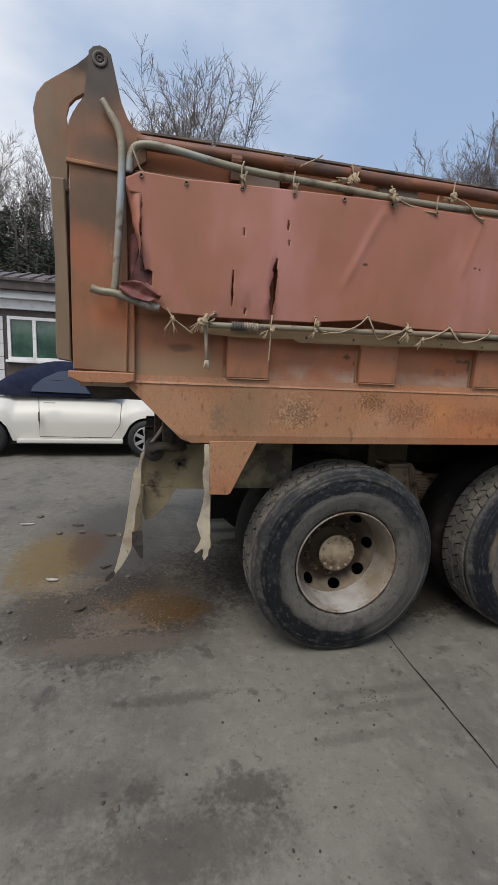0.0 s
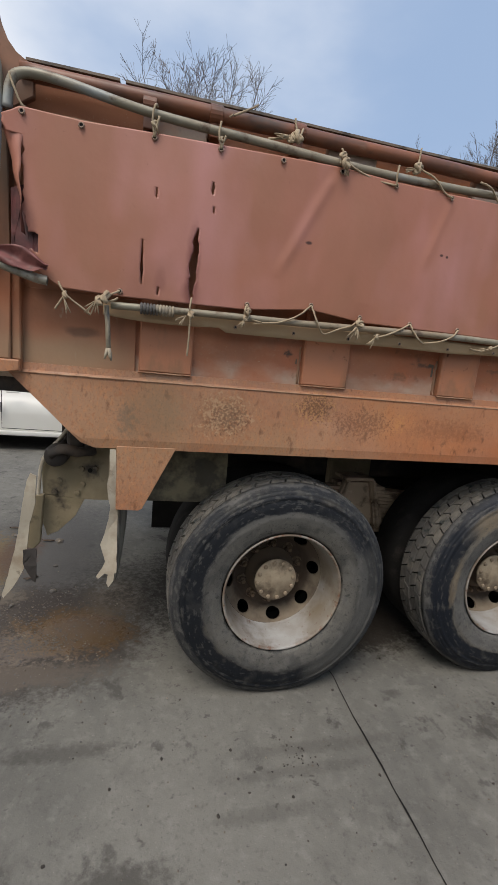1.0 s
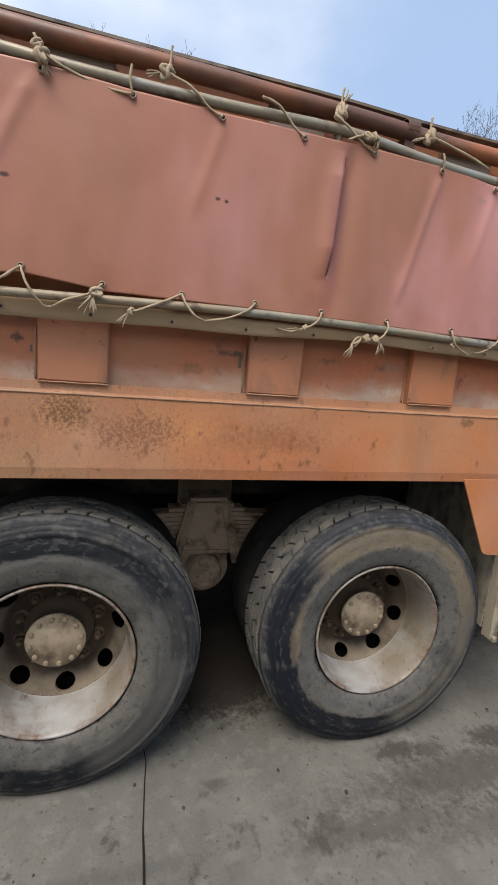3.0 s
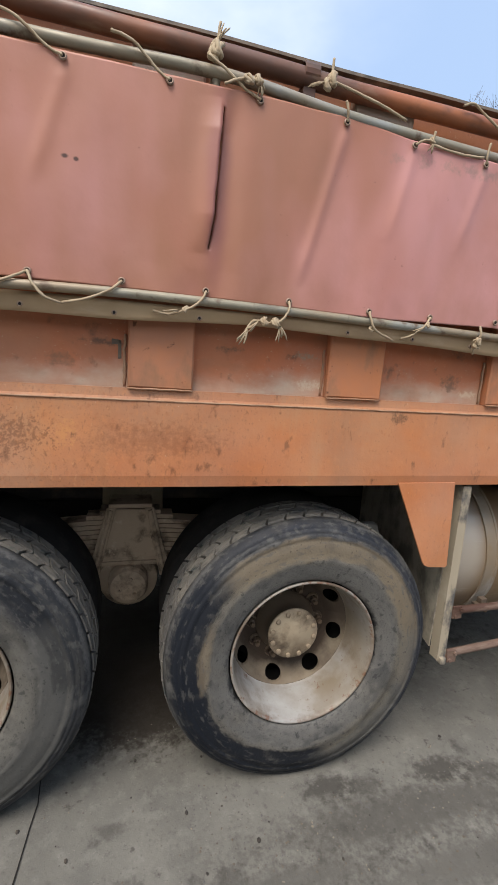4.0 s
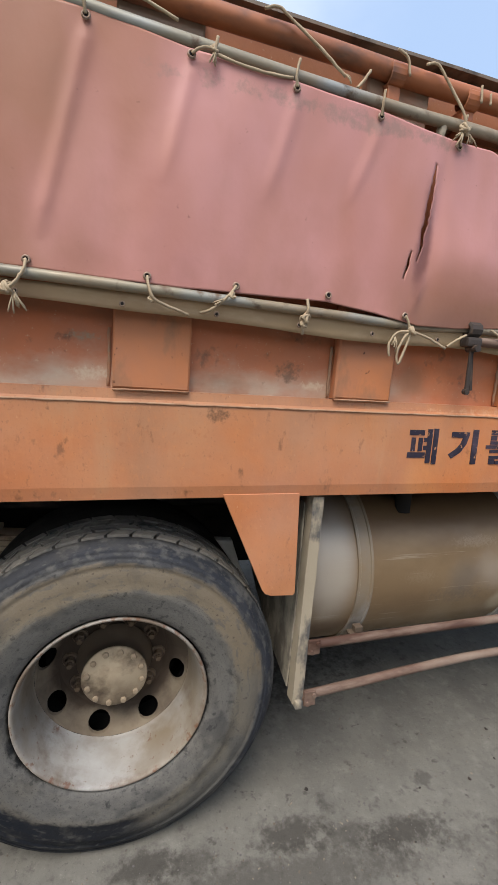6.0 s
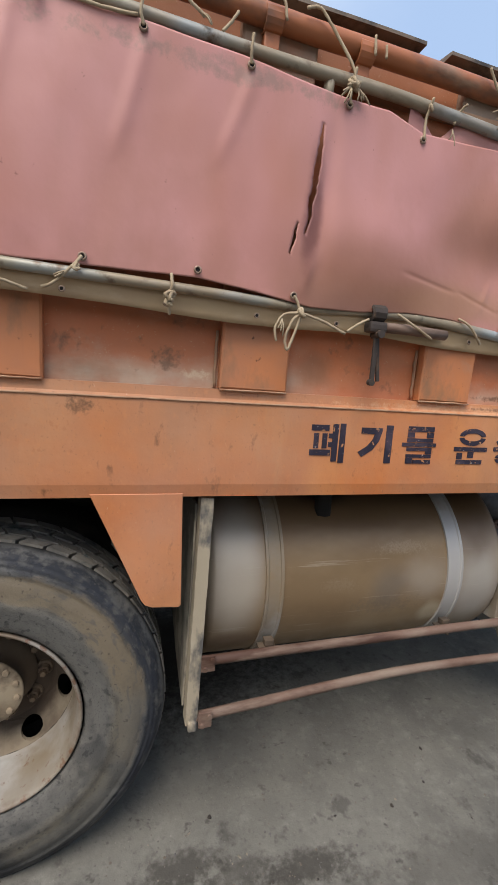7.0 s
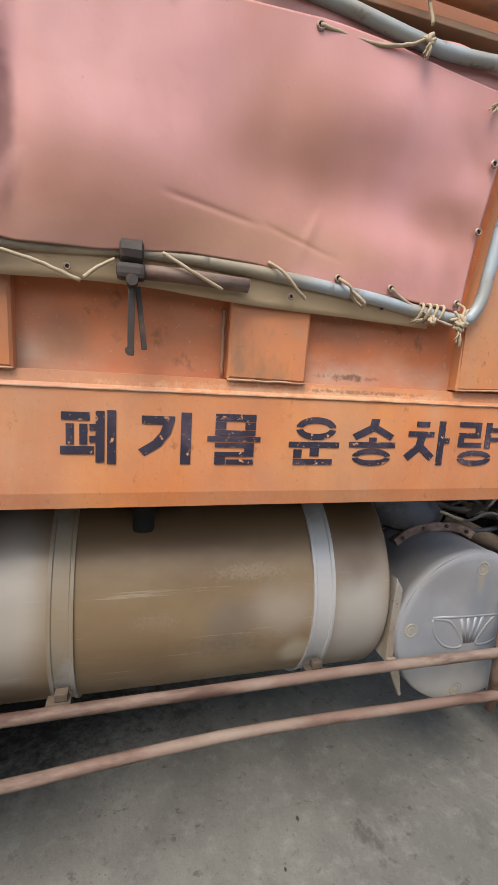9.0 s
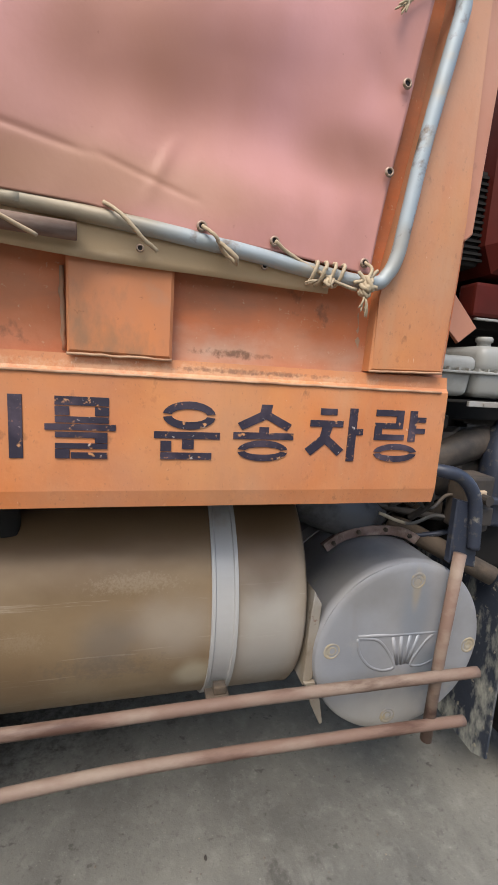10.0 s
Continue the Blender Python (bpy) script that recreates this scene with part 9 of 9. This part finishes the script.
def bare_tree(height, seed, stems, open_):
    """A leafless tree: a short trunk, ascending stems, branches and fine twigs that keep an oval crown."""
    rnd = random.Random(seed)
    t = empty("bare_tree", "leafless winter tree with fine grey twigs", "tree", (0, 0, 0), "bare trees")
    bm0, bm = bmesh.new(), bmesh.new()
    trunk, tr, d = limb(bm0, Vector((0, 0, 0)), Vector((0, 0, 1)), height * 0.34, 0.17, 6, 0.05, rnd, 8, 0.35)
    for k in range(stems):
        a = 2 * math.pi * (k + rnd.uniform(-0.2, 0.2)) / stems
        lean = open_ * rnd.uniform(0.5, 1.1) if k else 0.05
        start = trunk[rnd.choice((4, 5, 6))] if k else trunk[-1]
        pts, rs, _ = limb(bm, start, Vector((math.cos(a) * lean, math.sin(a) * lean, 1)), height * rnd.uniform(0.50, 0.66), 0.085, 9, 0.03, rnd, 5, 0.86)
        for i in range(2, 10):
            for b in range(4):
                base = pts[i].lerp(pts[i - 1], rnd.random())
                dd = (pts[i] - pts[i - 1]).normalized()
                span = height * 0.17 * (1 - 0.5 * (i - 2) / 7) * rnd.uniform(0.6, 1.15)
                bp, brs, _ = limb(bm, base, aside(dd, radians(rnd.uniform(28, 56)), rnd), span, max(0.012, rs[i] * 0.5), 5, 0.09, rnd, 4, 0.7)
                for m in range(1, 6):
                    for _ in range(2):
                        tb = bp[m].lerp(bp[m - 1], rnd.random())
                        td = aside((bp[m] - bp[m - 1]).normalized(), radians(rnd.uniform(25, 52)), rnd)
                        tp, _, _ = limb(bm, tb, td, span * rnd.uniform(0.28, 0.5), 0.0085, 3, 0.09, rnd, 3, 0.3)
                        limb(bm, tp[1], aside(td, radians(rnd.uniform(20, 45)), rnd), span * rnd.uniform(0.15, 0.3), 0.007, 2, 0.08, rnd, 3, 0.2)
    k = height / max(v.co.z for v in bm.verts)
    for b in (bm0, bm):
        for v in b.verts:
            v.co *= k
    part("trunk", bm0, bark, t, smooth=True)
    part("crown", bm, bark, t, "fine bare twigs")
    return t


kinds = [bare_tree(17.0, 3, 6, 0.26), bare_tree(17.0, 8, 6, 0.28), bare_tree(17.0, 15, 7, 0.24), bare_tree(17.0, 21, 5, 0.28)]
places = ((-1.7, 26, 18.0), (-0.2, 25, 20.0), (0.9, 26, 19.2), (3.3, 25, 18.5), (7.4, 31, 16.6), (9.2, 32, 16.4), (12.6, 32, 16.6), (14.6, 32, 16.9), (17.9, 26, 18.4), (19.6, 25, 19.4), (21.2, 26, 20.0), (23.2, 26, 20.6), (25.4, 26, 20.4), (28.0, 27, 20.0),
          (-8.0, 24, 12.6), (-9.4, 24.5, 13.4), (-6.4, 24, 13.0), (-11.4, 24, 13.0), (-7.2, 25.5, 13.8))
for k, (x, y, h) in enumerate(places):
    m = Matrix.LocRotScale((x, y, GZ), Euler((0, 0, 1.9 * k)), (h / 17.0,) * 3)
    if k < len(kinds):
        kinds[k].matrix_basis = m
    else:
        copy_thing(kinds[(k * 3 + 1) % len(kinds)], Matrix.LocRotScale((x, y, GZ), Euler((0, 0, 1.9 * k)), [h / 17.0 / q for q in kinds[(k * 3 + 1) % len(kinds)].scale]))

# dark shrubs beyond the building
def thicket(x, y, height, seed):
    """An evergreen bush: many leaning stems with leaf clumps and gaps between."""
    rnd = random.Random(seed)
    t = empty("evergreen_shrub", "dense dark evergreen shrub behind the building", "shrub", (x, y, GZ), "evergreen shrubs")
    bm = bmesh.new()
    vs_, fs_ = [], []
    for _ in range(11):
        a = rnd.uniform(0, 2 * math.pi)
        lean = rnd.uniform(0.1, 0.9)
        h = height * rnd.uniform(0.7, 1.0)
        pts = [Vector((math.cos(a) * lean * (i / 5) ** 1.3 * 1.6 + rnd.uniform(-0.1, 0.1), math.sin(a) * lean * (i / 5) ** 1.3 * 1.6 + rnd.uniform(-0.1, 0.1), h * i / 5)) for i in range(6)]
        tube(bm, pts, [0.09, 0.08, 0.07, 0.055, 0.04, 0.02], 5)
        for _ in range(17):
            i = rnd.uniform(2.0, 5)
            k = int(min(4, i))
            base = pts[k].lerp(pts[k + 1], i - k)
            c = base + Vector((rnd.gauss(0, 0.45), rnd.gauss(0, 0.45), rnd.gauss(0, 0.30)))
            tube(bm, [base, c], [0.022, 0.012], 3, caps=False)
            for _ in range(34):
                q = c + Vector((rnd.gauss(0, 0.17), rnd.gauss(0, 0.17), rnd.gauss(0, 0.13)))
                d = Vector((rnd.uniform(-1, 1), rnd.uniform(-1, 1), rnd.uniform(-0.6, 0.6))).normalized() * rnd.uniform(0.06, 0.13)
                e = d.cross(Vector((rnd.uniform(-1, 1), rnd.uniform(-1, 1), rnd.uniform(-1, 1)))).normalized() * 0.03
                n0 = len(vs_)
                vs_.extend((q - d, q + e, q + d, q - e))
                fs_.append((n0, n0 + 1, n0 + 2, n0 + 3))
    part("stem", bm, bark, t)
    crown = heap("foliage", [tuple(v) for v in vs_], fs_, needle)
    crown.parent = t
    crown["label"] = "dark leaf clumps"


for x, y, h, seed in ((-6.1, 18, 7.9, 31), (-7.3, 18.4, 8.5, 32), (-8.8, 18, 8.0, 33), (-5.0, 19, 7.4, 34), (-10.4, 18.5, 8.4, 35)):
    thicket(x, y, h, seed)
